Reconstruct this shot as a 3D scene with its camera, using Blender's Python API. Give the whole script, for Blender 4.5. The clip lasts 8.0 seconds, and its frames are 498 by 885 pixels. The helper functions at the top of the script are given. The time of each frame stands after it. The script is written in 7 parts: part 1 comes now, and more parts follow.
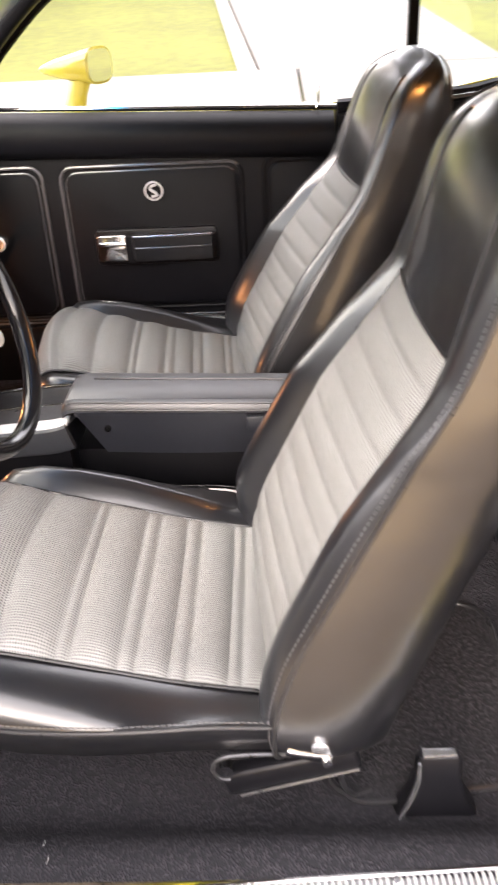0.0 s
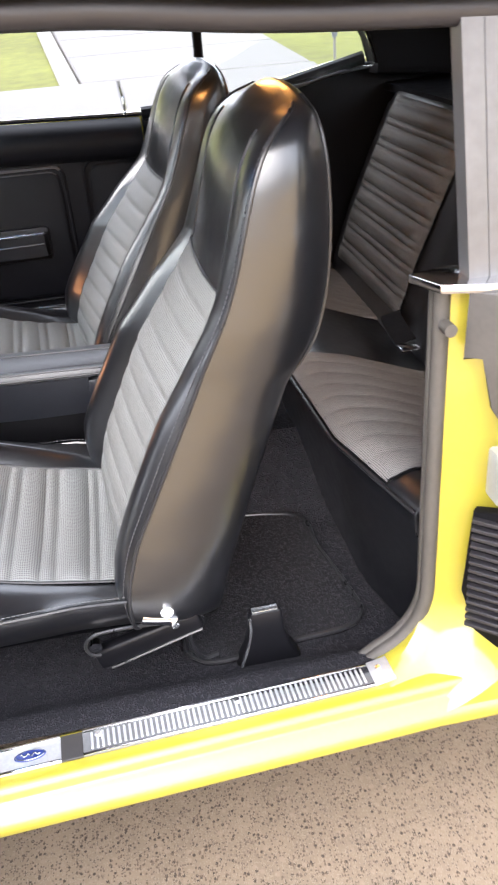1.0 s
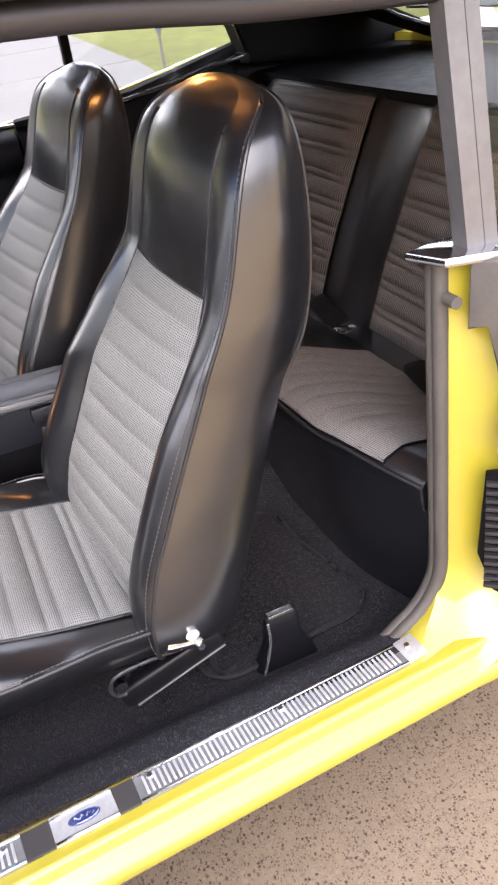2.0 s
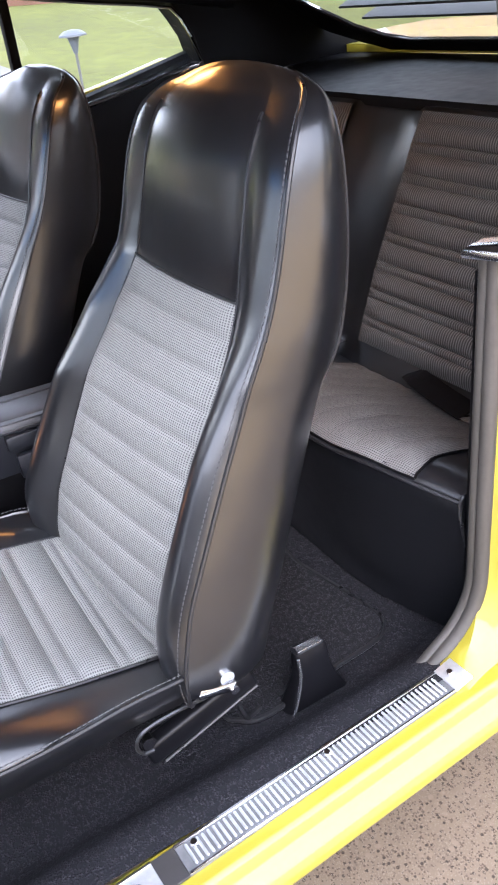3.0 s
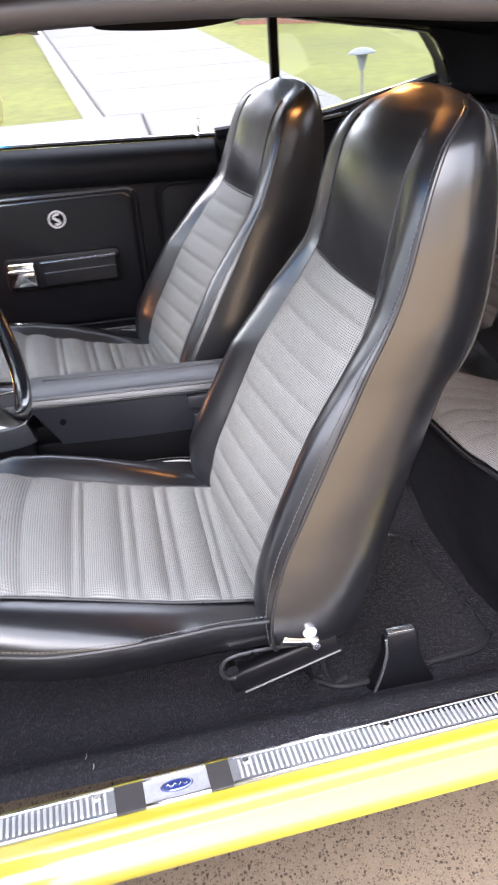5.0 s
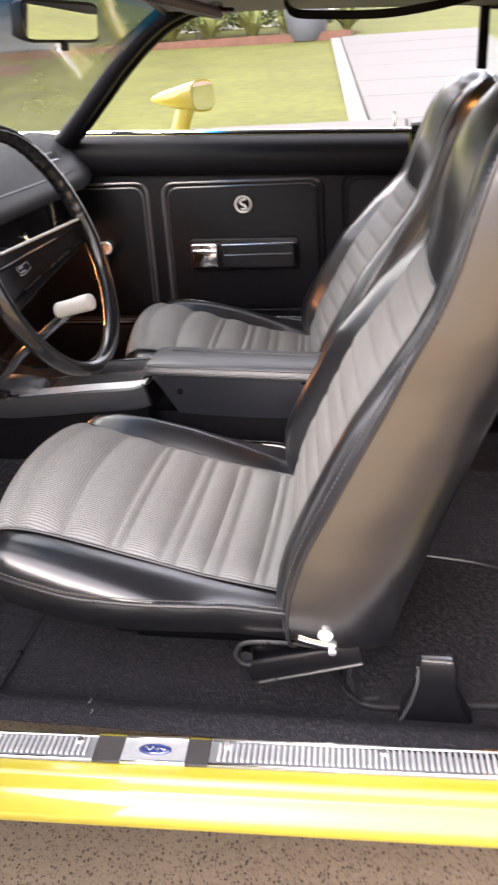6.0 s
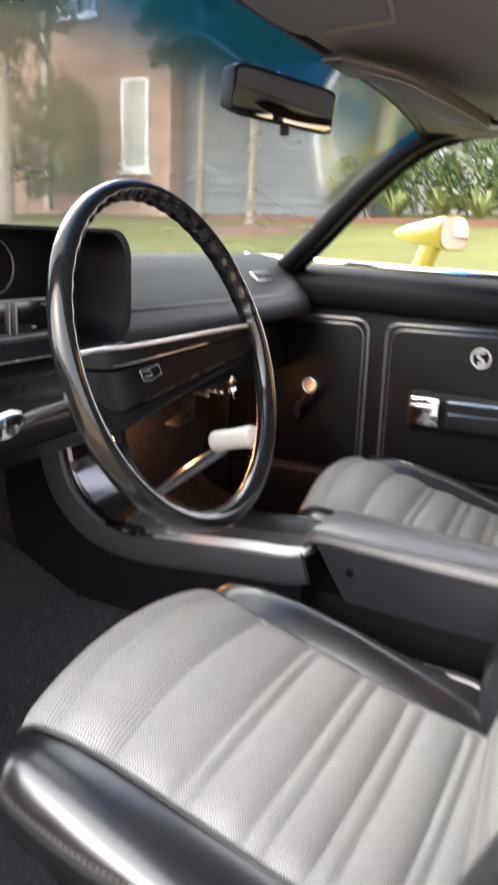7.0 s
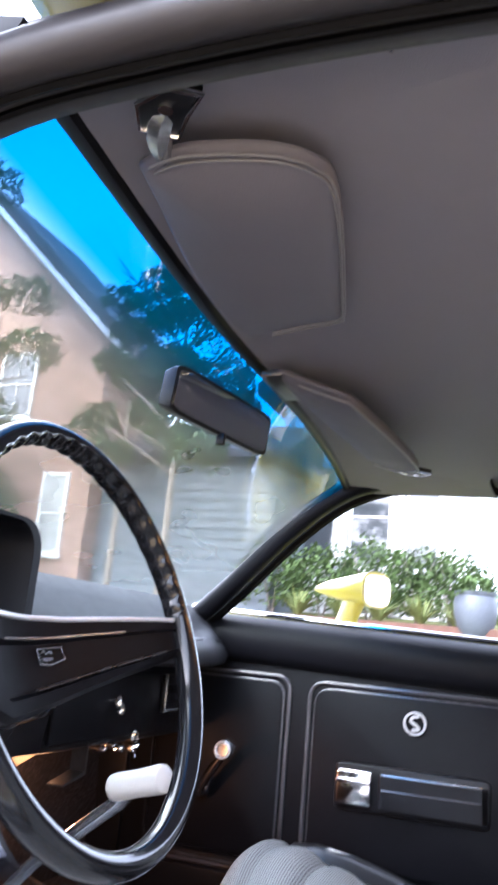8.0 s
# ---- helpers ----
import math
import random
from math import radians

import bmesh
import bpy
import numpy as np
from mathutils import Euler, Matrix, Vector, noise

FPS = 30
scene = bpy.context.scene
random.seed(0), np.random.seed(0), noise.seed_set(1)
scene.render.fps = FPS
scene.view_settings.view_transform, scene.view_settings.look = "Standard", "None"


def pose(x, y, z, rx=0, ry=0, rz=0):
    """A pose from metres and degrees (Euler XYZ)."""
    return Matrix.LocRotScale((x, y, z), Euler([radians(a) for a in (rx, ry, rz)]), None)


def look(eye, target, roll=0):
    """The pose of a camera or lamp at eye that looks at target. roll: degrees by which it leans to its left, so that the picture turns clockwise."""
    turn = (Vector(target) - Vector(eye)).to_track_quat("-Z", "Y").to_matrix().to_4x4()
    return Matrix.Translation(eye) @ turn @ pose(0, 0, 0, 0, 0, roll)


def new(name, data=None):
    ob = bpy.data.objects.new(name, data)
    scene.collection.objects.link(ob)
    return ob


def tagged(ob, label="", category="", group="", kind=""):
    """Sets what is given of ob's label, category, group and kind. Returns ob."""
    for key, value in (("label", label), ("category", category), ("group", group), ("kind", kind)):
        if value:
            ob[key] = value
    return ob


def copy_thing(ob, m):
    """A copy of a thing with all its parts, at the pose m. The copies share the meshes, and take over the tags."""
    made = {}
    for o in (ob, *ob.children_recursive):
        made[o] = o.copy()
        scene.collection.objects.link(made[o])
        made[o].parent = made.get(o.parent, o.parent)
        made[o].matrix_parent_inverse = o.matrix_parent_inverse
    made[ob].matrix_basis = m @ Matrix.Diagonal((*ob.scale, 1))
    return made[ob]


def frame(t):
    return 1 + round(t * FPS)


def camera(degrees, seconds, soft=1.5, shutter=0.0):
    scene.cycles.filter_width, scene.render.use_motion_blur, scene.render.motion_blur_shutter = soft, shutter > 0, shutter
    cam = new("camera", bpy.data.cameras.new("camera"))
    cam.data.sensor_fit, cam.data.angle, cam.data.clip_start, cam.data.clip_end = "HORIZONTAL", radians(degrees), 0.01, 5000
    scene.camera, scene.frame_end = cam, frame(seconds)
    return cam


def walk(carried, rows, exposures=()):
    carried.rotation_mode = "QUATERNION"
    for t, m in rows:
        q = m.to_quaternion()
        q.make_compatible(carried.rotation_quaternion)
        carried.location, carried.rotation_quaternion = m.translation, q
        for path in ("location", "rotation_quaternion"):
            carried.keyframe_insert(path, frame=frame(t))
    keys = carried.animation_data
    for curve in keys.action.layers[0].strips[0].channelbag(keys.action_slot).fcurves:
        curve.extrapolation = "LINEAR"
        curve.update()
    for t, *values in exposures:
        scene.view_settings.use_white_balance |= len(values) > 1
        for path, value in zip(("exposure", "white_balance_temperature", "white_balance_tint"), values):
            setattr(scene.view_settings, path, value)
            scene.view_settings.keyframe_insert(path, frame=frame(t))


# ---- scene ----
cam = camera(34.7, 8.0, soft=2.0, shutter=0.35)
PATH = [
    (0, (-0.034, -0.415, 1.181), (-0.104, 1.319, 0.187), -3.0),
    (0.5, (0.002, -0.578, 1.191), (0.126, 1.161, 0.211), -3.4),
    (1, (0.016, -0.699, 1.204), (0.262, 1.018, 0.209), -4.8),
    (1.2, (-0.004, -0.716, 1.21), (0.278, 0.991, 0.208), -6.4),
    (2.3, (-0.222, -0.549, 1.216), (0.47, 1.024, 0.193), -7.8),
    (2.5, (-0.254, -0.51, 1.19), (0.499, 1.055, 0.199), -7.2),
    (3, (-0.27, -0.467, 1.178), (0.522, 1.068, 0.17), -7.1),
    (3.5, (-0.27, -0.455, 1.18), (0.489, 1.097, 0.172), -6.2),
    (4, (-0.261, -0.47, 1.177), (0.352, 1.172, 0.213), -6.6),
    (4.2, (-0.254, -0.493, 1.177), (0.311, 1.179, 0.235), -6.5),
    (5.3, (-0.114, -0.672, 1.166), (-0.018, 1.107, 0.257), -4.1),
    (5.5, (-0.043, -0.677, 1.136), (-0.079, 1.114, 0.247), -3.8),
    (6, (0.076, -0.637, 1.111), (-0.258, 1.136, 0.247), -3.6),
    (6.2, (0.073, -0.593, 1.109), (-0.367, 1.171, 0.274), -2.9),
    (6.5, (0.054, -0.465, 1.067), (-0.541, 1.29, 0.314), -1.2),
    (7, (0.03, -0.26, 0.999), (-0.842, 1.472, 0.506), 2.0),
    (7.2, (0.009, -0.193, 0.967), (-0.941, 1.543, 0.671), 2.8),
    (7.5, (-0.009, -0.148, 0.908), (-0.957, 1.611, 0.989), 4.3),
    (7.7, (-0.028, -0.137, 0.896), (-0.894, 1.643, 1.187), 5.2),
    (8, (-0.051, -0.147, 0.884), (-0.765, 1.656, 1.371), 5.4),
]
# the clip's camera trims its exposure and white balance on the way: seconds, stops, kelvin, tint
TRIM = [
    (0, 2.13, 7200, 18), (0.5, 2.16, 6500, 16.5), (1, 1.86, 6300, 13.5), (2.5, 1.58, 6500, 22), (3, 1.74, 5800, 17), (3.5, 1.8, 5650, 17),
    (4, 2.0, 6000, 18), (5.3, 1.81, 6200, 16.5), (5.5, 1.77, 6300, 16.5), (6, 1.71, 6800, 19), (6.5, 1.9, 6750, 14.5), (7, 2.0, 6650, 13.5), (7.5, 2.42, 5900, 13.5), (8, 2.3, 5500, 16.5),
]
walk(cam, [(t, look(eye, target, roll)) for t, eye, target, roll in PATH], TRIM)

# ---------------------------------------------------------------- light
world = bpy.data.worlds.new("sky")
scene.world = world
world.use_nodes = True
_wn = world.node_tree.nodes
_sky = _wn.new("ShaderNodeTexSky")
_sky.sky_type = "NISHITA"
_sky.sun_disc = False
_sky.sun_elevation = radians(35)
_sky.sun_rotation = radians(200)
_sky.air_density, _sky.dust_density, _sky.ozone_density = 1.0, 3.5, 1.5
_veil = _wn.new("ShaderNodeHueSaturation")  # thin high cloud takes the blue out of the sky
_veil.inputs["Saturation"].default_value = 0.5
_veil.inputs["Value"].default_value = 1.7
world.node_tree.links.new(_sky.outputs[0], _veil.inputs["Color"])
_cloud = _wn.new("ShaderNodeMix")  # an even layer of pale cloud over the whole sky
_cloud.data_type = "RGBA"
_cloud.inputs["Factor"].default_value = 0.5
_cloud.inputs["B"].default_value = (12.0, 12.4, 13.2, 1)
world.node_tree.links.new(_veil.outputs[0], _cloud.inputs["A"])
world.node_tree.links.new(_cloud.outputs["Result"], _wn["Background"].inputs[0])
_wn["Background"].inputs[1].default_value = 0.15
sun = new("sun", bpy.data.lights.new("sun", "SUN"))
sun.data.energy, sun.data.angle, sun.data.color = 1.2, radians(45), (1.0, 0.96, 0.92)
sun.matrix_basis = look((-7, 5, 7), (0, 0.6, 0.4))


def glow(name, place, watts, colour, size):
    lamp = new(name, bpy.data.lights.new(name, "POINT"))
    lamp.data.energy, lamp.data.color, lamp.data.shadow_soft_size = watts, colour, size
    lamp.location = place
    return lamp


glow("footwell_light", (-0.92, 1.15, 0.62), 0.7, (1.0, 0.42, 0.16), 0.02)
glow("dome_light", (0.31, 0.845, 1.173), 0.22, (1.0, 0.5, 0.16), 0.03)

# ---------------------------------------------------------------- materials


def mat(name, colour, rough=0.5, metal=0.0, var=0.12, scale=8.0, bump=0.0, bump_scale=200.0, coat=0.0, spec=0.5, coat_rough=0.06, coat_ior=1.5):
    """A principled surface with broad and fine variation of colour and gloss, and fine relief."""
    m = bpy.data.materials.new(name)
    m.use_nodes = True
    n, l = m.node_tree.nodes, m.node_tree.links
    b = n["Principled BSDF"]
    b.inputs["Metallic"].default_value = metal
    b.inputs["Coat Weight"].default_value = coat
    b.inputs["Coat Roughness"].default_value = coat_rough
    b.inputs["Coat IOR"].default_value = coat_ior
    b.inputs["Specular IOR Level"].default_value = spec
    co = n.new("ShaderNodeTexCoord")
    t1 = n.new("ShaderNodeTexNoise")
    t1.inputs["Scale"].default_value, t1.inputs["Detail"].default_value = scale, 5
    t2 = n.new("ShaderNodeTexNoise")
    t2.inputs["Scale"].default_value, t2.inputs["Detail"].default_value = scale * 9, 3
    l.new(co.outputs["Object"], t1.inputs["Vector"])
    l.new(co.outputs["Object"], t2.inputs["Vector"])
    mix = n.new("ShaderNodeMath")
    mix.operation = "ADD"
    l.new(t1.outputs[0], mix.inputs[0])
    l.new(t2.outputs[0], mix.inputs[1])
    ramp = n.new("ShaderNodeMapRange")
    ramp.inputs[1].default_value, ramp.inputs[2].default_value = 0.6, 1.4
    ramp.inputs[3].default_value, ramp.inputs[4].default_value = 1 - var, 1 + var
    l.new(mix.outputs[0], ramp.inputs[0])
    vm = n.new("ShaderNodeVectorMath")
    vm.operation = "SCALE"
    vm.inputs[0].default_value = colour
    l.new(ramp.outputs[0], vm.inputs["Scale"])
    l.new(vm.outputs[0], b.inputs["Base Color"])
    rr = n.new("ShaderNodeMapRange")
    rr.inputs[1].default_value, rr.inputs[2].default_value = 0.6, 1.4
    rr.inputs[3].default_value, rr.inputs[4].default_value = max(0.02, rough * 0.85), min(1, rough * 1.15)
    l.new(mix.outputs[0], rr.inputs[0])
    l.new(rr.outputs[0], b.inputs["Roughness"])
    if bump:
        t3 = n.new("ShaderNodeTexNoise")
        t3.inputs["Scale"].default_value, t3.inputs["Detail"].default_value = bump_scale, 4
        l.new(co.outputs["Object"], t3.inputs["Vector"])
        bp = n.new("ShaderNodeBump")
        bp.inputs["Strength"].default_value, bp.inputs["Distance"].default_value = bump, 0.002
        l.new(t3.outputs[0], bp.inputs["Height"])
        l.new(bp.outputs[0], b.inputs["Normal"])
    return m


def weave(name, dark, light, across=0.0052, along=0.0038, rough=0.6):
    """Knitted vinyl: a raised light net round rows of small dark holes, laid by the UV map in metres."""
    m = mat(name, light, rough, var=0.12)
    n, l = m.node_tree.nodes, m.node_tree.links
    b = n["Principled BSDF"]
    uv = n.new("ShaderNodeUVMap")
    warp = n.new("ShaderNodeTexNoise")
    warp.inputs["Scale"].default_value = 60.0
    l.new(uv.outputs[0], warp.inputs["Vector"])
    bend = n.new("ShaderNodeVectorMath")
    bend.operation = "MULTIPLY_ADD"
    bend.inputs[1].default_value = (0.0016, 0.0016, 0)
    l.new(warp.outputs["Color"], bend.inputs[0])
    l.new(uv.outputs[0], bend.inputs[2])
    sep = n.new("ShaderNodeSeparateXYZ")
    l.new(bend.outputs[0], sep.inputs[0])
    waves = []
    for out, pitch in ((0, across), (1, along)):
        mul = n.new("ShaderNodeMath")
        mul.operation = "MULTIPLY"
        mul.inputs[1].default_value = math.pi / pitch
        l.new(sep.outputs[out], mul.inputs[0])
        sn = n.new("ShaderNodeMath")
        sn.operation = "SINE"
        l.new(mul.outputs[0], sn.inputs[0])
        ab = n.new("ShaderNodeMath")
        ab.operation = "ABSOLUTE"
        l.new(sn.outputs[0], ab.inputs[0])
        waves.append(ab)
    prod = n.new("ShaderNodeMath")
    prod.operation = "MULTIPLY"
    l.new(waves[0].outputs[0], prod.inputs[0])
    l.new(waves[1].outputs[0], prod.inputs[1])
    hole = n.new("ShaderNodeMapRange")
    hole.interpolation_type = "SMOOTHSTEP"
    hole.inputs[1].default_value, hole.inputs[2].default_value = 0.34, 0.8
    l.new(prod.outputs[0], hole.inputs[0])
    mx = n.new("ShaderNodeMix")
    mx.data_type = "RGBA"
    l.new(hole.outputs[0], mx.inputs["Factor"])
    old = b.inputs["Base Color"].links[0].from_socket
    l.new(old, mx.inputs["A"])
    mx.inputs["B"].default_value = (*dark, 1)
    l.new(mx.outputs["Result"], b.inputs["Base Color"])
    bp = n.new("ShaderNodeBump")
    bp.invert = True
    bp.inputs["Strength"].default_value, bp.inputs["Distance"].default_value = 0.45, 0.0012
    l.new(hole.outputs[0], bp.inputs["Height"])
    l.new(bp.outputs[0], b.inputs["Normal"])
    return m


def pile(name, dark, light, scale):
    """Loop-pile carpet: lit tufts over dark gaps, the light and shade put into the colour."""
    m = mat(name, light, 0.95, var=0.25, scale=3, spec=0.12)
    n, l = m.node_tree.nodes, m.node_tree.links
    b = n["Principled BSDF"]
    co = n.new("ShaderNodeTexCoord")
    v = n.new("ShaderNodeTexVoronoi")
    v.inputs["Scale"].default_value = scale
    l.new(co.outputs["Object"], v.inputs["Vector"])
    patch = n.new("ShaderNodeTexNoise")
    patch.inputs["Scale"].default_value, patch.inputs["Detail"].default_value = scale * 0.35, 4
    l.new(co.outputs["Object"], patch.inputs["Vector"])
    tuft_mask = n.new("ShaderNodeMapRange")
    tuft_mask.inputs[1].default_value, tuft_mask.inputs[2].default_value = 0.62, 0.15
    l.new(v.outputs["Distance"], tuft_mask.inputs[0])
    lit = n.new("ShaderNodeMapRange")
    lit.inputs[1].default_value, lit.inputs[2].default_value = 0.38, 0.62
    l.new(patch.outputs[0], lit.inputs[0])
    mul = n.new("ShaderNodeMath")
    mul.operation = "MULTIPLY"
    l.new(tuft_mask.outputs[0], mul.inputs[0])
    l.new(lit.outputs[0], mul.inputs[1])
    mx = n.new("ShaderNodeMix")
    mx.data_type = "RGBA"
    l.new(mul.outputs[0], mx.inputs["Factor"])
    old = b.inputs["Base Color"].links[0].from_socket
    mx.inputs["A"].default_value = (*dark, 1)
    l.new(old, mx.inputs["B"])
    l.new(mx.outputs["Result"], b.inputs["Base Color"])
    bp = n.new("ShaderNodeBump")
    bp.inputs["Strength"].default_value, bp.inputs["Distance"].default_value = 1.0, 0.003
    l.new(mul.outputs[0], bp.inputs["Height"])
    l.new(bp.outputs[0], b.inputs["Normal"])
    return m


def glass(name, colour=(1, 1, 1), gloss=0.05, haze=0.0):
    m = bpy.data.materials.new(name)
    m.use_nodes = True
    n, l = m.node_tree.nodes, m.node_tree.links
    n.clear()
    out = n.new("ShaderNodeOutputMaterial")
    tr = n.new("ShaderNodeBsdfTransparent")
    tr.inputs[0].default_value = (*colour, 1)
    gl = n.new("ShaderNodeBsdfGlossy")
    gl.inputs["Roughness"].default_value = 0.01
    lw = n.new("ShaderNodeLayerWeight")
    lw.inputs[0].default_value = 0.5
    pw = n.new("ShaderNodeMath")
    pw.operation = "POWER"
    pw.inputs[1].default_value = 4.0
    l.new(lw.outputs["Facing"], pw.inputs[0])
    fr = n.new("ShaderNodeMapRange")
    fr.inputs[3].default_value, fr.inputs[4].default_value = gloss, 0.9
    l.new(pw.outputs[0], fr.inputs[0])
    mx = n.new("ShaderNodeMixShader")
    l.new(fr.outputs[0], mx.inputs[0])
    l.new(tr.outputs[0], mx.inputs[1])
    l.new(gl.outputs[0], mx.inputs[2])
    # pale film: glass dust, and the veil of reflected light painted with it
    film = n.new("ShaderNodeBsdfDiffuse")
    film.inputs[0].default_value = (0.8, 0.8, 0.78, 1)
    film_noise = n.new("ShaderNodeTexNoise")
    film_noise.inputs["Scale"].default_value = 6.0
    amount = n.new("ShaderNodeMapRange")
    amount.inputs[3].default_value, amount.inputs[4].default_value = haze * 0.5, haze * 1.5
    l.new(film_noise.outputs[0], amount.inputs[0])
    mh = n.new("ShaderNodeMixShader")
    l.new(amount.outputs[0], mh.inputs[0])
    l.new(mx.outputs[0], mh.inputs[1])
    l.new(film.outputs[0], mh.inputs[2])
    l.new(mh.outputs[0], out.inputs[0])
    return m


def shaded_glass(name):
    """Windscreen glass with a blue sun band along its top edge."""
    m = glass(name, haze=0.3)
    n, l = m.node_tree.nodes, m.node_tree.links
    tr = next(k for k in n if k.type == "BSDF_TRANSPARENT")
    co = n.new("ShaderNodeUVMap")
    sep = n.new("ShaderNodeSeparateXYZ")
    l.new(co.outputs[0], sep.inputs[0])
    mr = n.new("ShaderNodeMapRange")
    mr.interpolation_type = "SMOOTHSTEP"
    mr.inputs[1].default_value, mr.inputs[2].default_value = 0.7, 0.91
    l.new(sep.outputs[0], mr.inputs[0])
    mx = n.new("ShaderNodeMix")
    mx.data_type = "RGBA"
    mx.inputs["A"].default_value = (0.88, 0.93, 0.89, 1)
    mx.inputs["B"].default_value = (0.008, 0.13, 0.34, 1)
    l.new(mr.outputs[0], mx.inputs["Factor"])
    l.new(mx.outputs["Result"], tr.inputs[0])
    # blue put into the film stands in for light scattered by the band
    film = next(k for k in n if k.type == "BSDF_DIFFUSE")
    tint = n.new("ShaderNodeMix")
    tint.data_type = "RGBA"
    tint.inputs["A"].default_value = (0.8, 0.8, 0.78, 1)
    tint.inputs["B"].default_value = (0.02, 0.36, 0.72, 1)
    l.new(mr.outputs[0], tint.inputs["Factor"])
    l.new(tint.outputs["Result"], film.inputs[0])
    return m


def aggregate(name):
    """Exposed pebble concrete: tan ground with brown and dark chips."""
    m = mat(name, (0.2, 0.15, 0.105), 0.85, var=0.2, scale=2.0, bump=0.5, bump_scale=160)
    n, l = m.node_tree.nodes, m.node_tree.links
    b = n["Principled BSDF"]
    old = b.inputs["Base Color"].links[0].from_socket
    co = n.new("ShaderNodeTexCoord")
    for size, lo, hi, dark in ((150, 0.66, 0.76, (0.05, 0.036, 0.025)), (240, 0.45, 0.6, (0.1, 0.07, 0.047)), (90, 0.8, 0.86, (0.22, 0.165, 0.12)), (380, 0.4, 0.5, (0.24, 0.19, 0.14))):
        v = n.new("ShaderNodeTexVoronoi")
        v.inputs["Scale"].default_value = size
        v.inputs["Randomness"].default_value = 1.0
        l.new(co.outputs["Object"], v.inputs["Vector"])
        pick = n.new("ShaderNodeSeparateColor")
        l.new(v.outputs["Color"], pick.inputs[0])
        few = n.new("ShaderNodeMapRange")
        few.inputs[1].default_value, few.inputs[2].default_value = lo, hi
        l.new(pick.outputs[0], few.inputs[0])
        near = n.new("ShaderNodeMapRange")
        near.inputs[1].default_value, near.inputs[2].default_value = 0.5, 0.32
        l.new(v.outputs["Distance"], near.inputs[0])
        mul = n.new("ShaderNodeMath")
        mul.operation = "MULTIPLY"
        l.new(few.outputs[0], mul.inputs[0])
        l.new(near.outputs[0], mul.inputs[1])
        mx = n.new("ShaderNodeMix")
        mx.data_type = "RGBA"
        l.new(mul.outputs[0], mx.inputs["Factor"])
        l.new(old, mx.inputs["A"])
        mx.inputs["B"].default_value = (*dark, 1)
        old = mx.outputs["Result"]
    l.new(old, b.inputs["Base Color"])
    return m


def lamp_mat(name, colour, strength):
    m = bpy.data.materials.new(name)
    m.use_nodes = True
    b = m.node_tree.nodes["Principled BSDF"]
    b.inputs["Base Color"].default_value = (*colour, 1)
    b.inputs["Emission Color"].default_value = (*colour, 1)
    b.inputs["Emission Strength"].default_value = strength
    return m


VINYL = mat("black_vinyl", (0.006, 0.0065, 0.0085), 0.36, var=0.25, scale=5, spec=0.55, coat=0.9, coat_rough=0.22, coat_ior=1.6, bump=0.03, bump_scale=450)
DASHPAD = mat("black_dash_vinyl", (0.016, 0.017, 0.02), 0.52, var=0.2, scale=6, spec=0.42, bump=0.12, bump_scale=700)
VINYL_DULL = mat("black_vinyl_panel", (0.004, 0.0043, 0.006), 0.48, var=0.2, scale=4, spec=0.14)
# base lifted: the highlight along the beads is put into the colour
LIT_BEAD = mat("lit_black_bead", (0.06, 0.06, 0.064), 0.2, var=0.1, spec=0.9)
PIPING = mat("black_piping", (0.018, 0.018, 0.02), 0.3, var=0.1)
THREAD = mat("grey_thread", (0.07, 0.07, 0.075), 0.6, var=0.2)
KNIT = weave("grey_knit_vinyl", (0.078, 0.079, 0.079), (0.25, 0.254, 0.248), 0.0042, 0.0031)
# rear knit: the dim light at the back is painted in as darker colours
KNIT_REAR_SHADED = weave("shaded_rear_knit_vinyl", (0.035, 0.035, 0.034), (0.19, 0.187, 0.182), 0.0034, 0.0027)
KNIT_BACK_SHADED = weave("shaded_corded_vinyl", (0.03, 0.03, 0.029), (0.125, 0.123, 0.12), 0.0055, 0.9)
PLASTIC = mat("black_plastic", (0.006, 0.006, 0.0075), 0.36, var=0.15, spec=0.22)
SMOKED = mat("smoked_chrome", (0.1, 0.1, 0.112), 0.2, 1.0, var=0.15, scale=12)
SWEEP = mat("dark_brushed_metal", (0.09, 0.09, 0.095), 0.3, 0.8, var=0.2, scale=12)
GLOSS = mat("black_gloss_rim", (0.007, 0.007, 0.008), 0.15, var=0.1, coat=0.2, spec=0.35)
RAILSEAL = mat("dark_rail_rubber", (0.022, 0.02, 0.023), 0.5, var=0.15, scale=14)
TREAD = mat("dark_tread_ground", (0.27, 0.275, 0.285), 0.5, 0.6, var=0.15, scale=20)
RUBBER = mat("grey_rubber", (0.068, 0.061, 0.054), 0.6, var=0.18, scale=14)
CARPET = pile("charcoal_carpet", (0.02, 0.0195, 0.023), (0.078, 0.076, 0.087), 330)
MATM = pile("black_floor_mat", (0.016, 0.016, 0.018), (0.09, 0.088, 0.1), 380)
YELLOW = mat("yellow_paint", (0.37, 0.315, 0.03), 0.34, var=0.03, scale=3, coat=1.0, coat_ior=1.6)
RIBMETAL = mat("worn_bright_rib", (0.85, 0.86, 0.88), 0.42, 0.75, var=0.1, scale=20)
CHROME = mat("chrome", (0.82, 0.82, 0.83), 0.12, 1.0, var=0.06)
BRUSHED = mat("scuffed_aluminium", (0.6, 0.61, 0.62), 0.5, 0.7, var=0.15, scale=20, bump=0.15, bump_scale=300)
SILVER = mat("silver_trim", (0.5, 0.51, 0.53), 0.25, 0.9, var=0.1)
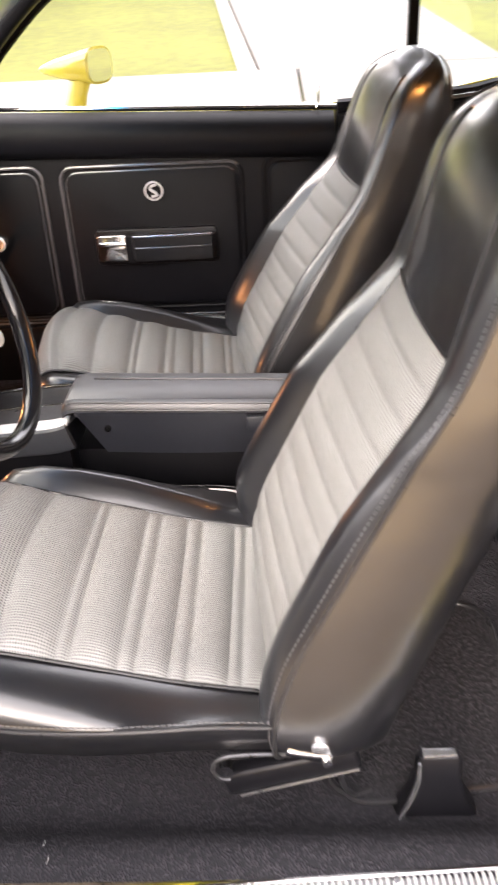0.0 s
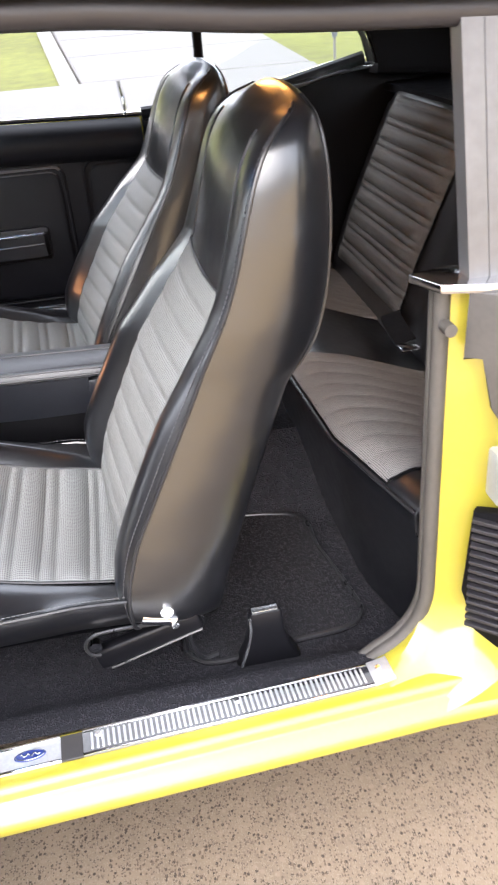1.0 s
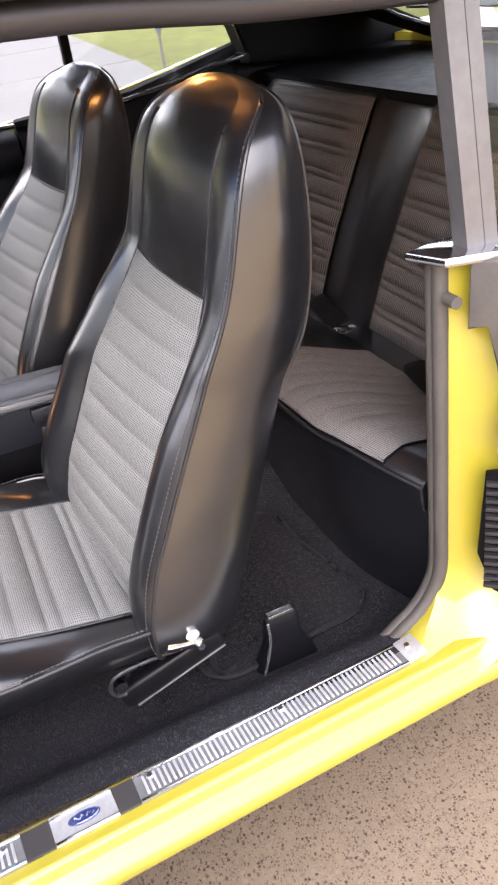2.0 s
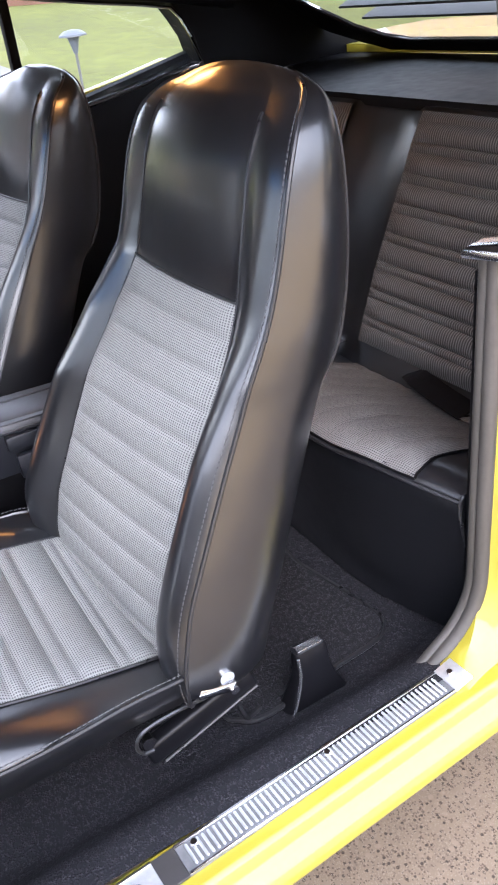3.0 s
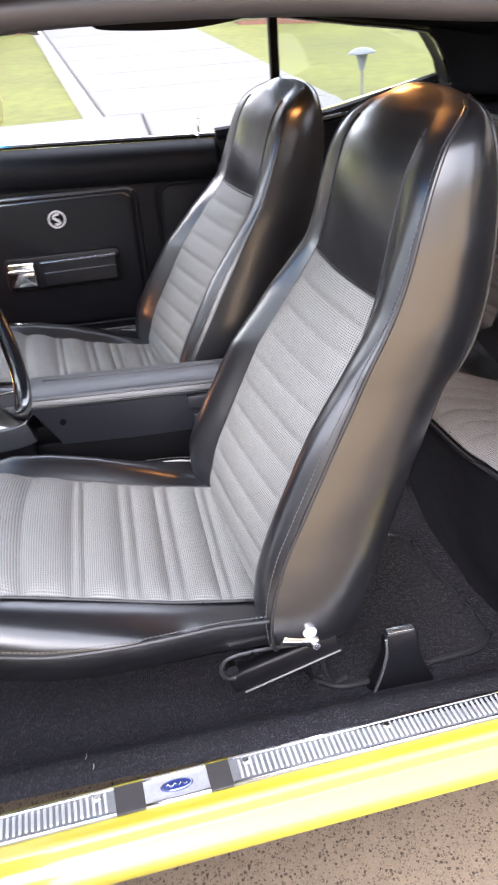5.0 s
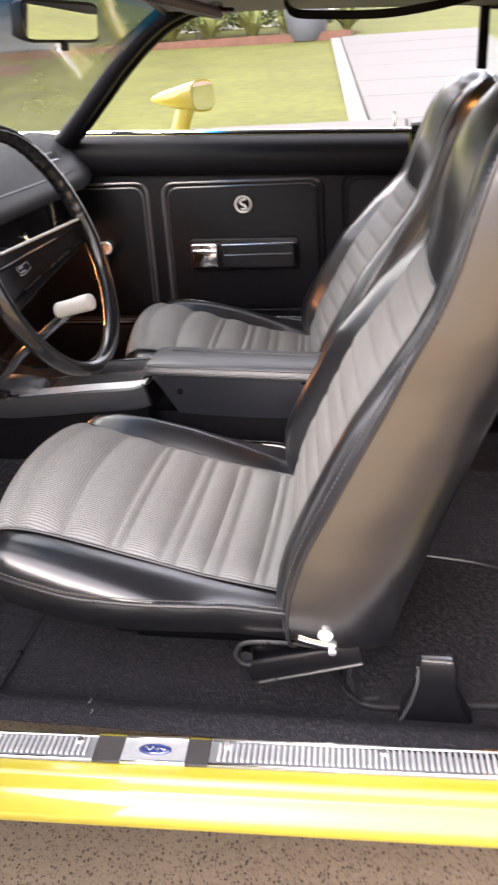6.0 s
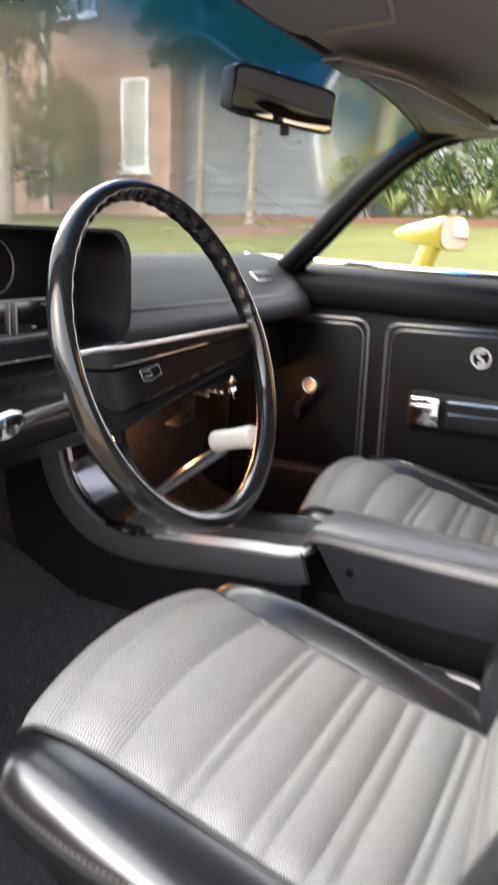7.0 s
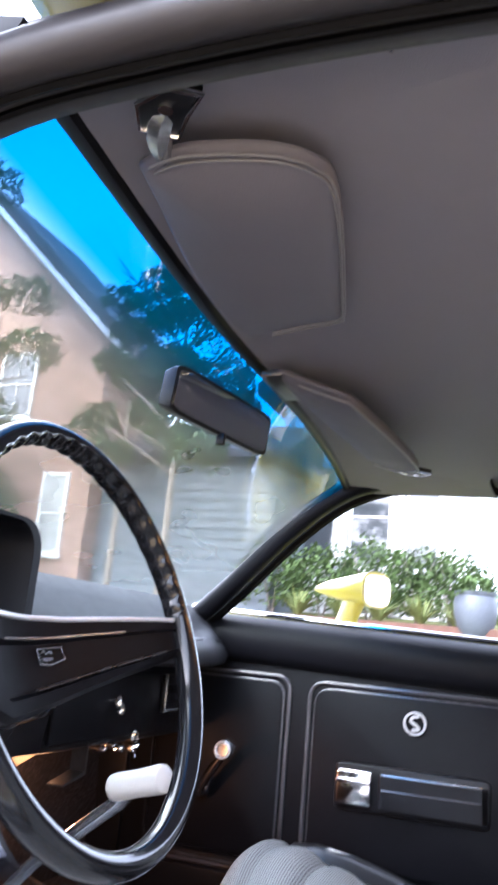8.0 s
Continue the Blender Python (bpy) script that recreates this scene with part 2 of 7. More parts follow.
GREYTRIM = mat("grey_anodised_frame", (0.13, 0.128, 0.13), 0.42, 0.4, var=0.15)
HEADLINER = mat("dark_headliner_vinyl", (0.18, 0.176, 0.21), 0.7, var=0.08, scale=3, bump=0.25, bump_scale=900)
BLACK = mat("flat_black_trim", (0.003, 0.003, 0.004), 0.6, var=0.2, spec=0.12)
WHITE = mat("white_plastic", (0.52, 0.52, 0.5), 0.4, var=0.05)
BLUE = mat("blue_enamel", (0.015, 0.03, 0.16), 0.3, var=0.05)
MIRROR = mat("mirror_glass", (0.9, 0.9, 0.9), 0.015, 1.0, var=0.0)
CLEAR = glass("clear_glass", (0.93, 0.96, 0.94))
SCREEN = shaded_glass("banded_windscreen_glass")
DRIVE = aggregate("pebble_concrete")
CONCRETE = mat("pale_concrete", (0.135, 0.132, 0.127), 0.85, var=0.14, scale=1.5, bump=0.3, bump_scale=90)
# for the unseen ground added as a warm reflector
BOUNCE_GROUND = mat("pale_bounce_ground", (0.68, 0.48, 0.25), 0.85, var=0.1, scale=1.5, bump=0.3, bump_scale=90)
EDGING = mat("grey_gravel_edge", (0.25, 0.24, 0.23), 0.9, var=0.25, scale=8, bump=0.6, bump_scale=80)
LAWN = mat("lawn", (0.112, 0.118, 0.034), 0.9, var=0.35, scale=0.9, bump=1.0, bump_scale=60, spec=0.2)
SLAT = mat("dark_louver_plastic", (0.045, 0.042, 0.042), 0.5, var=0.15)
VISOR = mat("dark_visor_vinyl", (0.12, 0.116, 0.142), 0.65, var=0.08, scale=3, bump=0.2, bump_scale=600)
VISORWELT = mat("grey_welt", (0.15, 0.15, 0.17), 0.4, var=0.1)
CONSOLE = mat("grey_black_console", (0.018, 0.0195, 0.025), 0.42, var=0.15, scale=10, spec=0.5, bump=0.15, bump_scale=700)
# base lifted above black: the lid's sky sheen is put into the colour
LID = mat("lifted_black_lid_vinyl", (0.034, 0.036, 0.042), 0.38, var=0.2, scale=6, spec=0.9, bump=0.15, bump_scale=600)
PAD = mat("black_wheel_pad", (0.003, 0.003, 0.004), 0.5, var=0.15, spec=0.09)
BRICK = mat("pink_brick", (0.36, 0.24, 0.185), 0.85, var=0.22, scale=3, bump=0.4, bump_scale=40)
SIDING = mat("blue_grey_siding", (0.12, 0.14, 0.155), 0.7, var=0.1, scale=2)
PALE = mat("white_house_paint", (0.72, 0.71, 0.69), 0.6, var=0.06, scale=2)
ROOFING = mat("dark_shingle", (0.06, 0.055, 0.06), 0.9, var=0.25, scale=4, bump=0.5, bump_scale=20)
PANE = mat("dark_window_pane", (0.05, 0.055, 0.06), 0.05, var=0.1, spec=0.8)
BLIND = mat("white_blind", (0.4, 0.4, 0.38), 0.7, var=0.05)
LEAF = mat("shrub_leaf", (0.075, 0.115, 0.035), 0.7, var=0.5, scale=2.5, spec=0.3)
LEAF_PALE = mat("strap_leaf", (0.19, 0.22, 0.075), 0.6, var=0.4, scale=3, spec=0.3)
LEAF_TREE = mat("tree_leaf", (0.07, 0.1, 0.045), 0.7, var=0.5, scale=2, spec=0.3)
BARK = mat("bark", (0.2, 0.17, 0.14), 0.9, var=0.3, scale=5, bump=0.6, bump_scale=30)
MULCH = mat("red_mulch", (0.13, 0.065, 0.045), 0.95, var=0.4, scale=8, bump=0.8, bump_scale=50)
POT = mat("slate_grey_glaze", (0.1, 0.11, 0.13), 0.45, var=0.15, scale=3)
DOME = lamp_mat("warm_dome_lens", (1.0, 0.42, 0.1), 9.0)
BULB = lamp_mat("warm_courtesy_bulb", (1.0, 0.5, 0.2), 4.0)

# ---------------------------------------------------------------- mesh helpers


def part(name, bm, material, parent=None, label="", sharp=38, kind=""):
    """Link a bmesh as one mesh object, under a thing or a part where one is given."""
    bmesh.ops.recalc_face_normals(bm, faces=bm.faces)
    me = bpy.data.meshes.new(name)
    bm.to_mesh(me)
    bm.free()
    me.materials.append(material)
    for p in me.polygons:
        p.use_smooth = True
    me.set_sharp_from_angle(angle=radians(sharp))
    ob = new(name, me)
    if parent is not None:
        ob.parent = parent
    return tagged(ob, label, "", "", kind)


def thing(name, label, category, group="", kind=""):
    return tagged(new(name), label, category, group, kind)


def solid(name, bm, material, label, category, kind="", group="", sharp=38):
    return tagged(part(name, bm, material, None, "", sharp), label, category, group, kind)


def box(bm, x0, x1, y0, y1, z0, z1, bevel=0.0, m=None, seg=2):
    geo = bmesh.ops.create_cube(bm, size=1)["verts"]
    for v in geo:
        v.co = Vector((x0 + (v.co.x + 0.5) * (x1 - x0), y0 + (v.co.y + 0.5) * (y1 - y0), z0 + (v.co.z + 0.5) * (z1 - z0)))
    new_verts = set(geo)
    if bevel:
        edges = [e for e in bm.edges if e.verts[0] in new_verts and e.verts[1] in new_verts]
        out = bmesh.ops.bevel(bm, geom=edges, offset=bevel, segments=seg, profile=0.5, affect="EDGES")
        new_verts |= set(out["verts"])
        new_verts = {v for v in new_verts if v.is_valid}
    if m is not None:
        for v in new_verts:
            v.co = m @ v.co
    return bm


def loft(bm, rings, closed=True, caps=True):
    """Skin a row of point rings of equal length."""
    vs = [[bm.verts.new(p) for p in r] for r in rings]
    n = len(vs[0])
    for a, b in zip(vs, vs[1:]):
        for i in range(n if closed else n - 1):
            j = (i + 1) % n
            bm.faces.new((a[i], a[j], b[j], b[i]))
    if caps and closed:
        bm.faces.new(vs[0])
        bm.faces.new(vs[-1])
    return vs


def spline(pts, n):
    """n points evenly along a Catmull-Rom curve through pts."""
    p = [Vector(q) for q in pts]
    p = [2 * p[0] - p[1]] + p + [2 * p[-1] - p[-2]]
    out, segs = [], len(p) - 3
    for k in range(n):
        u = k / (n - 1) * segs
        i = min(int(u), segs - 1)
        t = u - i
        a, b, c, d = p[i:i + 4]
        out.append(0.5 * (2 * b + (c - a) * t + (2 * a - 5 * b + 4 * c - d) * t * t + (3 * b - a - 3 * c + d) * t ** 3))
    return out


def tube(bm, pts, r, n=8, closed=False, caps=True, flat=1.0, up=(0, 0, 1)):
    """A tube along pts; r is a number or a list; flat squeezes it along the side direction."""
    pts = [Vector(p) for p in pts]
    rings = []
    for i, p in enumerate(pts):
        a = pts[(i - 1) % len(pts)] if closed or i else pts[i]
        b = pts[(i + 1) % len(pts)] if closed or i < len(pts) - 1 else pts[i]
        d = (b - a).normalized()
        side = d.cross(Vector(up))
        if side.length < 0.05:
            side = d.cross(Vector((0, 1, 0.1)))
        side.normalize()
        top = side.cross(d)
        rr = r[i] if isinstance(r, (list, tuple)) else r
        rings.append([p + rr * (math.cos(2 * math.pi * k / n) * side * flat + math.sin(2 * math.pi * k / n) * top) for k in range(n)])
    if closed:
        rings.append(rings[0])
        vs = [[bm.verts.new(p) for p in ring] for ring in rings[:-1]]
        for a, b in zip(vs, vs[1:] + vs[:1]):
            for i in range(n):
                j = (i + 1) % n
                bm.faces.new((a[i], a[j], b[j], b[i]))
    else:
        loft(bm, rings, True, caps)
    return bm


def stitches(bm, pts, r, length=0.0045, gap=0.0025):
    """A row of short thread stitches along a path."""
    pts = [Vector(p) for p in pts]
    run, k, acc = 0.0, 0, []
    for a, b in zip(pts, pts[1:]):
        acc.append((run, a, b, (b - a).length))
        run += (b - a).length
    at = 0.0

    def place(d):
        for start, a, b, ln in acc:
            if start <= d <= start + ln and ln > 0:
                return a.lerp(b, (d - start) / ln)
        return pts[-1]
    while at + length < run:
        tube(bm, [place(at), place(at + length)], r, 4, up=(0.3, 1, 0.2))
        at += length + gap
    return bm


def plate(bm, poly, axis, a, b, bevel=0.0):
    """A polygon in two axes pulled from a to b along the third ('x', 'y' or 'z')."""
    put = {"x": lambda u, v, w: (w, u, v), "y": lambda u, v, w: (u, w, v), "z": lambda u, v, w: (u, v, w)}[axis]
    lo = [bm.verts.new(put(u, v, a)) for u, v in poly]
    hi = [bm.verts.new(put(u, v, b)) for u, v in poly]
    n = len(poly)
    faces = [bm.faces.new(lo), bm.faces.new(hi)]
    faces += [bm.faces.new((lo[i], lo[(i + 1) % n], hi[(i + 1) % n], hi[i])) for i in range(n)]
    if bevel:
        edges = list({e for f in faces[:2] for e in f.edges})
        bmesh.ops.bevel(bm, geom=edges, offset=bevel, segments=2, profile=0.5, affect="EDGES")
    return bm


def sheet(bm, f, nu, nv, thick=None):
    """A grid of f(u, v), u and v from 0 to 1, with a UV map from f's fourth and fifth values where given."""
    uv = bm.loops.layers.uv.verify()
    grid, keep = [], {}
    for i in range(nu + 1):
        row = []
        for j in range(nv + 1):
            q = f(i / nu, j / nv)
            v = bm.verts.new(q[:3])
            keep[v] = q[3:5] if len(q) > 3 else (0, 0)
            row.append(v)
        grid.append(row)
    for i in range(nu):
        for j in range(nv):
            face = bm.faces.new((grid[i][j], grid[i + 1][j], grid[i + 1][j + 1], grid[i][j + 1]))
            for lp in face.loops:
                lp[uv].uv = keep[lp.vert]
    if thick:
        rim = []
        rim += [grid[i][0] for i in range(nu)] + [grid[nu][j] for j in range(nv)]
        rim += [grid[i][nv] for i in range(nu, 0, -1)] + [grid[0][j] for j in range(nv, 0, -1)]
        low = [bm.verts.new(v.co + Vector(thick)) for v in rim]
        for k in range(len(rim)):
            m = (k + 1) % len(rim)
            bm.faces.new((rim[k], rim[m], low[m], low[k]))
        bm.faces.new(low)
    return grid


def lerp(table, x):
    """Piecewise-linear look-up in rows of (x, values...)."""
    xs = [r[0] for r in table]
    vals = [float(np.interp(x, xs, [r[k] for r in table])) for k in range(1, len(table[0]))]
    return vals[0] if len(vals) == 1 else vals


def smooth(t):
    t = min(1, max(0, t))
    return t * t * (3 - 2 * t)


def rounded(x0, x1, z0, z1, r, n=5):
    out = []
    for cx, cz, a0 in ((x1 - r, z1 - r, 0), (x0 + r, z1 - r, 90), (x0 + r, z0 + r, 180), (x1 - r, z0 + r, 270)):
        for k in range(n):
            a = radians(a0 + 90 * k / (n - 1))
            out.append((cx + r * math.cos(a), cz + r * math.sin(a)))
    return out


def disc(bm, place, r, depth, turn=None, seg=20, r2=None):
    m = Matrix.Translation(place) @ (turn if turn is not None else Matrix())
    bmesh.ops.create_cone(bm, cap_ends=True, segments=seg, radius1=r, radius2=r if r2 is None else r2, depth=depth, matrix=m)
    return bm


def turned(profile, x, z, n=22):
    """A round solid turned about an axis along y: rows of radius and y."""
    bm = bmesh.new()
    loft(bm, [[(x + q * math.cos(2 * math.pi * k / n), y, z + q * math.sin(2 * math.pi * k / n)) for k in range(n)] for q, y in profile])
    return bm


TO_Y = Matrix.Rotation(radians(90), 4, "X")
TO_X = Matrix.Rotation(radians(90), 4, "Y")
MID = 0.845

# ---------------------------------------------------------------- ground and outdoors


def rise(y):
    """Height of the ground: level under the car, then a bank that climbs away from its far side."""
    if y < 1.9:
        return 0.0
    return 0.2 * (y - 1.9) if y < 4.4 else 0.5 + 0.095 * (min(y, 22) - 4.4)


def build_ground():
    ys = [-60, -20, -8, 0, 1.9, 2.4, 3, 3.6, 4.4, 5, 6, 7, 8, 9, 10, 12, 14, 16, 18, 22, 40, 90]
    xs = [-90, -40, -20, -14, -10, -8, -6, -4, -3, -2, -1, 0, 1, 2, 3, 4, 6, 8, 12, 20, 40, 90]
    bm = bmesh.new()
    grid = [[bm.verts.new((x, y, rise(y) - 0.03 + (0.03 * noise.noise((x * 0.4, y * 0.4, 0)) if y > 8 else 0))) for y in ys] for x in xs]
    for i in range(len(xs) - 1):
        for j in range(len(ys) - 1):
            bm.faces.new((grid[i][j], grid[i + 1][j], grid[i + 1][j + 1], grid[i][j + 1]))
    solid("ground", bm, LAWN, "mown yellow-green lawn climbing gently from the drive", "lawn", "structure")
    bm = bmesh.new()
    box(bm, -9, 11, -1.3, 1.95, -0.12, 0.0, 0.01)
    solid("road", bm, DRIVE, "tan exposed-pebble concrete drive under the car", "driveway", "structure")


def build_bounce_ground():
    # unseen pale ground added beside the drive to bounce tan light on the seats
    bm = bmesh.new()
    box(bm, -9, 11, -12.9, -1.31, -0.12, 0.0, 0.01)
    solid("road_apron", bm, BOUNCE_GROUND, "unseen pale tan ground added beside the drive to bounce light", "driveway", "structure")


def slab(bm, x0, x1, y0, y1, h=0.03, skew=0.0, skew2=None):
    """A concrete slab laid on the slope, with softened edges; skew moves its far end sideways, skew2 its far right corner."""
    skew2 = skew if skew2 is None else skew2
    g, e = 0.008, 0.012
    rings = []
    for inset, up in ((0, -0.05), (0, h - e), (e, h)):
        rings.append([(x, y, rise(y) + up) for x, y in ((x0 + g + inset, y0 + g + inset), (x1 - g - inset, y0 + g + inset), (x1 + skew2 - g - inset, y1 - g - inset), (x0 + skew + inset + g, y1 - g - inset))])
    loft(bm, rings)
    return bm


def build_paving():
    walkway = thing("pavement", "pale concrete slab walk with dark joints, crossing the lawn", "walkway", kind="structure")
    y = 5.8
    for k, length in enumerate((1.15, 1.0, 1.2, 1.3, 1.3, 1.4)):
        left, right = -0.07 - 0.085 * (y - 5.8), 1.68 - 0.045 * (y - 5.8)
        part("slab", slab(bmesh.new(), left, right, y, y + length, 0.03, -0.085 * length, -0.045 * length), CONCRETE, walkway)
        part("edging", slab(bmesh.new(), left - 0.15, left, y, y + length, 0.015, -0.085 * length), EDGING, walkway, "narrow grey gravel edging strip")
        y += length
    street = thing("pavement_strip", "bright concrete footway strip along the lawn", "footway", kind="structure")
    x = 1.7
    while x > -16:
        part("slab", slab(bmesh.new(), x - 1.5, x, 3.9, 5.8), CONCRETE, street)
        x -= 1.5


def leaf_cloud(bm, place, size, count, leaf, seed, blade=False):
    """Many small bent leaves in an uneven cloud, denser towards its skin."""
    rng = random.Random(seed)
    px, py, pz = place
    for _ in range(count):
        th, ph = rng.uniform(0, 2 * math.pi), math.acos(rng.uniform(-0.35, 1))
        rad = 0.55 + 0.45 * rng.random() ** 0.5
        rad *= 0.75 + 0.35 * noise.noise((px + 2 * math.cos(th) * math.sin(ph), py + 2 * math.sin(th) * math.sin(ph), pz + 2 * math.cos(ph)))  + 0.15
        c = Vector((px + size[0] * rad * math.sin(ph) * math.cos(th), py + size[1] * rad * math.sin(ph) * math.sin(th), pz + size[2] * rad * math.cos(ph)))
        e = Euler((rng.uniform(-1, 1), rng.uniform(-1, 1), rng.uniform(0, 6.3)))
        s = leaf * rng.uniform(0.6, 1.4)
        q = [Vector((-s, 0, 0)), Vector((0, -0.45 * s, 0.12 * s)), Vector((s, 0, -0.1 * s)), Vector((0, 0.45 * s, 0.12 * s))]
        vs = []
        for v in q:
            v.rotate(e)
            vs.append(bm.verts.new(c + v))
        bm.faces.new(vs)
    return bm


def tuft(bm, place, length, count, seed):
    """Arching strap leaves from one crown."""
    rng = random.Random(seed)
    for _ in range(count):
        a, lean, ln = rng.uniform(0, 6.28), rng.uniform(0.25, 1.0), length * rng.uniform(0.7, 1.15)
        side = Vector((-math.sin(a), math.cos(a), 0)) * 0.028 * ln / 0.7
        prev = None
        for k in range(5):
            t = k / 4
            p = Vector(place) + Vector((math.cos(a) * lean * t * ln, math.sin(a) * lean * t * ln, ln * (t - lean * 0.75 * t * t)))
            w = side * (1 - t) ** 0.7
            pair = (bm.verts.new(p - w), bm.verts.new(p + w))
            if prev:
                bm.faces.new((prev[0], prev[1], pair[1], pair[0]))
            prev = pair
    return bm


def shrub(place, size, leaf, count, seed, label):
    ob = thing("shrub", label, "shrub", "shrubs of the planting bed")
    bm = bmesh.new()
    x, y, z = place
    rng = random.Random(seed)
    for k in range(5):
        a = rng.uniform(0, 6.28)
        tube(bm, [(x, y, z - 0.05), (x + 0.2 * size[0] * math.cos(a), y + 0.2 * size[1] * math.sin(a), z + size[2] * 0.5), (x + 0.55 * size[0] * math.cos(a), y + 0.55 * size[1] * math.sin(a), z + size[2] * 0.9)], [0.02, 0.012, 0.005], 5)
    part("stem", bm, BARK, ob)
    part("foliage", leaf_cloud(bmesh.new(), (x, y, z + size[2] * 0.4), (size[0], size[1], size[2] * 0.8), count, leaf, seed), LEAF, ob)
    return ob


def strap_plant(place, length, seed):
    return solid("strap_leaf_plant", tuft(bmesh.new(), place, length, 60, seed), LEAF_PALE, "clump of pale green arching strap leaves in the bed", "plant", group="strap-leaf clumps")


def tree(place, height, crown, count, seed, leaf=0.11, trunk_r=0.11, label="young street tree with an airy dull-green crown"):
    ob = thing("tree", label, "tree", "trees before the houses")
    rng = random.Random(seed)
    x, y, z = place
    bm = bmesh.new()
    tube(bm, [(x, y, z - 0.1), (x + 0.03, y, z + height * 0.35), (x - 0.04, y + 0.03, z + height * 0.65), (x, y, z + height * 0.95)], [trunk_r, trunk_r * 0.8, trunk_r * 0.5, 0.015], 9)
    for k in range(10):
        a, f = rng.uniform(0, 6.28), rng.uniform(0.35, 0.8)
        b = Vector((x, y, z + height * f))
        e = b + Vector((math.cos(a) * crown[0] * 0.8, math.sin(a) * crown[1] * 0.8, height * rng.uniform(0.08, 0.25)))
        tube(bm, [b, (b + e) / 2 + Vector((0, 0, 0.05)), e], [trunk_r * 0.4, trunk_r * 0.22, 0.01], 6)
    part("trunk", bm, BARK, ob)
    bm = bmesh.new()
    for k in range(20):
        a, f = rng.uniform(0, 6.28), rng.uniform(0.36, 1.0)
        rr = rng.uniform(0.1, 0.95) * (1.1 - 0.5 * f)
        c = (x + crown[0] * rr * math.cos(a), y + crown[1] * rr * math.sin(a), z + height * f)
        leaf_cloud(bm, c, (crown[0] * 0.34, crown[1] * 0.34, crown[2] * 0.14), count // 20, leaf, seed * 31 + k)
    part("crown", bm, LEAF_TREE, ob)
    return ob


def house_window(parent, x0, x1, y, z0, z1, pane=PANE, bars=(1, 1)):
    w = part("window", box(bmesh.new(), x0 + 0.05, x1 - 0.05, y - 0.01, y + 0.02, z0 + 0.05, z1 - 0.05), pane, parent)
    bm = bmesh.new()
    for a in ((x0, x0 + 0.07, z0, z1), (x1 - 0.07, x1, z0, z1), (x0 + 0.07, x1 - 0.07, z1 - 0.08, z1), (x0 + 0.07, x1 - 0.07, z0, z0 + 0.08)):
        box(bm, a[0], a[1], y - 0.05, y + 0.03, a[2], a[3], 0.008)
    for k in range(1, bars[0] + 1):
        xm = x0 + (x1 - x0) * k / (bars[0] + 1)
        box(bm, xm - 0.015, xm + 0.015, y - 0.035, y - 0.012, z0 + 0.08, z1 - 0.08)
    for k in range(1, bars[1] + 1):
        zm = z0 + (z1 - z0) * k / (bars[1] + 1)
        box(bm, x0 + 0.07, x1 - 0.07, y - 0.04, y - 0.013, zm - 0.02, zm + 0.02)
    part("frame", bm, PALE, w, "white timber window frame")
    part("sill", box(bmesh.new(), x0 - 0.06, x1 + 0.06, y - 0.1, y + 0.0, z0 - 0.08, z0 - 0.003, 0.01), PALE, w)


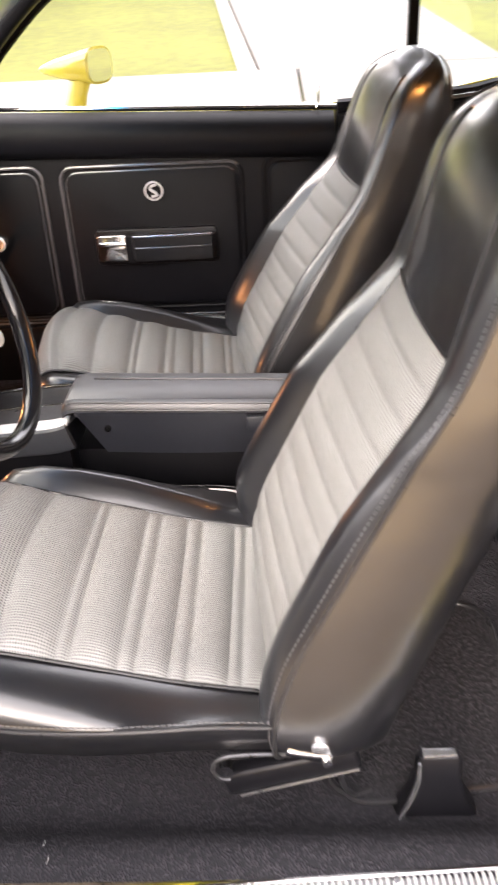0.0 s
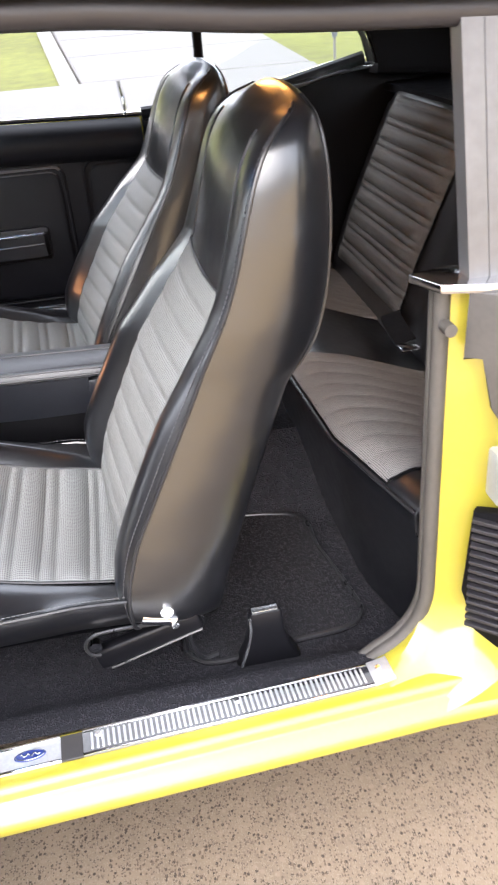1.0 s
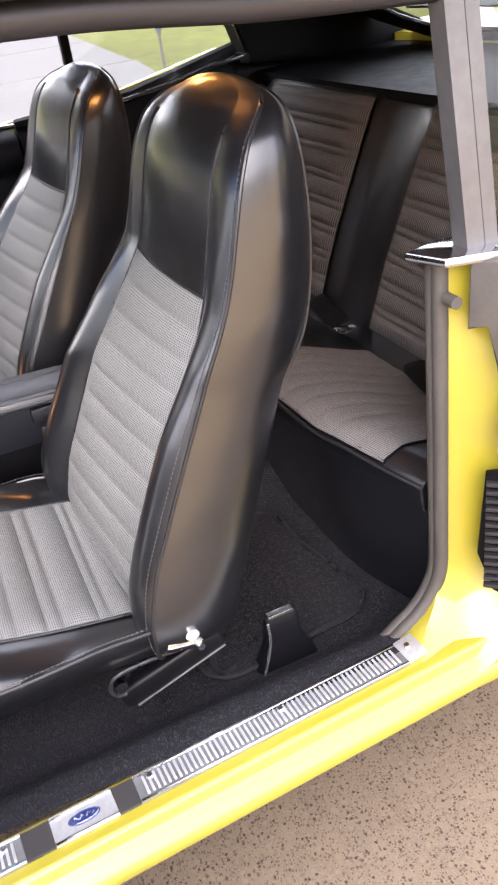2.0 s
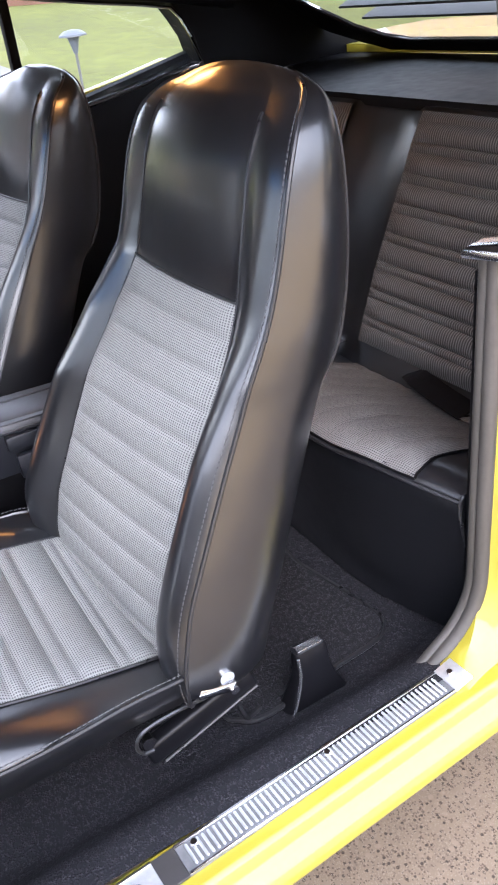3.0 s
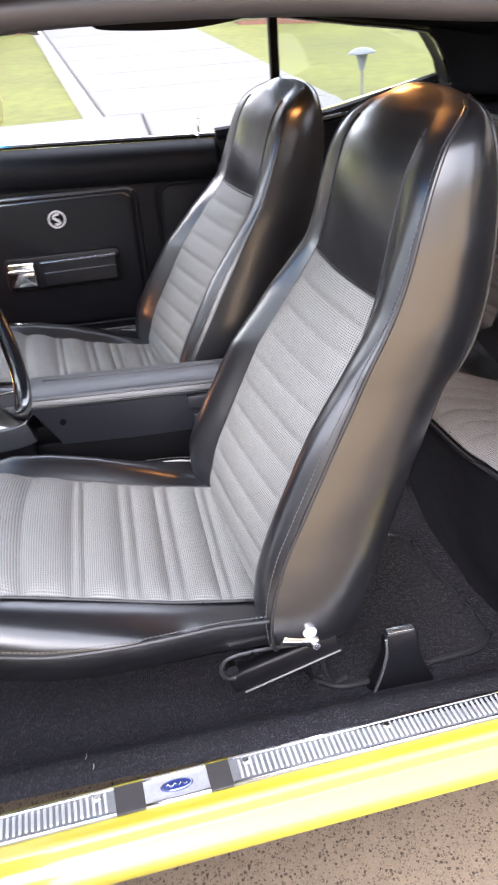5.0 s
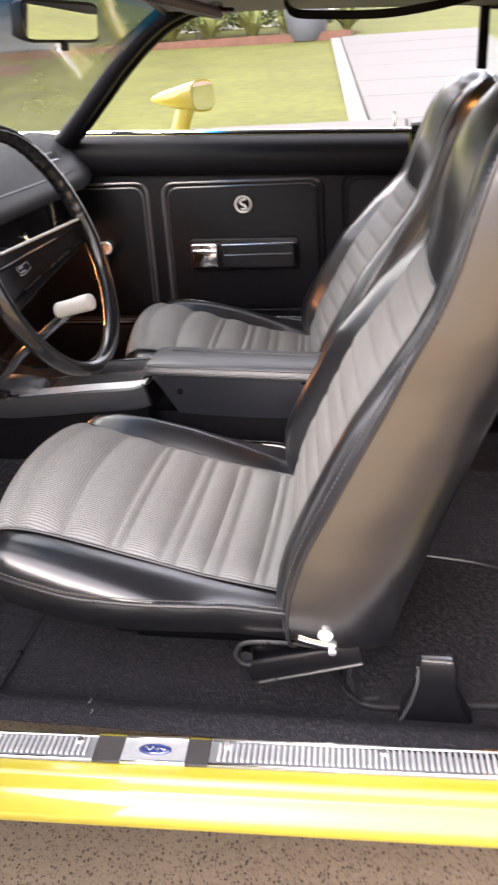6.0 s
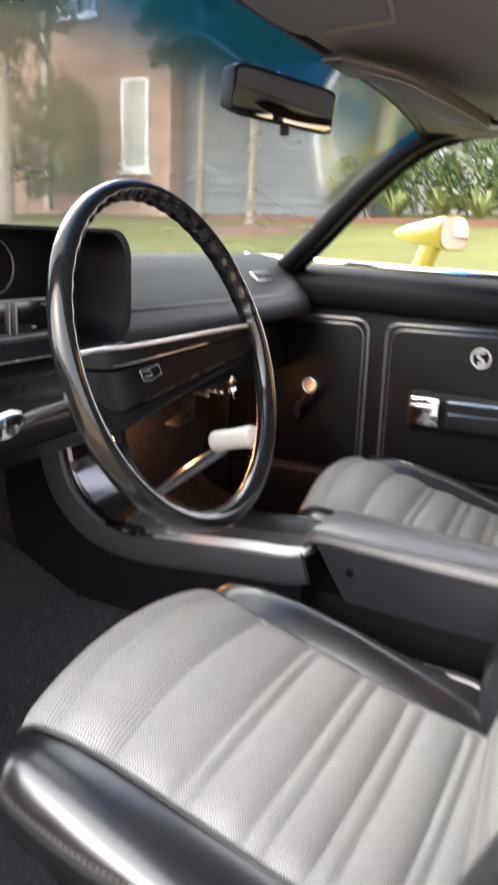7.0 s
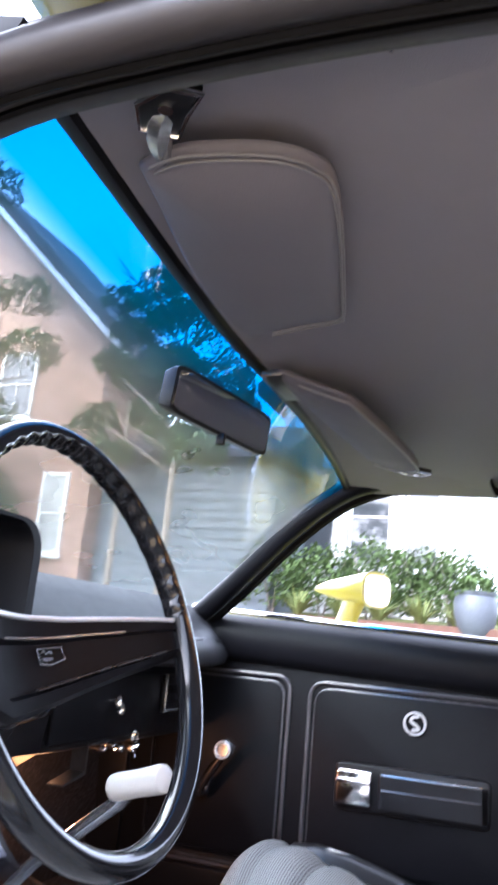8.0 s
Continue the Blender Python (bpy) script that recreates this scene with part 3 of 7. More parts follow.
def build_houses():
    # pink brick house with a dark gable roof
    h1 = thing("brick_house", "two-storey pale pink brick house with a dark shingle gable roof", "house")
    y0, xa, xb = 14.4, -17.0, -9.4
    peak = -13.2
    bm = bmesh.new()
    plate(bm, [(xa, 1.2), (xb, 1.2), (xb, 7.2), (peak, 11.2), (xa, 7.2)], "y", y0, y0 + 3.2)
    part("wall", bm, BRICK, h1)
    bm = bmesh.new()
    plate(bm, [(peak, 11.5), (xb + 1.0, 6.85), (xb + 0.95, 6.6), (peak, 11.2), (xa - 0.55, 6.6), (xa - 0.6, 6.85)], "y", y0 - 0.5, y0 + 3.6)
    part("roof", bm, ROOFING, h1)
    bm = bmesh.new()
    plate(bm, [(peak, 11.17), (xb + 0.93, 6.57), (xb + 0.91, 6.42), (peak, 11.0)], "y", y0 - 0.52, y0 - 0.45)
    part("bargeboard", bm, PALE, h1, "white painted bargeboard")
    part("downpipe", tube(bmesh.new(), [(-12.6, y0 - 0.06, 1.5), (-12.6, y0 - 0.06, 8.0)], 0.06, 8), PALE, h1)
    house_window(h1, -10.58, -9.9, y0 - 0.02, 2.33, 4.13, BLIND, (0, 1))
    house_window(h1, -12.2, -11.2, y0 - 0.02, 5.4, 7.0, PANE, (1, 1))
    # coursed brick, each brick proud of its joint
    base = bmesh.new()
    box(base, 0, 0.2, -0.012, 0.0, 0, 0.062, 0.004, seg=1)
    me = bpy.data.meshes.new("brick")
    base.to_mesh(me)
    base.free()
    me.materials.append(BRICK)
    count = 0
    rest = bmesh.new()
    z, row = 1.6, 0
    while z < 7.3:
        x = -12.4 + (0.105 if row % 2 else 0)
        while x < xb - 0.2:
            if not (-10.8 < x < -9.88 and 2.22 < z < 4.14) and not (-12.3 < x < -11.1 and 5.25 < z < 7.1):
                if count < 290 and -11.2 < x and 1.9 < z < 4.6:
                    b = new("brick", me)
                    b.location = (x, y0, z)
                    b.parent = h1
                    count += 1
                else:
                    v = [rest.verts.new(p) for p in ((x, y0 - 0.01, z), (x + 0.2, y0 - 0.01, z), (x + 0.2, y0 - 0.01, z + 0.062), (x, y0 - 0.01, z + 0.062))]
                    w = [rest.verts.new(p) for p in ((x, y0, z), (x + 0.2, y0, z), (x + 0.2, y0, z + 0.062), (x, y0, z + 0.062))]
                    rest.faces.new(v)
                    for k in range(4):
                        rest.faces.new((v[k], v[(k + 1) % 4], w[(k + 1) % 4], w[k]))
            x += 0.212
        z += 0.074
        row += 1
    part("brickwork", rest, BRICK, h1, kind="stuff")
    # low wing with broad horizontal boards
    h2 = thing("boarded_wing", "single-storey blue-grey wing clad in broad horizontal boards", "house wing")
    part("wall", box(bmesh.new(), -9.38, -5.3, 14.9, 19, 1.2, 4.6), SIDING, h2)
    for k in range(15):
        bm = bmesh.new()
        z = 1.5 + 0.2 * k
        plate(bm, [(14.9, z), (14.865, z), (14.888, z + 0.19), (14.9, z + 0.19)], "x", -9.36, -5.32)
        part("board", bm, SIDING, h2)
    bm = bmesh.new()
    plate(bm, [(14.5, 4.55), (14.5, 4.7), (17, 5.9), (19.5, 4.7), (19.5, 4.55)], "x", -9.38, -5.0)
    part("roof", bm, ROOFING, h2)
    # white house with tall dark windows between posts
    h3 = thing("white_house", "white painted house with tall dark windows between square posts", "house")
    part("wall", box(bmesh.new(), -6.0, -2.15, 17.1, 24, 1.5, 6.6), PALE, h3)
    for x in (-5.55, -4.45, -3.2, -2.15):
        part("post", box(bmesh.new(), x - 0.13, x + 0.13, 16.85, 17.08, 1.7, 6.6, 0.01), PALE, h3)
    for x0, x1 in ((-5.4, -4.6), (-4.3, -3.35), (-3.05, -2.3)):
        house_window(h3, x0, x1, 17.08, 2.65, 5.0, PANE, (0, 1))
    bm = bmesh.new()
    plate(bm, [(-6.6, 6.6), (-1.7, 6.6), (-1.7, 6.85), (-4, 8.6), (-6.6, 6.85)], "y", 16.6, 24.2)
    part("roof", bm, ROOFING, h3)
    # grey house across the drive behind the car
    h4 = thing("pink_house", "pale pink brick house with white panels beyond the boot", "house")
    part("wall", box(bmesh.new(), 13, 20, 0, 16, 0, 6), BRICK, h4)
    for k in range(3):
        for j in range(2):
            y = 4.2 + 2.6 * k
            z = 1.2 + 2.0 * j
            part("panel", box(bmesh.new(), 12.92, 13.0, y, y + 1.6, z, z + 1.2, 0.01), PALE, h4)
    bm = bmesh.new()
    plate(bm, [(-0.4, 6), (16.4, 6), (8, 9)], "x", 12.6, 20.4)
    part("roof", bm, ROOFING, h4)


def build_planting():
    bm = bmesh.new()
    plate(bm, [(-9.0, 13.7), (-6.5, 13.75), (-4.2, 13.6), (-0.55, 13.3), (-0.5, 15.5), (-9, 15.5)], "z", 1.2, 1.45)
    solid("planting_bed", bm, MULCH, "dark mulched planting bed in front of the houses", "flower bed", "structure")
    bm = bmesh.new()
    plate(bm, [(2.1, 12.0), (4.0, 11.2), (9.0, 11.4), (9.0, 14), (2.1, 14)], "z", 1.0, 1.25)
    solid("mulch_bed", bm, MULCH, "red-brown mulched bed at the back of the lawn", "flower bed", "structure")
    rng = random.Random(4)
    for k, x in enumerate((-5.2, -4.2, -3.3, -2.4, -1.8)):
        shrub((x, 14.9, 1.43), (0.95, 0.6, 1.25 + 0.35 * rng.random()), 0.06, 1700, 10 + k, "rounded dark green shrub in the mulched bed")
    for k, (x, y) in enumerate(((-4.4, 14.0), (-3.6, 14.1), (-2.9, 13.95), (-2.2, 14.1), (-1.6, 13.95), (-0.65, 14.2))):
        strap_plant((x, y, 1.44), 0.62 + 0.2 * rng.random(), 50 + k)
    for k, (x, y) in enumerate(((2.6, 12.6), (3.4, 12.3), (4.6, 12.4), (5.8, 12.5), (7.0, 12.6))):
        shrub((x, y, 1.23), (0.7, 0.5, 0.75), 0.06, 700, 80 + k, "low green shrub in the red mulch bed")
    for k, (x, y, w, h) in enumerate(((-12.8, 12.6, 1.3, 4.2), (-11.2, 13.2, 0.9, 2.6), (-14.6, 12.2, 1.5, 5.0))):
        shrub((x, y, 1.22), (w, 0.9, h), 0.06, 3500, 140 + k, "tall loose grey-green shrub before the brick house")
    pot = thing("planter", "tall slate-grey glazed planter pot at the bed's end", "plant pot")
    bm = bmesh.new()
    prof = [(0.26, 0), (0.34, 0.12), (0.41, 0.4), (0.42, 0.6), (0.38, 0.74), (0.41, 0.78), (0.41, 0.82), (0.35, 0.82), (0.33, 0.7)]
    loft(bm, [[(-1.24 + 0.85 * r * math.cos(a * math.pi / 12), 13.5 + 0.85 * r * math.sin(a * math.pi / 12), 1.33 + 0.85 * z) for a in range(24)] for r, z in prof])
    part("pot_body", bm, POT, pot)
    part("foliage", leaf_cloud(bmesh.new(), (-1.24, 13.5, 2.05), (0.4, 0.4, 0.3), 350, 0.06, 3), LEAF, pot)
    tree((-6.0, 11.5, rise(11.5)), 6.5, (1.7, 1.7, 3.0), 9000, 5, 0.055, 0.07)
    bm = bmesh.new()
    loft(bm, [[(-6.0 + r * math.cos(a * math.pi / 10), 11.5 + r * math.sin(a * math.pi / 10), rise(11.5 + r * math.sin(a * math.pi / 10)) + z) for a in range(20)] for r, z in ((0.95, -0.05), (0.9, 0.0), (0.3, 0.03))])
    solid("mulch_ring", bm, MULCH, "round mulch ring at the foot of the tree", "mulch ring", "structure")
    tree((-11.6, 12.0, rise(12.0)), 8.6, (2.3, 1.9, 4.5), 15000, 9, 0.06, 0.16, "large dense dull-green tree before the brick house")
    tree((-8.2, 13.6, rise(13.6)), 7.2, (1.5, 1.1, 3.5), 11000, 12, 0.055, 0.07)
    lamp = thing("path_light", "dark metal mushroom path light on a stake in the lawn", "garden light")
    x, y = 1.5, 4.55
    z = rise(y) - 0.03
    part("stake", tube(bmesh.new(), [(x, y, z - 0.05), (x, y, z + 0.42)], [0.007, 0.009], 8), GREYTRIM, lamp)
    bm = bmesh.new()
    loft(bm, [[(x + r * math.cos(a * math.pi / 10), y + r * math.sin(a * math.pi / 10), z + h) for a in range(20)] for r, h in ((0.012, 0.40), (0.03, 0.47), (0.035, 0.485), (0.082, 0.49), (0.08, 0.5), (0.05, 0.52), (0.01, 0.527))])
    part("cap", bm, POT, lamp)


def build_back_wall():
    # unseen wall and eaves, added so the car has something white to reflect
    bm = bmesh.new()
    box(bm, -14, 9, -13.4, -13.0, -0.1, 2.7)
    solid("wall_house_side", bm, PALE, "unseen plain white wall added across the drive for reflections", "wall", "structure")
    bm = bmesh.new()
    plate(bm, [(-13.6, 2.7), (-12.6, 2.65), (-12.6, 2.75), (-16, 3.6), (-16, 3.4)], "x", -14.3, 9.3)
    solid("eaves", bm, ROOFING, "unseen dark eaves added over the white wall", "roof", "structure")


build_ground()
build_bounce_ground()
build_back_wall()
build_paving()
build_houses()
build_planting()

# ---------------------------------------------------------------- the car's shell


def opening(n_sill=30):
    """The door opening's edge: along the sill, round the corner and up the lock pillar, with the outward direction."""
    pts = []
    for k in range(n_sill):
        x = -1.15 + (0.259 + 1.15) * k / (n_sill - 1)
        pts.append((Vector((x, 0, 0.312)), Vector((0, 0, -1)), 0.0))
    r = 0.115
    for k in range(1, 11):
        a = radians(90 * k / 10)
        c = Vector((0.259, 0, 0.312 + r))
        pts.append((c + r * Vector((math.sin(a), 0, -math.cos(a))), Vector((math.sin(a), 0, -math.cos(a))), smooth(k / 10)))
    for k in range(1, 12):
        pts.append((Vector((0.374, 0, 0.427 + 0.455 * k / 11)), Vector((1, 0, 0)), 1.0))
    return pts


SILL = [(0.05, 0.132), (0.004, 0.13), (0.0, 0.125), (0.001, 0.066), (0.002, 0.06), (0.005, 0.0565), (0.017, 0.053), (0.021, 0.05), (0.023, 0.046), (0.042, 0.031), (0.047, 0.029), (0.054, 0.029), (0.058, 0.031), (0.062, 0.036), (0.085, 0.055), (0.158, 0.114), (0.166, 0.2)]
JAMB_LOW = [(0.006, 0.128), (0.003, 0.122), (0.003, 0.09), (0.004, 0.064), (0.014, 0.058), (0.024, 0.051), (0.045, 0.036)]
JAMB = [(0.01, 0.157), (0.004, 0.146), (0.004, 0.132), (0.04, 0.122), (0.075, 0.108), (0.105, 0.07), (0.13, 0.034)]


def skew(y, x):
    """The near flank runs very slightly out of line with the cabin."""
    return y + 0.05 * (min(x, 0.45) - 0.1)


def build_shell():
    body = thing("car_body", "bright yellow painted coupe body with a glossy rolled sill", "car body", kind="structure")
    bm = bmesh.new()
    loft(bm, [[(x, skew(y, x), 0.312 - o) for o, y in SILL] for x in (-1.15, -0.8, -0.5, -0.2, 0.1, 0.4, 0.8, 1.4, 2.2)], closed=False, caps=False)
    part("sill", bm, YELLOW, body)
    bm = bmesh.new()
    rings, outer = [], []
    for p, out, f in opening():
        if p.x < 0.2:
            continue
        ring = []
        for (o1, y1), (o2, y2) in zip(JAMB_LOW, JAMB):
            o, y = o1 + (o2 - o1) * f, y1 + (y2 - y1) * f
            q = p + out * o
            ring.append((q.x, skew(y, q.x), q.z))
        rings.append(ring)
        outer.append((ring[-1][0], ring[-1][2]))
    loft(bm, rings, closed=False, caps=False)
    part("lock_pillar", bm, YELLOW, body)
    bm = bmesh.new()
    plate(bm, outer + [(2.2, 0.9), (2.2, 0.254), (outer[0][0], 0.254)], "y", 0.038, 0.05)
    for v in bm.verts:
        v.co.y = skew(v.co.y, v.co.x)
    part("quarter_panel", bm, YELLOW, body)
    # chrome cap on the lock pillar and bumper stop
    bm = bmesh.new()
    plate(bm, [(0.345, 0.165), (0.365, 0.115), (0.44, 0.09), (0.47, 0.1), (0.45, 0.16), (0.4, 0.18)], "z", 0.884, 0.896, 0.003)
    part("pillar_cap", bm, CHROME, body, "chrome cap on the lock pillar")
    part("rubber_stop", disc(bmesh.new(), (0.378, 0.12, 0.84), 0.008, 0.02, TO_Y), RUBBER, body)
    bm = bmesh.new()
    plate(bm, [(-0.03, 0.8), (-0.028, 0.885), (0.09, 0.885), (0.09, 0.705), (0.03, 0.712), (0.006, 0.745), (-0.004, 0.81)], "y", -0.012, 0.004, 0.003)
    bmesh.ops.transform(bm, matrix=Matrix.Translation((0.425, 0.1, 0)) @ Matrix.Rotation(radians(-42), 4, "Z"), verts=bm.verts)
    part("pillar_plate", bm, RUBBER, body, "grey-brown weather plate on the pillar")
    striker = part("striker", box(bmesh.new(), 0.425, 0.475, 0.05, 0.09, 0.62, 0.69, 0.006), BRUSHED, body, "zinc lock striker")
    part("bolt", disc(bmesh.new(), (0.44, 0.04, 0.655), 0.012, 0.05, TO_Y), CHROME, striker)
    # slatted vent in the pillar
    turn = Matrix.Translation((0.445, 0.085, 0)) @ Matrix.Rotation(radians(-42), 4, "Z")
    bm = bmesh.new()
    plate(bm, [(-0.03, 0.585), (0.045, 0.60), (0.075, 0.57), (0.06, 0.40), (0.02, 0.365), (-0.015, 0.385), (-0.038, 0.45)], "y", -0.008, 0.01, 0.003)
    bmesh.ops.transform(bm, matrix=turn, verts=bm.verts)
    vent = part("vent", bm, BLACK, body, "black slatted air vent set in the pillar")
    for k in range(14):
        bm = bmesh.new()
        z = 0.395 + 0.0137 * k
        box(bm, -0.028, 0.056, -0.016, -0.006, z, z + 0.006, 0.001, turn, 1)
        part("slat", bm, RAILSEAL, vent)
    # rubber seal round the opening
    seal = thing("door_seal", "grey-brown rubber weatherstrip round the door opening", "weatherstrip")
    for dy, r, dx in ((0.16, 0.0095, 0.005), (0.1465, 0.0105, 0.006)):
        pts = [(p.x + out.x * dx, dy, p.z + out.z * dx - 0.016 * (1 - smooth((p.x - 0.262) / 0.05))) for p, out, f in opening(140) if p.x > 0.25]
        part("bead", tube(bmesh.new(), pts, r, 14, up=(0, 1, 0)), RUBBER, seal)
    # quarter window frame edge on the near side
    frame_ob = thing("window_frame", "grey anodised quarter window edge channel", "window frame")
    for x, w in ((0.414, 0.012), (0.436, 0.009)):
        bm = bmesh.new()
        loft(bm, [[(x + dx - 0.02 * t, 0.135 + dy + 0.03 * t, 0.885 + 0.33 * t) for dx, dy in ((-w, -0.014), (w, -0.014), (w, 0.014), (-w, 0.014))] for t in (0, 0.5, 1)])
        part("channel", bm, GREYTRIM, frame_ob)
    bm = bmesh.new()
    loft(bm, [[(0.446 - 0.02 * t, 0.13 + 0.03 * t, 0.89 + 0.32 * t), (0.8 - 0.16 * t, 0.13 + 0.03 * t, 0.95 + 0.24 * t)] for t in (0, 1)], closed=False)
    part("pane", bm, CLEAR, frame_ob).visible_shadow = False
    # far outer skin, boot lid, near and far sail panels
    bm = bmesh.new()
    plate(bm, [(-1.2, 0.2), (2.3, 0.2), (2.3, 0.9), (1.3, 0.93), (0.75, 1.005), (0.42, 0.94), (0.1, 0.918), (-0.8, 0.918), (-1.2, 0.9)], "y", 1.73, 1.76, 0.008)
    part("far_side", bm, YELLOW, body)
    bm = bmesh.new()
    sheet(bm, lambda u, v: (1.2 + 1.1 * u, 0.05 + 1.6 * v, 0.99 + 0.1 * u - 0.14 * u * u - 0.01 * (2 * v - 1) ** 2), 8, 8, (0, 0, -0.02))
    part("boot_lid", bm, YELLOW, body)
    for y0, y1 in ((1.505, 1.6), (0.09, 0.17)):
        bm = bmesh.new()
        plate(bm, [(0.69, 1.132), (0.714, 1.105), (0.737, 1.06), (0.759, 1.0), (0.75, 0.975), (1.3, 0.93), (1.3, 1.0), (0.95, 1.16), (0.8, 1.2), (0.62, 1.215)], "y", y0, y1, 0.004)
        part("sail_panel", bm, BLACK, body)
    # roof skin
    bm = bmesh.new()
    sheet(bm, lambda u, v: (header_x(0.12 + 1.45 * v) + 0.004 + (0.911 - header_x(0.12 + 1.45 * v)) * u, 0.12 + 1.45 * v, 1.285 - 0.035 * (2 * v - 1) ** 4 - 0.07 * u ** 3), 10, 10, (0, 0, 0.012))
    part("roof_skin", bm, YELLOW, body)


def head_z(x, y):
    q = abs(y - MID) / 0.68
    zc, drop = lerp([(-0.5, 1.25, 0.03), (-0.2, 1.26, 0.045), (0.2, 1.258, 0.06), (0.6, 1.238, 0.065), (0.95, 1.19, 0.05)], x)
    return zc - drop * q ** 3


def header_x(y):
    q = (y - MID) / 0.65
    return -0.436 + (0.073 if q < 0 else -0.036) * q * q


def build_roof_lining():
    bm = bmesh.new()

    def f(u, v):
        y = 0.17 + 1.35 * v
        x = header_x(y) + (0.93 - header_x(y)) * u
        return (x, y, head_z(x, y))
    sheet(bm, f, 26, 22, (0, 0, 0.012))
    solid("ceiling", bm, HEADLINER, "dark grey stretched vinyl headliner", "headliner", "structure")
    # header bar above the windscreen
    bm = bmesh.new()
    rings = []
    for k in range(25):
        y = 0.16 + 1.37 * k / 24
        x, z = header_x(y), head_z(header_x(y), y)
        rings.append([(x - 0.002, y, z - 0.003), (x + 0.006, y, z - 0.007), (x + 0.012, y, z - 0.006), (x + 0.018, y, z + 0.006), (x - 0.004, y, z + 0.012)])
    loft(bm, rings)
    solid("trim_header", bm, PLASTIC, "dark vinyl header strip above the windscreen", "trim", "structure")
    # roof rails with their seals
    rail = thing("trim_rail_near", "dark roof rail with a grey ribbed door seal", "roof rail", kind="structure")
    near = spline([(-0.85, 0.16, 0.9), (-0.62, 0.17, 1.07), (-0.42, 0.165, 1.178), (-0.25, 0.16, 1.198), (0.0, 0.16, 1.194), (0.2, 0.16, 1.176), (0.42, 0.16, 1.165), (0.7, 0.16, 1.15)], 50)
    part("seal", tube(bmesh.new(), near, 0.016, 10, up=(0, 1, 0)), RAILSEAL, rail)
    part("rail", tube(bmesh.new(), [p + Vector((0, 0.035, 0.018)) for p in near], 0.024, 10, up=(0, 1, 0)), RAILSEAL, rail)
    for d, r in ((Vector((0, 0.012, -0.012)), 0.004), (Vector((0, 0.03, -0.006)), 0.003)):
        part("seal_line", tube(bmesh.new(), [p + d for p in near], r, 6, up=(0, 1, 0)), BLACK, rail)
    part("drip_rail", tube(bmesh.new(), [p + Vector((0, -0.035, 0.028)) for p in near], 0.014, 8, up=(0, 1, 0)), RAILSEAL, rail)
    part("gutter", tube(bmesh.new(), [p + Vector((0, -0.06, 0.055)) for p in near], 0.016, 8, up=(0, 1, 0)), YELLOW, rail)
    rail = thing("trim_rail_far", "black roof rail and windscreen pillar on the passenger side", "roof rail", kind="structure")
    far = spline([(-1.0, 1.56, 0.765), (-0.75, 1.525, 0.978), (-0.6, 1.505, 1.12), (-0.5, 1.5, 1.2), (-0.42, 1.5, 1.236), (-0.34, 1.505, 1.248), (-0.16, 1.51, 1.247), (0.1, 1.51, 1.236), (0.3, 1.51, 1.216), (0.5, 1.51, 1.186), (0.7, 1.505, 1.157), (0.85, 1.5, 1.13)], 70)
    part("pillar", tube(bmesh.new(), far, 0.024, 12, flat=0.9, up=(0, 1, 0)), VINYL_DULL, rail)
    part("seal", tube(bmesh.new(), [p + Vector((0.012, 0.035, -0.014)) for p in far], 0.012, 8, up=(0, 1, 0)), BLACK, rail)


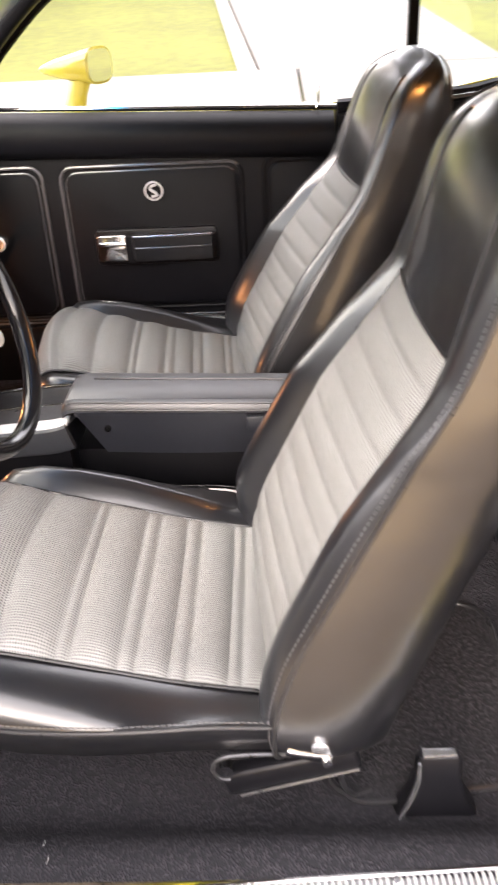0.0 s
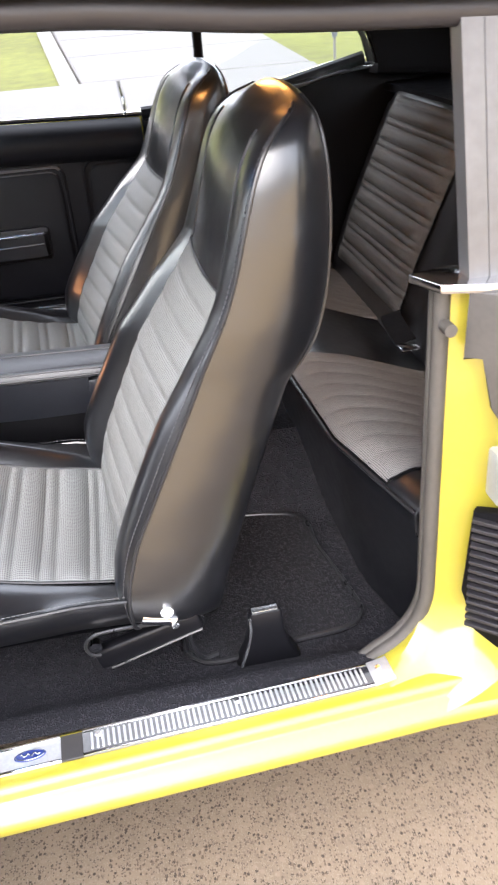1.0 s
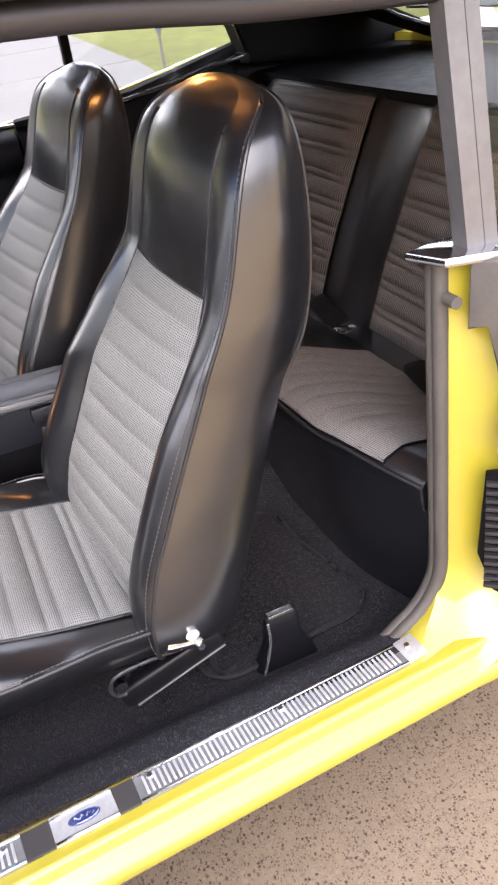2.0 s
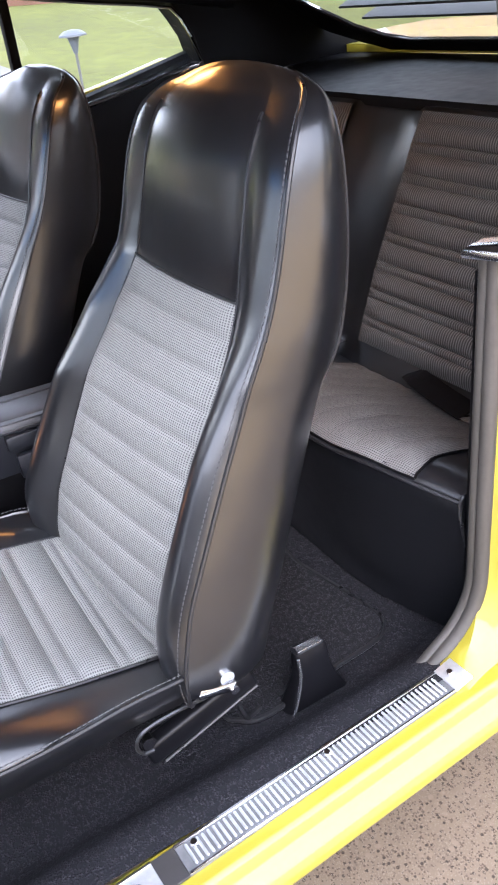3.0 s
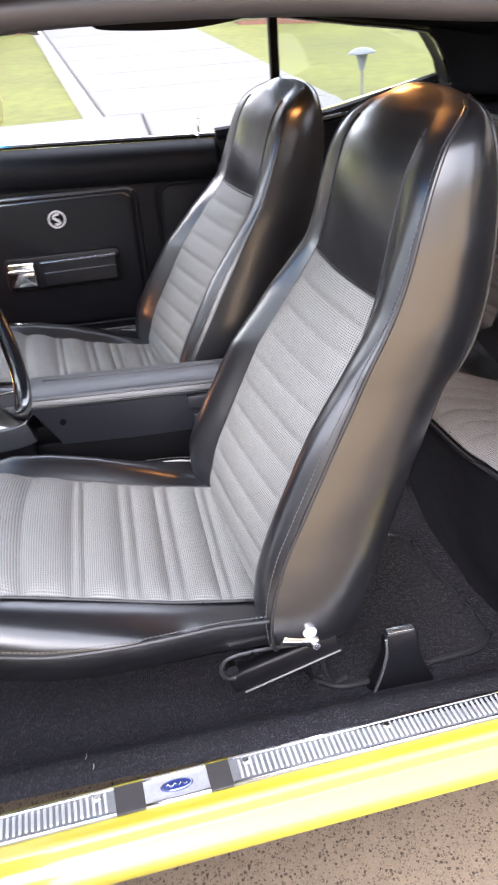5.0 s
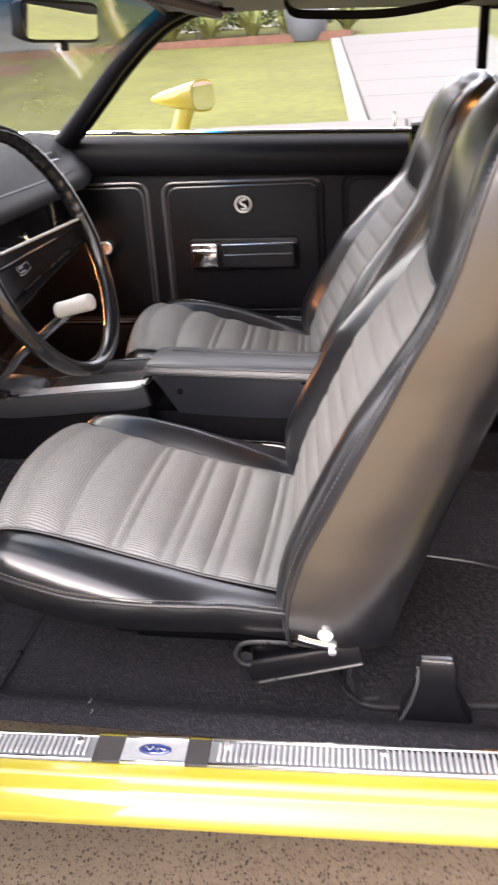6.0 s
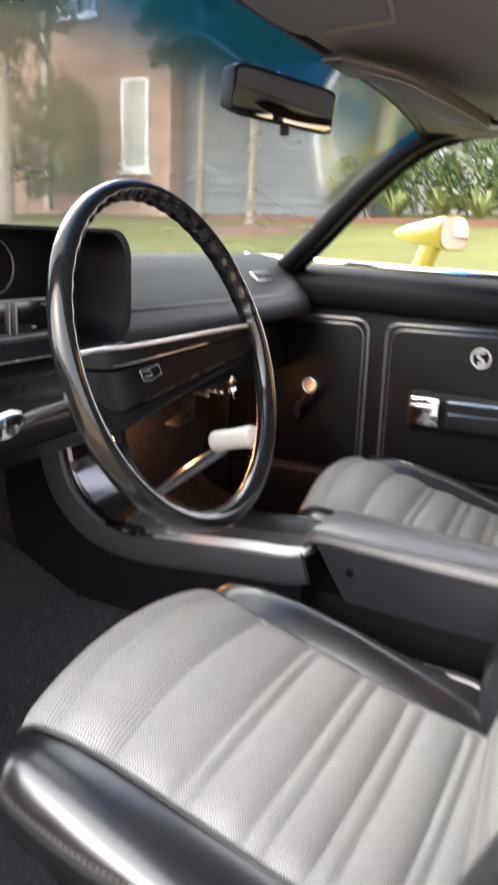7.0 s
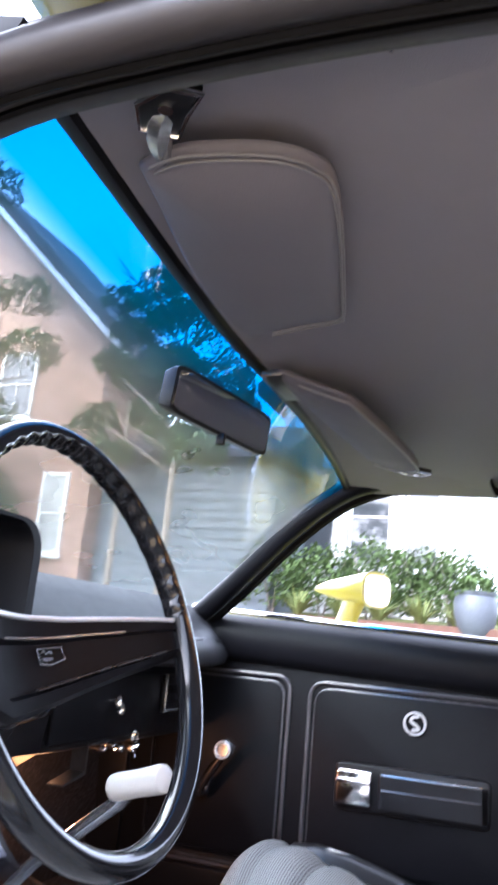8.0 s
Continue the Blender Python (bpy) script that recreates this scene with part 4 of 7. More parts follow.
def build_glass():
    def f(u, v):
        y = 0.19 + 1.31 * v
        q = (y - MID) / 0.66
        xb, zb = -1.05 + 0.2 * q * q, 0.9
        xt, zt = header_x(y) + 0.012, head_z(header_x(y), y) + 0.004
        return (xb + (xt - xb) * u, y, zb + (zt - zb) * u + 0.02 * math.sin(math.pi * u), u, v)
    bm = bmesh.new()
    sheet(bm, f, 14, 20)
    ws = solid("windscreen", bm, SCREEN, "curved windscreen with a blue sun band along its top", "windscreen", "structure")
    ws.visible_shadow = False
    # rear window, its surround and the parcel shelf
    rw = thing("rear_window", "sloping rear window in a bright thin surround", "rear window", kind="structure")

    def rp(u, w):
        return Vector((1.17 - 0.33 * u, w, 1.0 + 0.19 * u))
    outline = [(0.0, 0.45), (0.0, 1.2), (0.06, 1.28), (0.2, 1.34), (0.5, 1.385), (0.8, 1.4), (0.92, 1.37), (0.98, 1.28), (1.0, 1.1), (1.0, 0.6), (0.98, 0.41), (0.92, 0.32), (0.8, 0.29), (0.5, 0.305), (0.2, 0.35), (0.06, 0.41)]
    edge = [rp(u, w) for u, w in outline]
    bm = bmesh.new()
    bm.faces.new([bm.verts.new(p) for p in edge])
    part("pane", bm, CLEAR, rw).visible_shadow = False
    part("surround", tube(bmesh.new(), edge, 0.006, 6, closed=True), CHROME, rw)
    bm = bmesh.new()
    inner = [bm.verts.new(p) for p in edge]
    mid = Vector((1.0, MID, 1.09))
    outer = []
    for (u, w), p in zip(outline, edge):
        d = p - mid
        q = mid + d * 1.32
        q.y = min(max(q.y, 0.1), 1.6)
        outer.append(bm.verts.new((min(q.x, 1.2), q.y, min(max(q.z, 0.96), 1.2))))
    for k in range(len(inner)):
        m = (k + 1) % len(inner)
        bm.faces.new((inner[k], inner[m], outer[m], outer[k]))
    part("surround_panel", bm, BLACK, rw)
    bm = bmesh.new()
    sheet(bm, lambda u, v: (0.79 + 0.42 * u, 0.14 + 1.41 * v, 0.948 + 0.016 * u), 4, 8, (0, 0, -0.02))
    for k in range(6):
        u = 0.1 + 0.16 * k
        p = rp(u, MID) + Vector((0.03, 0, 0.035))
        half = 0.5 + 0.06 * math.sin(math.pi * u)
        part("louver_slat", plate(bmesh.new(), [(p.x - 0.02, p.z - 0.006), (p.x + 0.052, p.z + 0.024), (p.x + 0.051, p.z + 0.028), (p.x - 0.021, p.z - 0.001)], "y", MID - half, MID + half), SLAT, rw, "dark louver slat over the glass")
    solid("parcel_shelf", bm, VINYL_DULL, "black vinyl parcel shelf behind the rear seat", "parcel shelf", "structure")
    # far quarter window: divider bar, bright edge and pane
    qw = thing("quarter_window", "passenger-side quarter window with bright thin edging and a black divider bar", "quarter window", kind="structure")
    edge = [(0.3, 1.19), (0.507, 1.157), (0.614, 1.142), (0.688, 1.128), (0.712, 1.103), (0.735, 1.06), (0.757, 1.0), (0.738, 0.994), (0.65, 0.984), (0.57, 0.967), (0.47, 0.953), (0.3, 0.935)]
    bm = bmesh.new()
    bm.faces.new([bm.verts.new((x, 1.53, z)) for x, z in edge])
    part("pane", bm, CLEAR, qw).visible_shadow = False
    part("edging", tube(bmesh.new(), [(x, 1.52, z) for x, z in edge], 0.0045, 6), CHROME, qw)
    part("divider", box(bmesh.new(), 0.28, 0.303, 1.535, 1.56, 0.93, 1.225, 0.004), BLACK, qw)


def build_sides():
    # passenger door with its padded trim
    door = thing("car_door", "closed passenger door with black padded vinyl trim and chrome fittings", "car door")
    bm = bmesh.new()
    plate(bm, [(-1.15, 0.3), (0.125, 0.3), (0.125, 0.868), (-1.15, 0.868)], "y", 1.585, 1.62, 0.006)
    part("trim_panel", bm, VINYL_DULL, door)
    bm = bmesh.new()
    prof = [(1.60, 0.826), (1.572, 0.832), (1.556, 0.85), (1.55, 0.88), (1.556, 0.906), (1.575, 0.922), (1.612, 0.93), (1.625, 0.90), (1.625, 0.83)]
    loft(bm, [[(x, y, z - 0.034 * (x + 0.25)) for y, z in prof] for x in (-1.12, -0.6, -0.2, 0.125)])
    part("top_pad", bm, VINYL_DULL, door)
    part("belt_strip", tube(bmesh.new(), [(-0.95, 1.625, 0.96), (-0.25, 1.624, 0.936), (0.4, 1.622, 0.914)], 0.007, 8), CHROME, door, "bright belt moulding")
    part("outer_belt", box(bmesh.new(), -0.95, 0.13, 1.64, 1.735, 0.86, 0.925, 0.01), YELLOW, door)
    part("lock_button", tube(bmesh.new(), [(0.088, 1.6, 0.92), (0.088, 1.6, 0.965), (0.088, 1.6, 0.972)], [0.003, 0.004, 0.002], 8), CHROME, door)
    # light painted in: bead edges facing it take the paler glossy vinyl, the others the dull one
    for x0, x1, z0, z1, bright in ((-0.9, -0.586, 0.44, 0.822, range(16, 29)), (-0.54, -0.098, 0.458, 0.818, range(2, 14)), (-0.045, 0.115, 0.44, 0.824, ())):
        panel = part("panel", plate(bmesh.new(), rounded(x0 + 0.012, x1 - 0.012, z0 + 0.012, z1 - 0.012, 0.03), "y", 1.576, 1.59, 0.005), VINYL_DULL, door)
        for off, r in ((0, 0.0048), (0.013, 0.0035)):
            loop = [(x, 1.582, z) for x, z in rounded(x0 + off, x1 - off, z0 + off, z1 - off, 0.03)]
            if bright:
                part("bead", tube(bmesh.new(), [loop[k % 20] for k in bright], r, 8, up=(0, 1, 0)), LIT_BEAD, panel)
                part("dull_bead", tube(bmesh.new(), [loop[k % 20] for k in range(bright[-1], bright[0] + 21)], r * 0.9, 8, up=(0, 1, 0)), VINYL_DULL, panel)
            else:
                part("dull_bead", tube(bmesh.new(), loop, r * 0.8, 8, closed=True, up=(0, 1, 0)), VINYL_DULL, panel)
    for z in (0.435, 0.425):
        part("lower_bead", tube(bmesh.new(), [(-0.9, 1.583, z), (0.12, 1.583, z)], 0.004, 6), LIT_BEAD, door)
    part("lower_trim", box(bmesh.new(), -0.95, 0.125, 1.572, 1.6, 0.25, 0.418, 0.008), VINYL_DULL, door)
    emblem = part("emblem", disc(bmesh.new(), (-0.314, 1.572, 0.758), 0.023, 0.006, TO_Y, 28), BLACK, door, "round black and chrome emblem")
    bm = bmesh.new()
    tube(bm, [(-0.314 + 0.021 * math.cos(a * math.pi / 14), 1.568, 0.758 + 0.021 * math.sin(a * math.pi / 14)) for a in range(28)], 0.0028, 6, closed=True, up=(0, 1, 0))
    part("ring", bm, BRUSHED, emblem)
    bm = bmesh.new()
    tube(bm, spline([(-0.306, 1.567, 0.772), (-0.318, 1.567, 0.77), (-0.322, 1.567, 0.762), (-0.31, 1.567, 0.754), (-0.307, 1.567, 0.747), (-0.32, 1.567, 0.745)], 14), 0.0035, 6, up=(0, 1, 0))
    part("motif", bm, BRUSHED, emblem)
    # handle: chrome cup, black pull
    back = part("handle_plate", plate(bmesh.new(), rounded(-0.472, -0.165, 0.578, 0.668, 0.012), "y", 1.566, 1.582, 0.004), PLASTIC, door)
    bm = bmesh.new()
    plate(bm, rounded(-0.466, -0.394, 0.588, 0.656, 0.006), "y", 1.556, 1.568, 0.004)
    part("release", bm, CHROME, back, "chrome door release paddle")
    bm = bmesh.new()
    box(bm, -0.466, -0.394, 1.548, 1.558, 0.63, 0.64, 0.003)
    part("release_lip", bm, CHROME, back)
    bm = bmesh.new()
    loft(bm, [[(x, 1.566 - w * (0.035 + 0.012 * math.sin(a)), 0.623 + 0.034 * math.sin(a) * (0.8 + 0.2 * w)) if math.cos(a) > 0 else (x, 1.568, 0.623 + 0.034 * math.sin(a)) for a in [2 * math.pi * k / 16 for k in range(16)]] for x, w in ((-0.378, 0.4), (-0.37, 0.9), (-0.2, 0.9), (-0.178, 0.8), (-0.17, 0.4))])
    part("pull", bm, VINYL, back)
    part("pull_groove", tube(bmesh.new(), [(-0.37, 1.533, 0.628), (-0.18, 1.533, 0.63)], 0.0028, 6), LIT_BEAD, back)
    part("pull_strip", tube(bmesh.new(), [(-0.372, 1.54, 0.654), (-0.178, 1.54, 0.657)], 0.0035, 6), SILVER, back)
    crank = part("window_crank", tube(bmesh.new(), spline([(-0.757, 1.566, 0.578), (-0.757, 1.545, 0.578), (-0.748, 1.535, 0.592), (-0.72, 1.528, 0.632), (-0.694, 1.525, 0.664), (-0.684, 1.525, 0.674)], 20), [0.021, 0.021, 0.02, 0.018, 0.014] + [0.01] * 11 + [0.012, 0.013, 0.011, 0.006], 12, flat=0.75), CHROME, door, "chrome window crank")
    knob = part("knob", turned([(0.011, 1.524), (0.011, 1.512), (0.017, 1.506), (0.0195, 1.494), (0.0185, 1.484), (0.013, 1.478), (0.0125, 1.481), (0.004, 1.4815)], -0.69, 0.667), SILVER, crank, "round chrome knob")
    part("knob_ring", tube(bmesh.new(), [(-0.69 + 0.0155 * math.cos(a * math.pi / 12), 1.4795, 0.667 + 0.0155 * math.sin(a * math.pi / 12)) for a in range(24)], 0.003, 8, closed=True, up=(0, 1, 0)), RIBMETAL, knob)
    part("kick_panel", box(bmesh.new(), -1.13, -0.955, 1.572, 1.6, 0.24, 0.86, 0.006), VINYL_DULL, door)
    # quarter trim behind the doors, both sides
    for y0, y1 in ((1.565, 1.62), (0.162, 0.18)):
        name = "wall_far_quarter" if y0 > 1 else "wall_near_quarter"
        bm = bmesh.new()
        x0 = 0.13 if y0 > 1 else 0.378
        plate(bm, [(x0, 0.22), (1.25, 0.22), (1.25, 0.96), (0.72, 1.0), (0.6, 0.975), (0.44, 0.94), (x0, 0.915)] if y0 > 1 else [(x0, 0.3), (1.25, 0.22), (1.25, 0.96), (0.72, 1.0), (0.44, 0.88), (x0, 0.86)], "y", y0, y1, 0.006)
        solid(name, bm, VINYL_DULL, "black moulded quarter trim beside the rear seat", "trim panel", "structure")
    part("quarter_ledge", tube(bmesh.new(), [(0.13, 1.585, 0.925), (0.44, 1.575, 0.945), (0.73, 1.55, 1.012)], 0.018, 8), VINYL_DULL, None)
    tagged(bpy.data.objects["quarter_ledge"], "black padded ledge under the quarter window", "trim", "", "structure")
    # passenger-side mirror
    mir = thing("door_mirror", "yellow bullet-shaped door mirror on a short foot", "door mirror")
    turn = Matrix.Rotation(radians(-28), 4, "Z")
    face, tip = Vector((-0.436, 1.715, 1.03)), Vector((-0.586, 1.725, 1.026))
    rings = []
    for t in (0.0, 0.06, 0.2, 0.4, 0.6, 0.8, 0.95, 1.0):
        c = tip.lerp(face, t)
        s = (0.06 + 0.94 * t ** 0.62)
        ring = []
        for a in range(28):
            ca, sa = math.cos(2 * math.pi * a / 28), math.sin(2 * math.pi * a / 28)
            p = Vector((0, 0.052 * s * math.copysign(abs(ca) ** 0.7, ca), 0.042 * s * math.copysign(abs(sa) ** 0.7, sa)))
            p.rotate(Euler((0, 0, radians(-28) * t)))
            ring.append(c + p)
        rings.append(ring)
    bm = bmesh.new()
    loft(bm, rings)
    part("shell", bm, YELLOW, mir)
    bm = bmesh.new()
    loft(bm, [[face + Vector((off, 0.046 * math.copysign(abs(math.cos(2 * math.pi * a / 28)) ** 0.6, math.cos(2 * math.pi * a / 28)), 0.036 * math.copysign(abs(math.sin(2 * math.pi * a / 28)) ** 0.6, math.sin(2 * math.pi * a / 28)))) for a in range(28)] for off in (-0.002, 0.003)])
    bmesh.ops.transform(bm, matrix=Matrix.Translation(face) @ turn @ Matrix.Translation(-face), verts=bm.verts)
    part("mirror_glass", bm, MIRROR, mir)
    bm = bmesh.new()
    loft(bm, [[(x + w * math.cos(a * math.pi / 8), 1.705 + 0.02 * math.sin(a * math.pi / 8), z) for a in range(16)] for x, w, z in ((-0.51, 0.034, 0.918), (-0.51, 0.03, 0.93), (-0.498, 0.026, 0.965), (-0.485, 0.028, 1.0))])
    part("foot", bm, YELLOW, mir)


def build_open_door():
    """The driver's door stands wide open on its hinges ahead of the opening."""
    door = thing("car_door", "driver's door swung wide open, black padded trim inside its yellow skin", "car door")
    turn = Matrix.Translation((-0.98, 0.04, 0)) @ Matrix.Rotation(radians(-62), 4, "Z")
    shape = [(0.0, 0.34), (0.03, 0.3), (1.02, 0.3), (1.1, 0.36), (1.13, 0.46), (1.13, 0.9), (0.02, 0.9), (0.0, 0.87)]

    def piece(name, bm, material, label=""):
        bmesh.ops.transform(bm, matrix=turn, verts=bm.verts)
        return part(name, bm, material, door, label)
    piece("skin", plate(bmesh.new(), shape, "y", -0.13, -0.02, 0.012), YELLOW, "yellow painted outer skin")
    piece("trim_panel", plate(bmesh.new(), [(0.04, 0.35), (1.0, 0.35), (1.08, 0.45), (1.08, 0.8), (0.04, 0.8)], "y", -0.022, 0.004, 0.006), VINYL_DULL)
    piece("upper_pad", tube(bmesh.new(), [(0.03, -0.02, 0.85), (0.5, -0.01, 0.855), (1.1, -0.02, 0.85)], 0.045, 14), VINYL_DULL)
    piece("armrest", box(bmesh.new(), 0.42, 0.72, 0.0, 0.045, 0.6, 0.65, 0.012), VINYL_DULL)
    piece("door_handle", box(bmesh.new(), 0.33, 0.4, 0.0, 0.02, 0.61, 0.645, 0.005), CHROME, "chrome door handle")


def build_floor():
    def cross(y):
        table = [(0.112, 0.3165), (0.15, 0.3135), (0.175, 0.303), (0.215, 0.262), (0.25, 0.245), (0.6, 0.243), (0.66, 0.26), (0.71, 0.33), (0.76, 0.38), (0.93, 0.38), (0.98, 0.33), (1.03, 0.26), (1.09, 0.243), (1.5, 0.245), (1.59, 0.27)]
        return lerp(table, y)
    ys = [0.112, 0.13, 0.15, 0.165, 0.18, 0.195, 0.21, 0.225, 0.25, 0.3, 0.45, 0.6, 0.64, 0.68, 0.72, 0.76, 0.845, 0.93, 0.97, 1.01, 1.05, 1.09, 1.3, 1.5, 1.59]
    xs = [-1.35, -1.2, -1.0, -0.8, -0.62, -0.5, -0.4, -0.3, -0.2, -0.1, 0, 0.1, 0.2, 0.28, 0.34, 0.4, 0.5, 0.75]
    bm = bmesh.new()

    def lift(x, y):
        z = cross(y)
        if x < -0.8:
            z += (abs(x) - 0.8) * 0.55 * smooth((abs(x) - 0.8) / 0.3)
        if x > 0.30 and y < 0.21:
            z = max(z, 0.30)
        return z + 0.002 * noise.noise((x * 9, y * 9, 0))
    grid = [[bm.verts.new((x, y, lift(x, y))) for y in ys] for x in xs]
    for i in range(len(xs) - 1):
        for j in range(len(ys) - 1):
            bm.faces.new((grid[i][j], grid[i + 1][j], grid[i + 1][j + 1], grid[i][j + 1]))
    solid("floor", bm, CARPET, "charcoal loop-pile carpet rolled over the sill", "carpet", "structure")
    seam = spline([(-0.475, 0.135, 0.312), (-0.487, 0.18, 0.303), (-0.5, 0.22, 0.265), (-0.51, 0.3, 0.248), (-0.515, 0.5, 0.247)], 16)
    solid("heel_pad_seam", tube(bmesh.new(), seam, 0.004, 6), PIPING, "dark seam where the heel pad joins the carpet", "carpet seam", "structure")
    # loose rear mat with a bound edge
    mat_ob = thing("floor_mat", "black bound carpet mat on the rear floor", "floor mat")
    outline = [(0.03, 0.275), (0.075, 0.252), (0.21, 0.268), (0.29, 0.275), (0.325, 0.295), (0.332, 0.34), (0.305, 0.5), (0.28, 0.62), (0.05, 0.62), (0.025, 0.32)]
    ring = spline([(x, y, 0.255) for x, y in outline + outline[:1]], 49)[:-1]
    part("mat_carpet", plate(bmesh.new(), [(p.x, p.y) for p in ring], "z", 0.244, 0.256), MATM, mat_ob)
    part("binding", tube(bmesh.new(), ring, 0.0045, 6, closed=True), PIPING, mat_ob)
    # lint on the carpet
    bm = bmesh.new()
    for x, y, z in ((-0.325, 0.158, 0.3135), (-0.315, 0.135, 0.3165)):
        tube(bm, [(x, y, z), (x + 0.002, y + 0.004, z + 0.001), (x + 0.001, y + 0.009, z)], 0.0004, 5)
    solid("lint", bm, WHITE, "white flecks of lint on the carpet", "lint", "stuff")


def build_sill_plate():
    sp = thing("sill_plate", "ribbed aluminium scuff plate screwed to the door sill, with badge", "scuff plate")
    z = 0.3145
    P0, P1, PM = 0.078, 0.121, 0.1
    for x0, x1, mt, label in ((-1.05, -0.283, TREAD, "ribbed bright tread"), (-0.283, -0.246, SLAT, "dark blank strip"), (-0.246, -0.162, BRUSHED, "badge plate"), (-0.162, -0.132, SLAT, "dark blank strip"), (-0.132, 0.288, TREAD, "ribbed bright tread")):
        bm = bmesh.new()
        box(bm, x0, x1, P0, P1, z - 0.003, z + 0.001, 0.0008, seg=1)
        tread = part("tread", bm, mt, sp, label)
        if mt in (BRUSHED, TREAD):
            for y0, y1 in ((P0, P0 + 0.004), (P1 - 0.005, P1)):
                part("lip", box(bmesh.new(), x0, x1, y0, y1, z + 0.001, z + 0.0035, 0.001, seg=1), CHROME, tread)
        if label == "ribbed bright tread":
            bm = bmesh.new()
            box(bm, -0.0019, 0.0019, P0 + 0.0065, P1 - 0.0075, z + 0.001, z + 0.0045, 0.0012, seg=1)
            me = bpy.data.meshes.new("rib")
            bm.to_mesh(me)
            bm.free()
            me.materials.append(RIBMETAL)
            x = x1 - 0.012
            while x > x0 + 0.006:
                rib = new("rib", me)
                rib.location = (x, 0, 0)
                rib.parent = tread
                x -= 0.0076
            for x in ((x0 + 0.022, 0.088) if x0 > -0.5 else (x1 - 0.022, x1 - 0.22)):
                part("screw", disc(bmesh.new(), (x, P0 + 0.03, z + 0.0045), 0.0055, 0.004, None, 14, 0.004), CHROME, tread)
    bend = Matrix.Translation((0.288, 0, z)) @ Matrix.Rotation(radians(-10), 4, "Y")
    bm = bmesh.new()
    box(bm, 0.0, 0.032, P0, P1, -0.003, 0.0035, 0.0012, bend)
    end = part("tread_end", bm, BRUSHED, sp, "plain bright turned-up end")
    bm = bmesh.new()
    disc(bm, (0.014, P0 + 0.026, 0.0045), 0.006, 0.004, None, 14, 0.004)
    bmesh.ops.transform(bm, matrix=bend, verts=bm.verts)
    part("screw", bm, CHROME, end)
    # oval badge, drawn as a plain shape
    bm = bmesh.new()
    loft(bm, [[(-0.2035 + 0.0215 * s * math.cos(a * math.pi / 14), PM + 0.0092 * s * math.sin(a * math.pi / 14), z + h) for a in range(28)] for s, h in ((1, 0.0), (1, 0.002), (0.93, 0.0028))])
    badge = part("badge", bm, BLUE, sp, "dark blue oval badge with a pale scroll")
    bm = bmesh.new()
    tube(bm, [(-0.2035 + 0.0195 * math.cos(a * math.pi / 14), PM + 0.0078 * math.sin(a * math.pi / 14), z + 0.003) for a in range(28)], 0.0006, 5, closed=True)
    tube(bm, [(-0.2035 + 0.0135 * (t / 10 - 0.5) * 2, PM + 0.0028 * math.sin(t * 1.9), z + 0.0032) for t in range(11)], 0.0011, 5)
    part("scroll", bm, SILVER, badge)
    sp.matrix_basis = Matrix.Translation((0.1, 0, 0)) @ Matrix.Rotation(math.atan(0.052), 4, "Z") @ Matrix.Translation((-0.1, 0, 0))


build_shell()
build_roof_lining()
build_glass()
build_sides()
build_open_door()
build_floor()
build_sill_plate()

# ---------------------------------------------------------------- seats


def settle(ob, base, place=None):
    """Move a thing's origin to its base and set it down at place."""
    shift = Matrix.Translation(-Vector(base))
    done = set()
    for c in ob.children_recursive:
        if c.data is not None and c.data.name not in done:
            c.data.transform(shift)
            done.add(c.data.name)
    ob.location = place if place is not None else base
    return ob


# the backrest, level by level: height, face at the middle, inner seam (x, half-width), outer seam (x, half-width), rear edge (x, half-width)
SHELL = [(0.372, -0.035, -0.035, 0.15, -0.033, 0.214, 0.085, 0.19), (0.395, -0.044, -0.044, 0.157, -0.046, 0.235, 0.093, 0.192),
         (0.45, -0.044, -0.042, 0.16, -0.046, 0.24, 0.109, 0.194), (0.5, -0.03, -0.026, 0.158, -0.033, 0.236, 0.127, 0.195),
         (0.54, -0.013, -0.01, 0.157, -0.018, 0.231, 0.141, 0.194), (0.585, 0.007, 0.011, 0.155, 0.005, 0.226, 0.157, 0.193),
         (0.64, 0.033, 0.037, 0.153, 0.033, 0.22, 0.178, 0.19), (0.69, 0.057, 0.061, 0.15, 0.058, 0.216, 0.197, 0.188),
         (0.73, 0.077, 0.081, 0.149, 0.078, 0.214, 0.215, 0.184), (0.757, 0.091, 0.096, 0.148, 0.091, 0.213, 0.239, 0.176),
         (0.785, 0.104, 0.11, 0.147, 0.104, 0.213, 0.258, 0.168), (0.82, 0.12, 0.126, 0.145, 0.122, 0.213, 0.271, 0.163),
         (0.857, 0.131, 0.139, 0.143, 0.139, 0.212, 0.279, 0.16), (0.9, 0.14, 0.15, 0.14, 0.154, 0.211, 0.284, 0.158),
         (0.95, 0.15, 0.163, 0.137, 0.168, 0.209, 0.286, 0.156), (1.0, 0.163, 0.177, 0.134, 0.184, 0.204, 0.285, 0.152),
         (1.037, 0.18, 0.196, 0.13, 0.203, 0.193, 0.281, 0.145), (1.06, 0.196, 0.218, 0.117, 0.228, 0.171, 0.276, 0.133),
         (1.0715, 0.208, 0.235, 0.1, 0.247, 0.142, 0.272, 0.113), (1.0805, 0.22, 0.245, 0.075, 0.255, 0.106, 0.268, 0.086),
         (1.0865, 0.232, 0.25, 0.045, 0.256, 0.062, 0.264, 0.052), (1.089, 0.246, 0.253, 0.015, 0.256, 0.02, 0.26, 0.018)]
LEVELS = spline([Vector(r) for r in SHELL], 106)
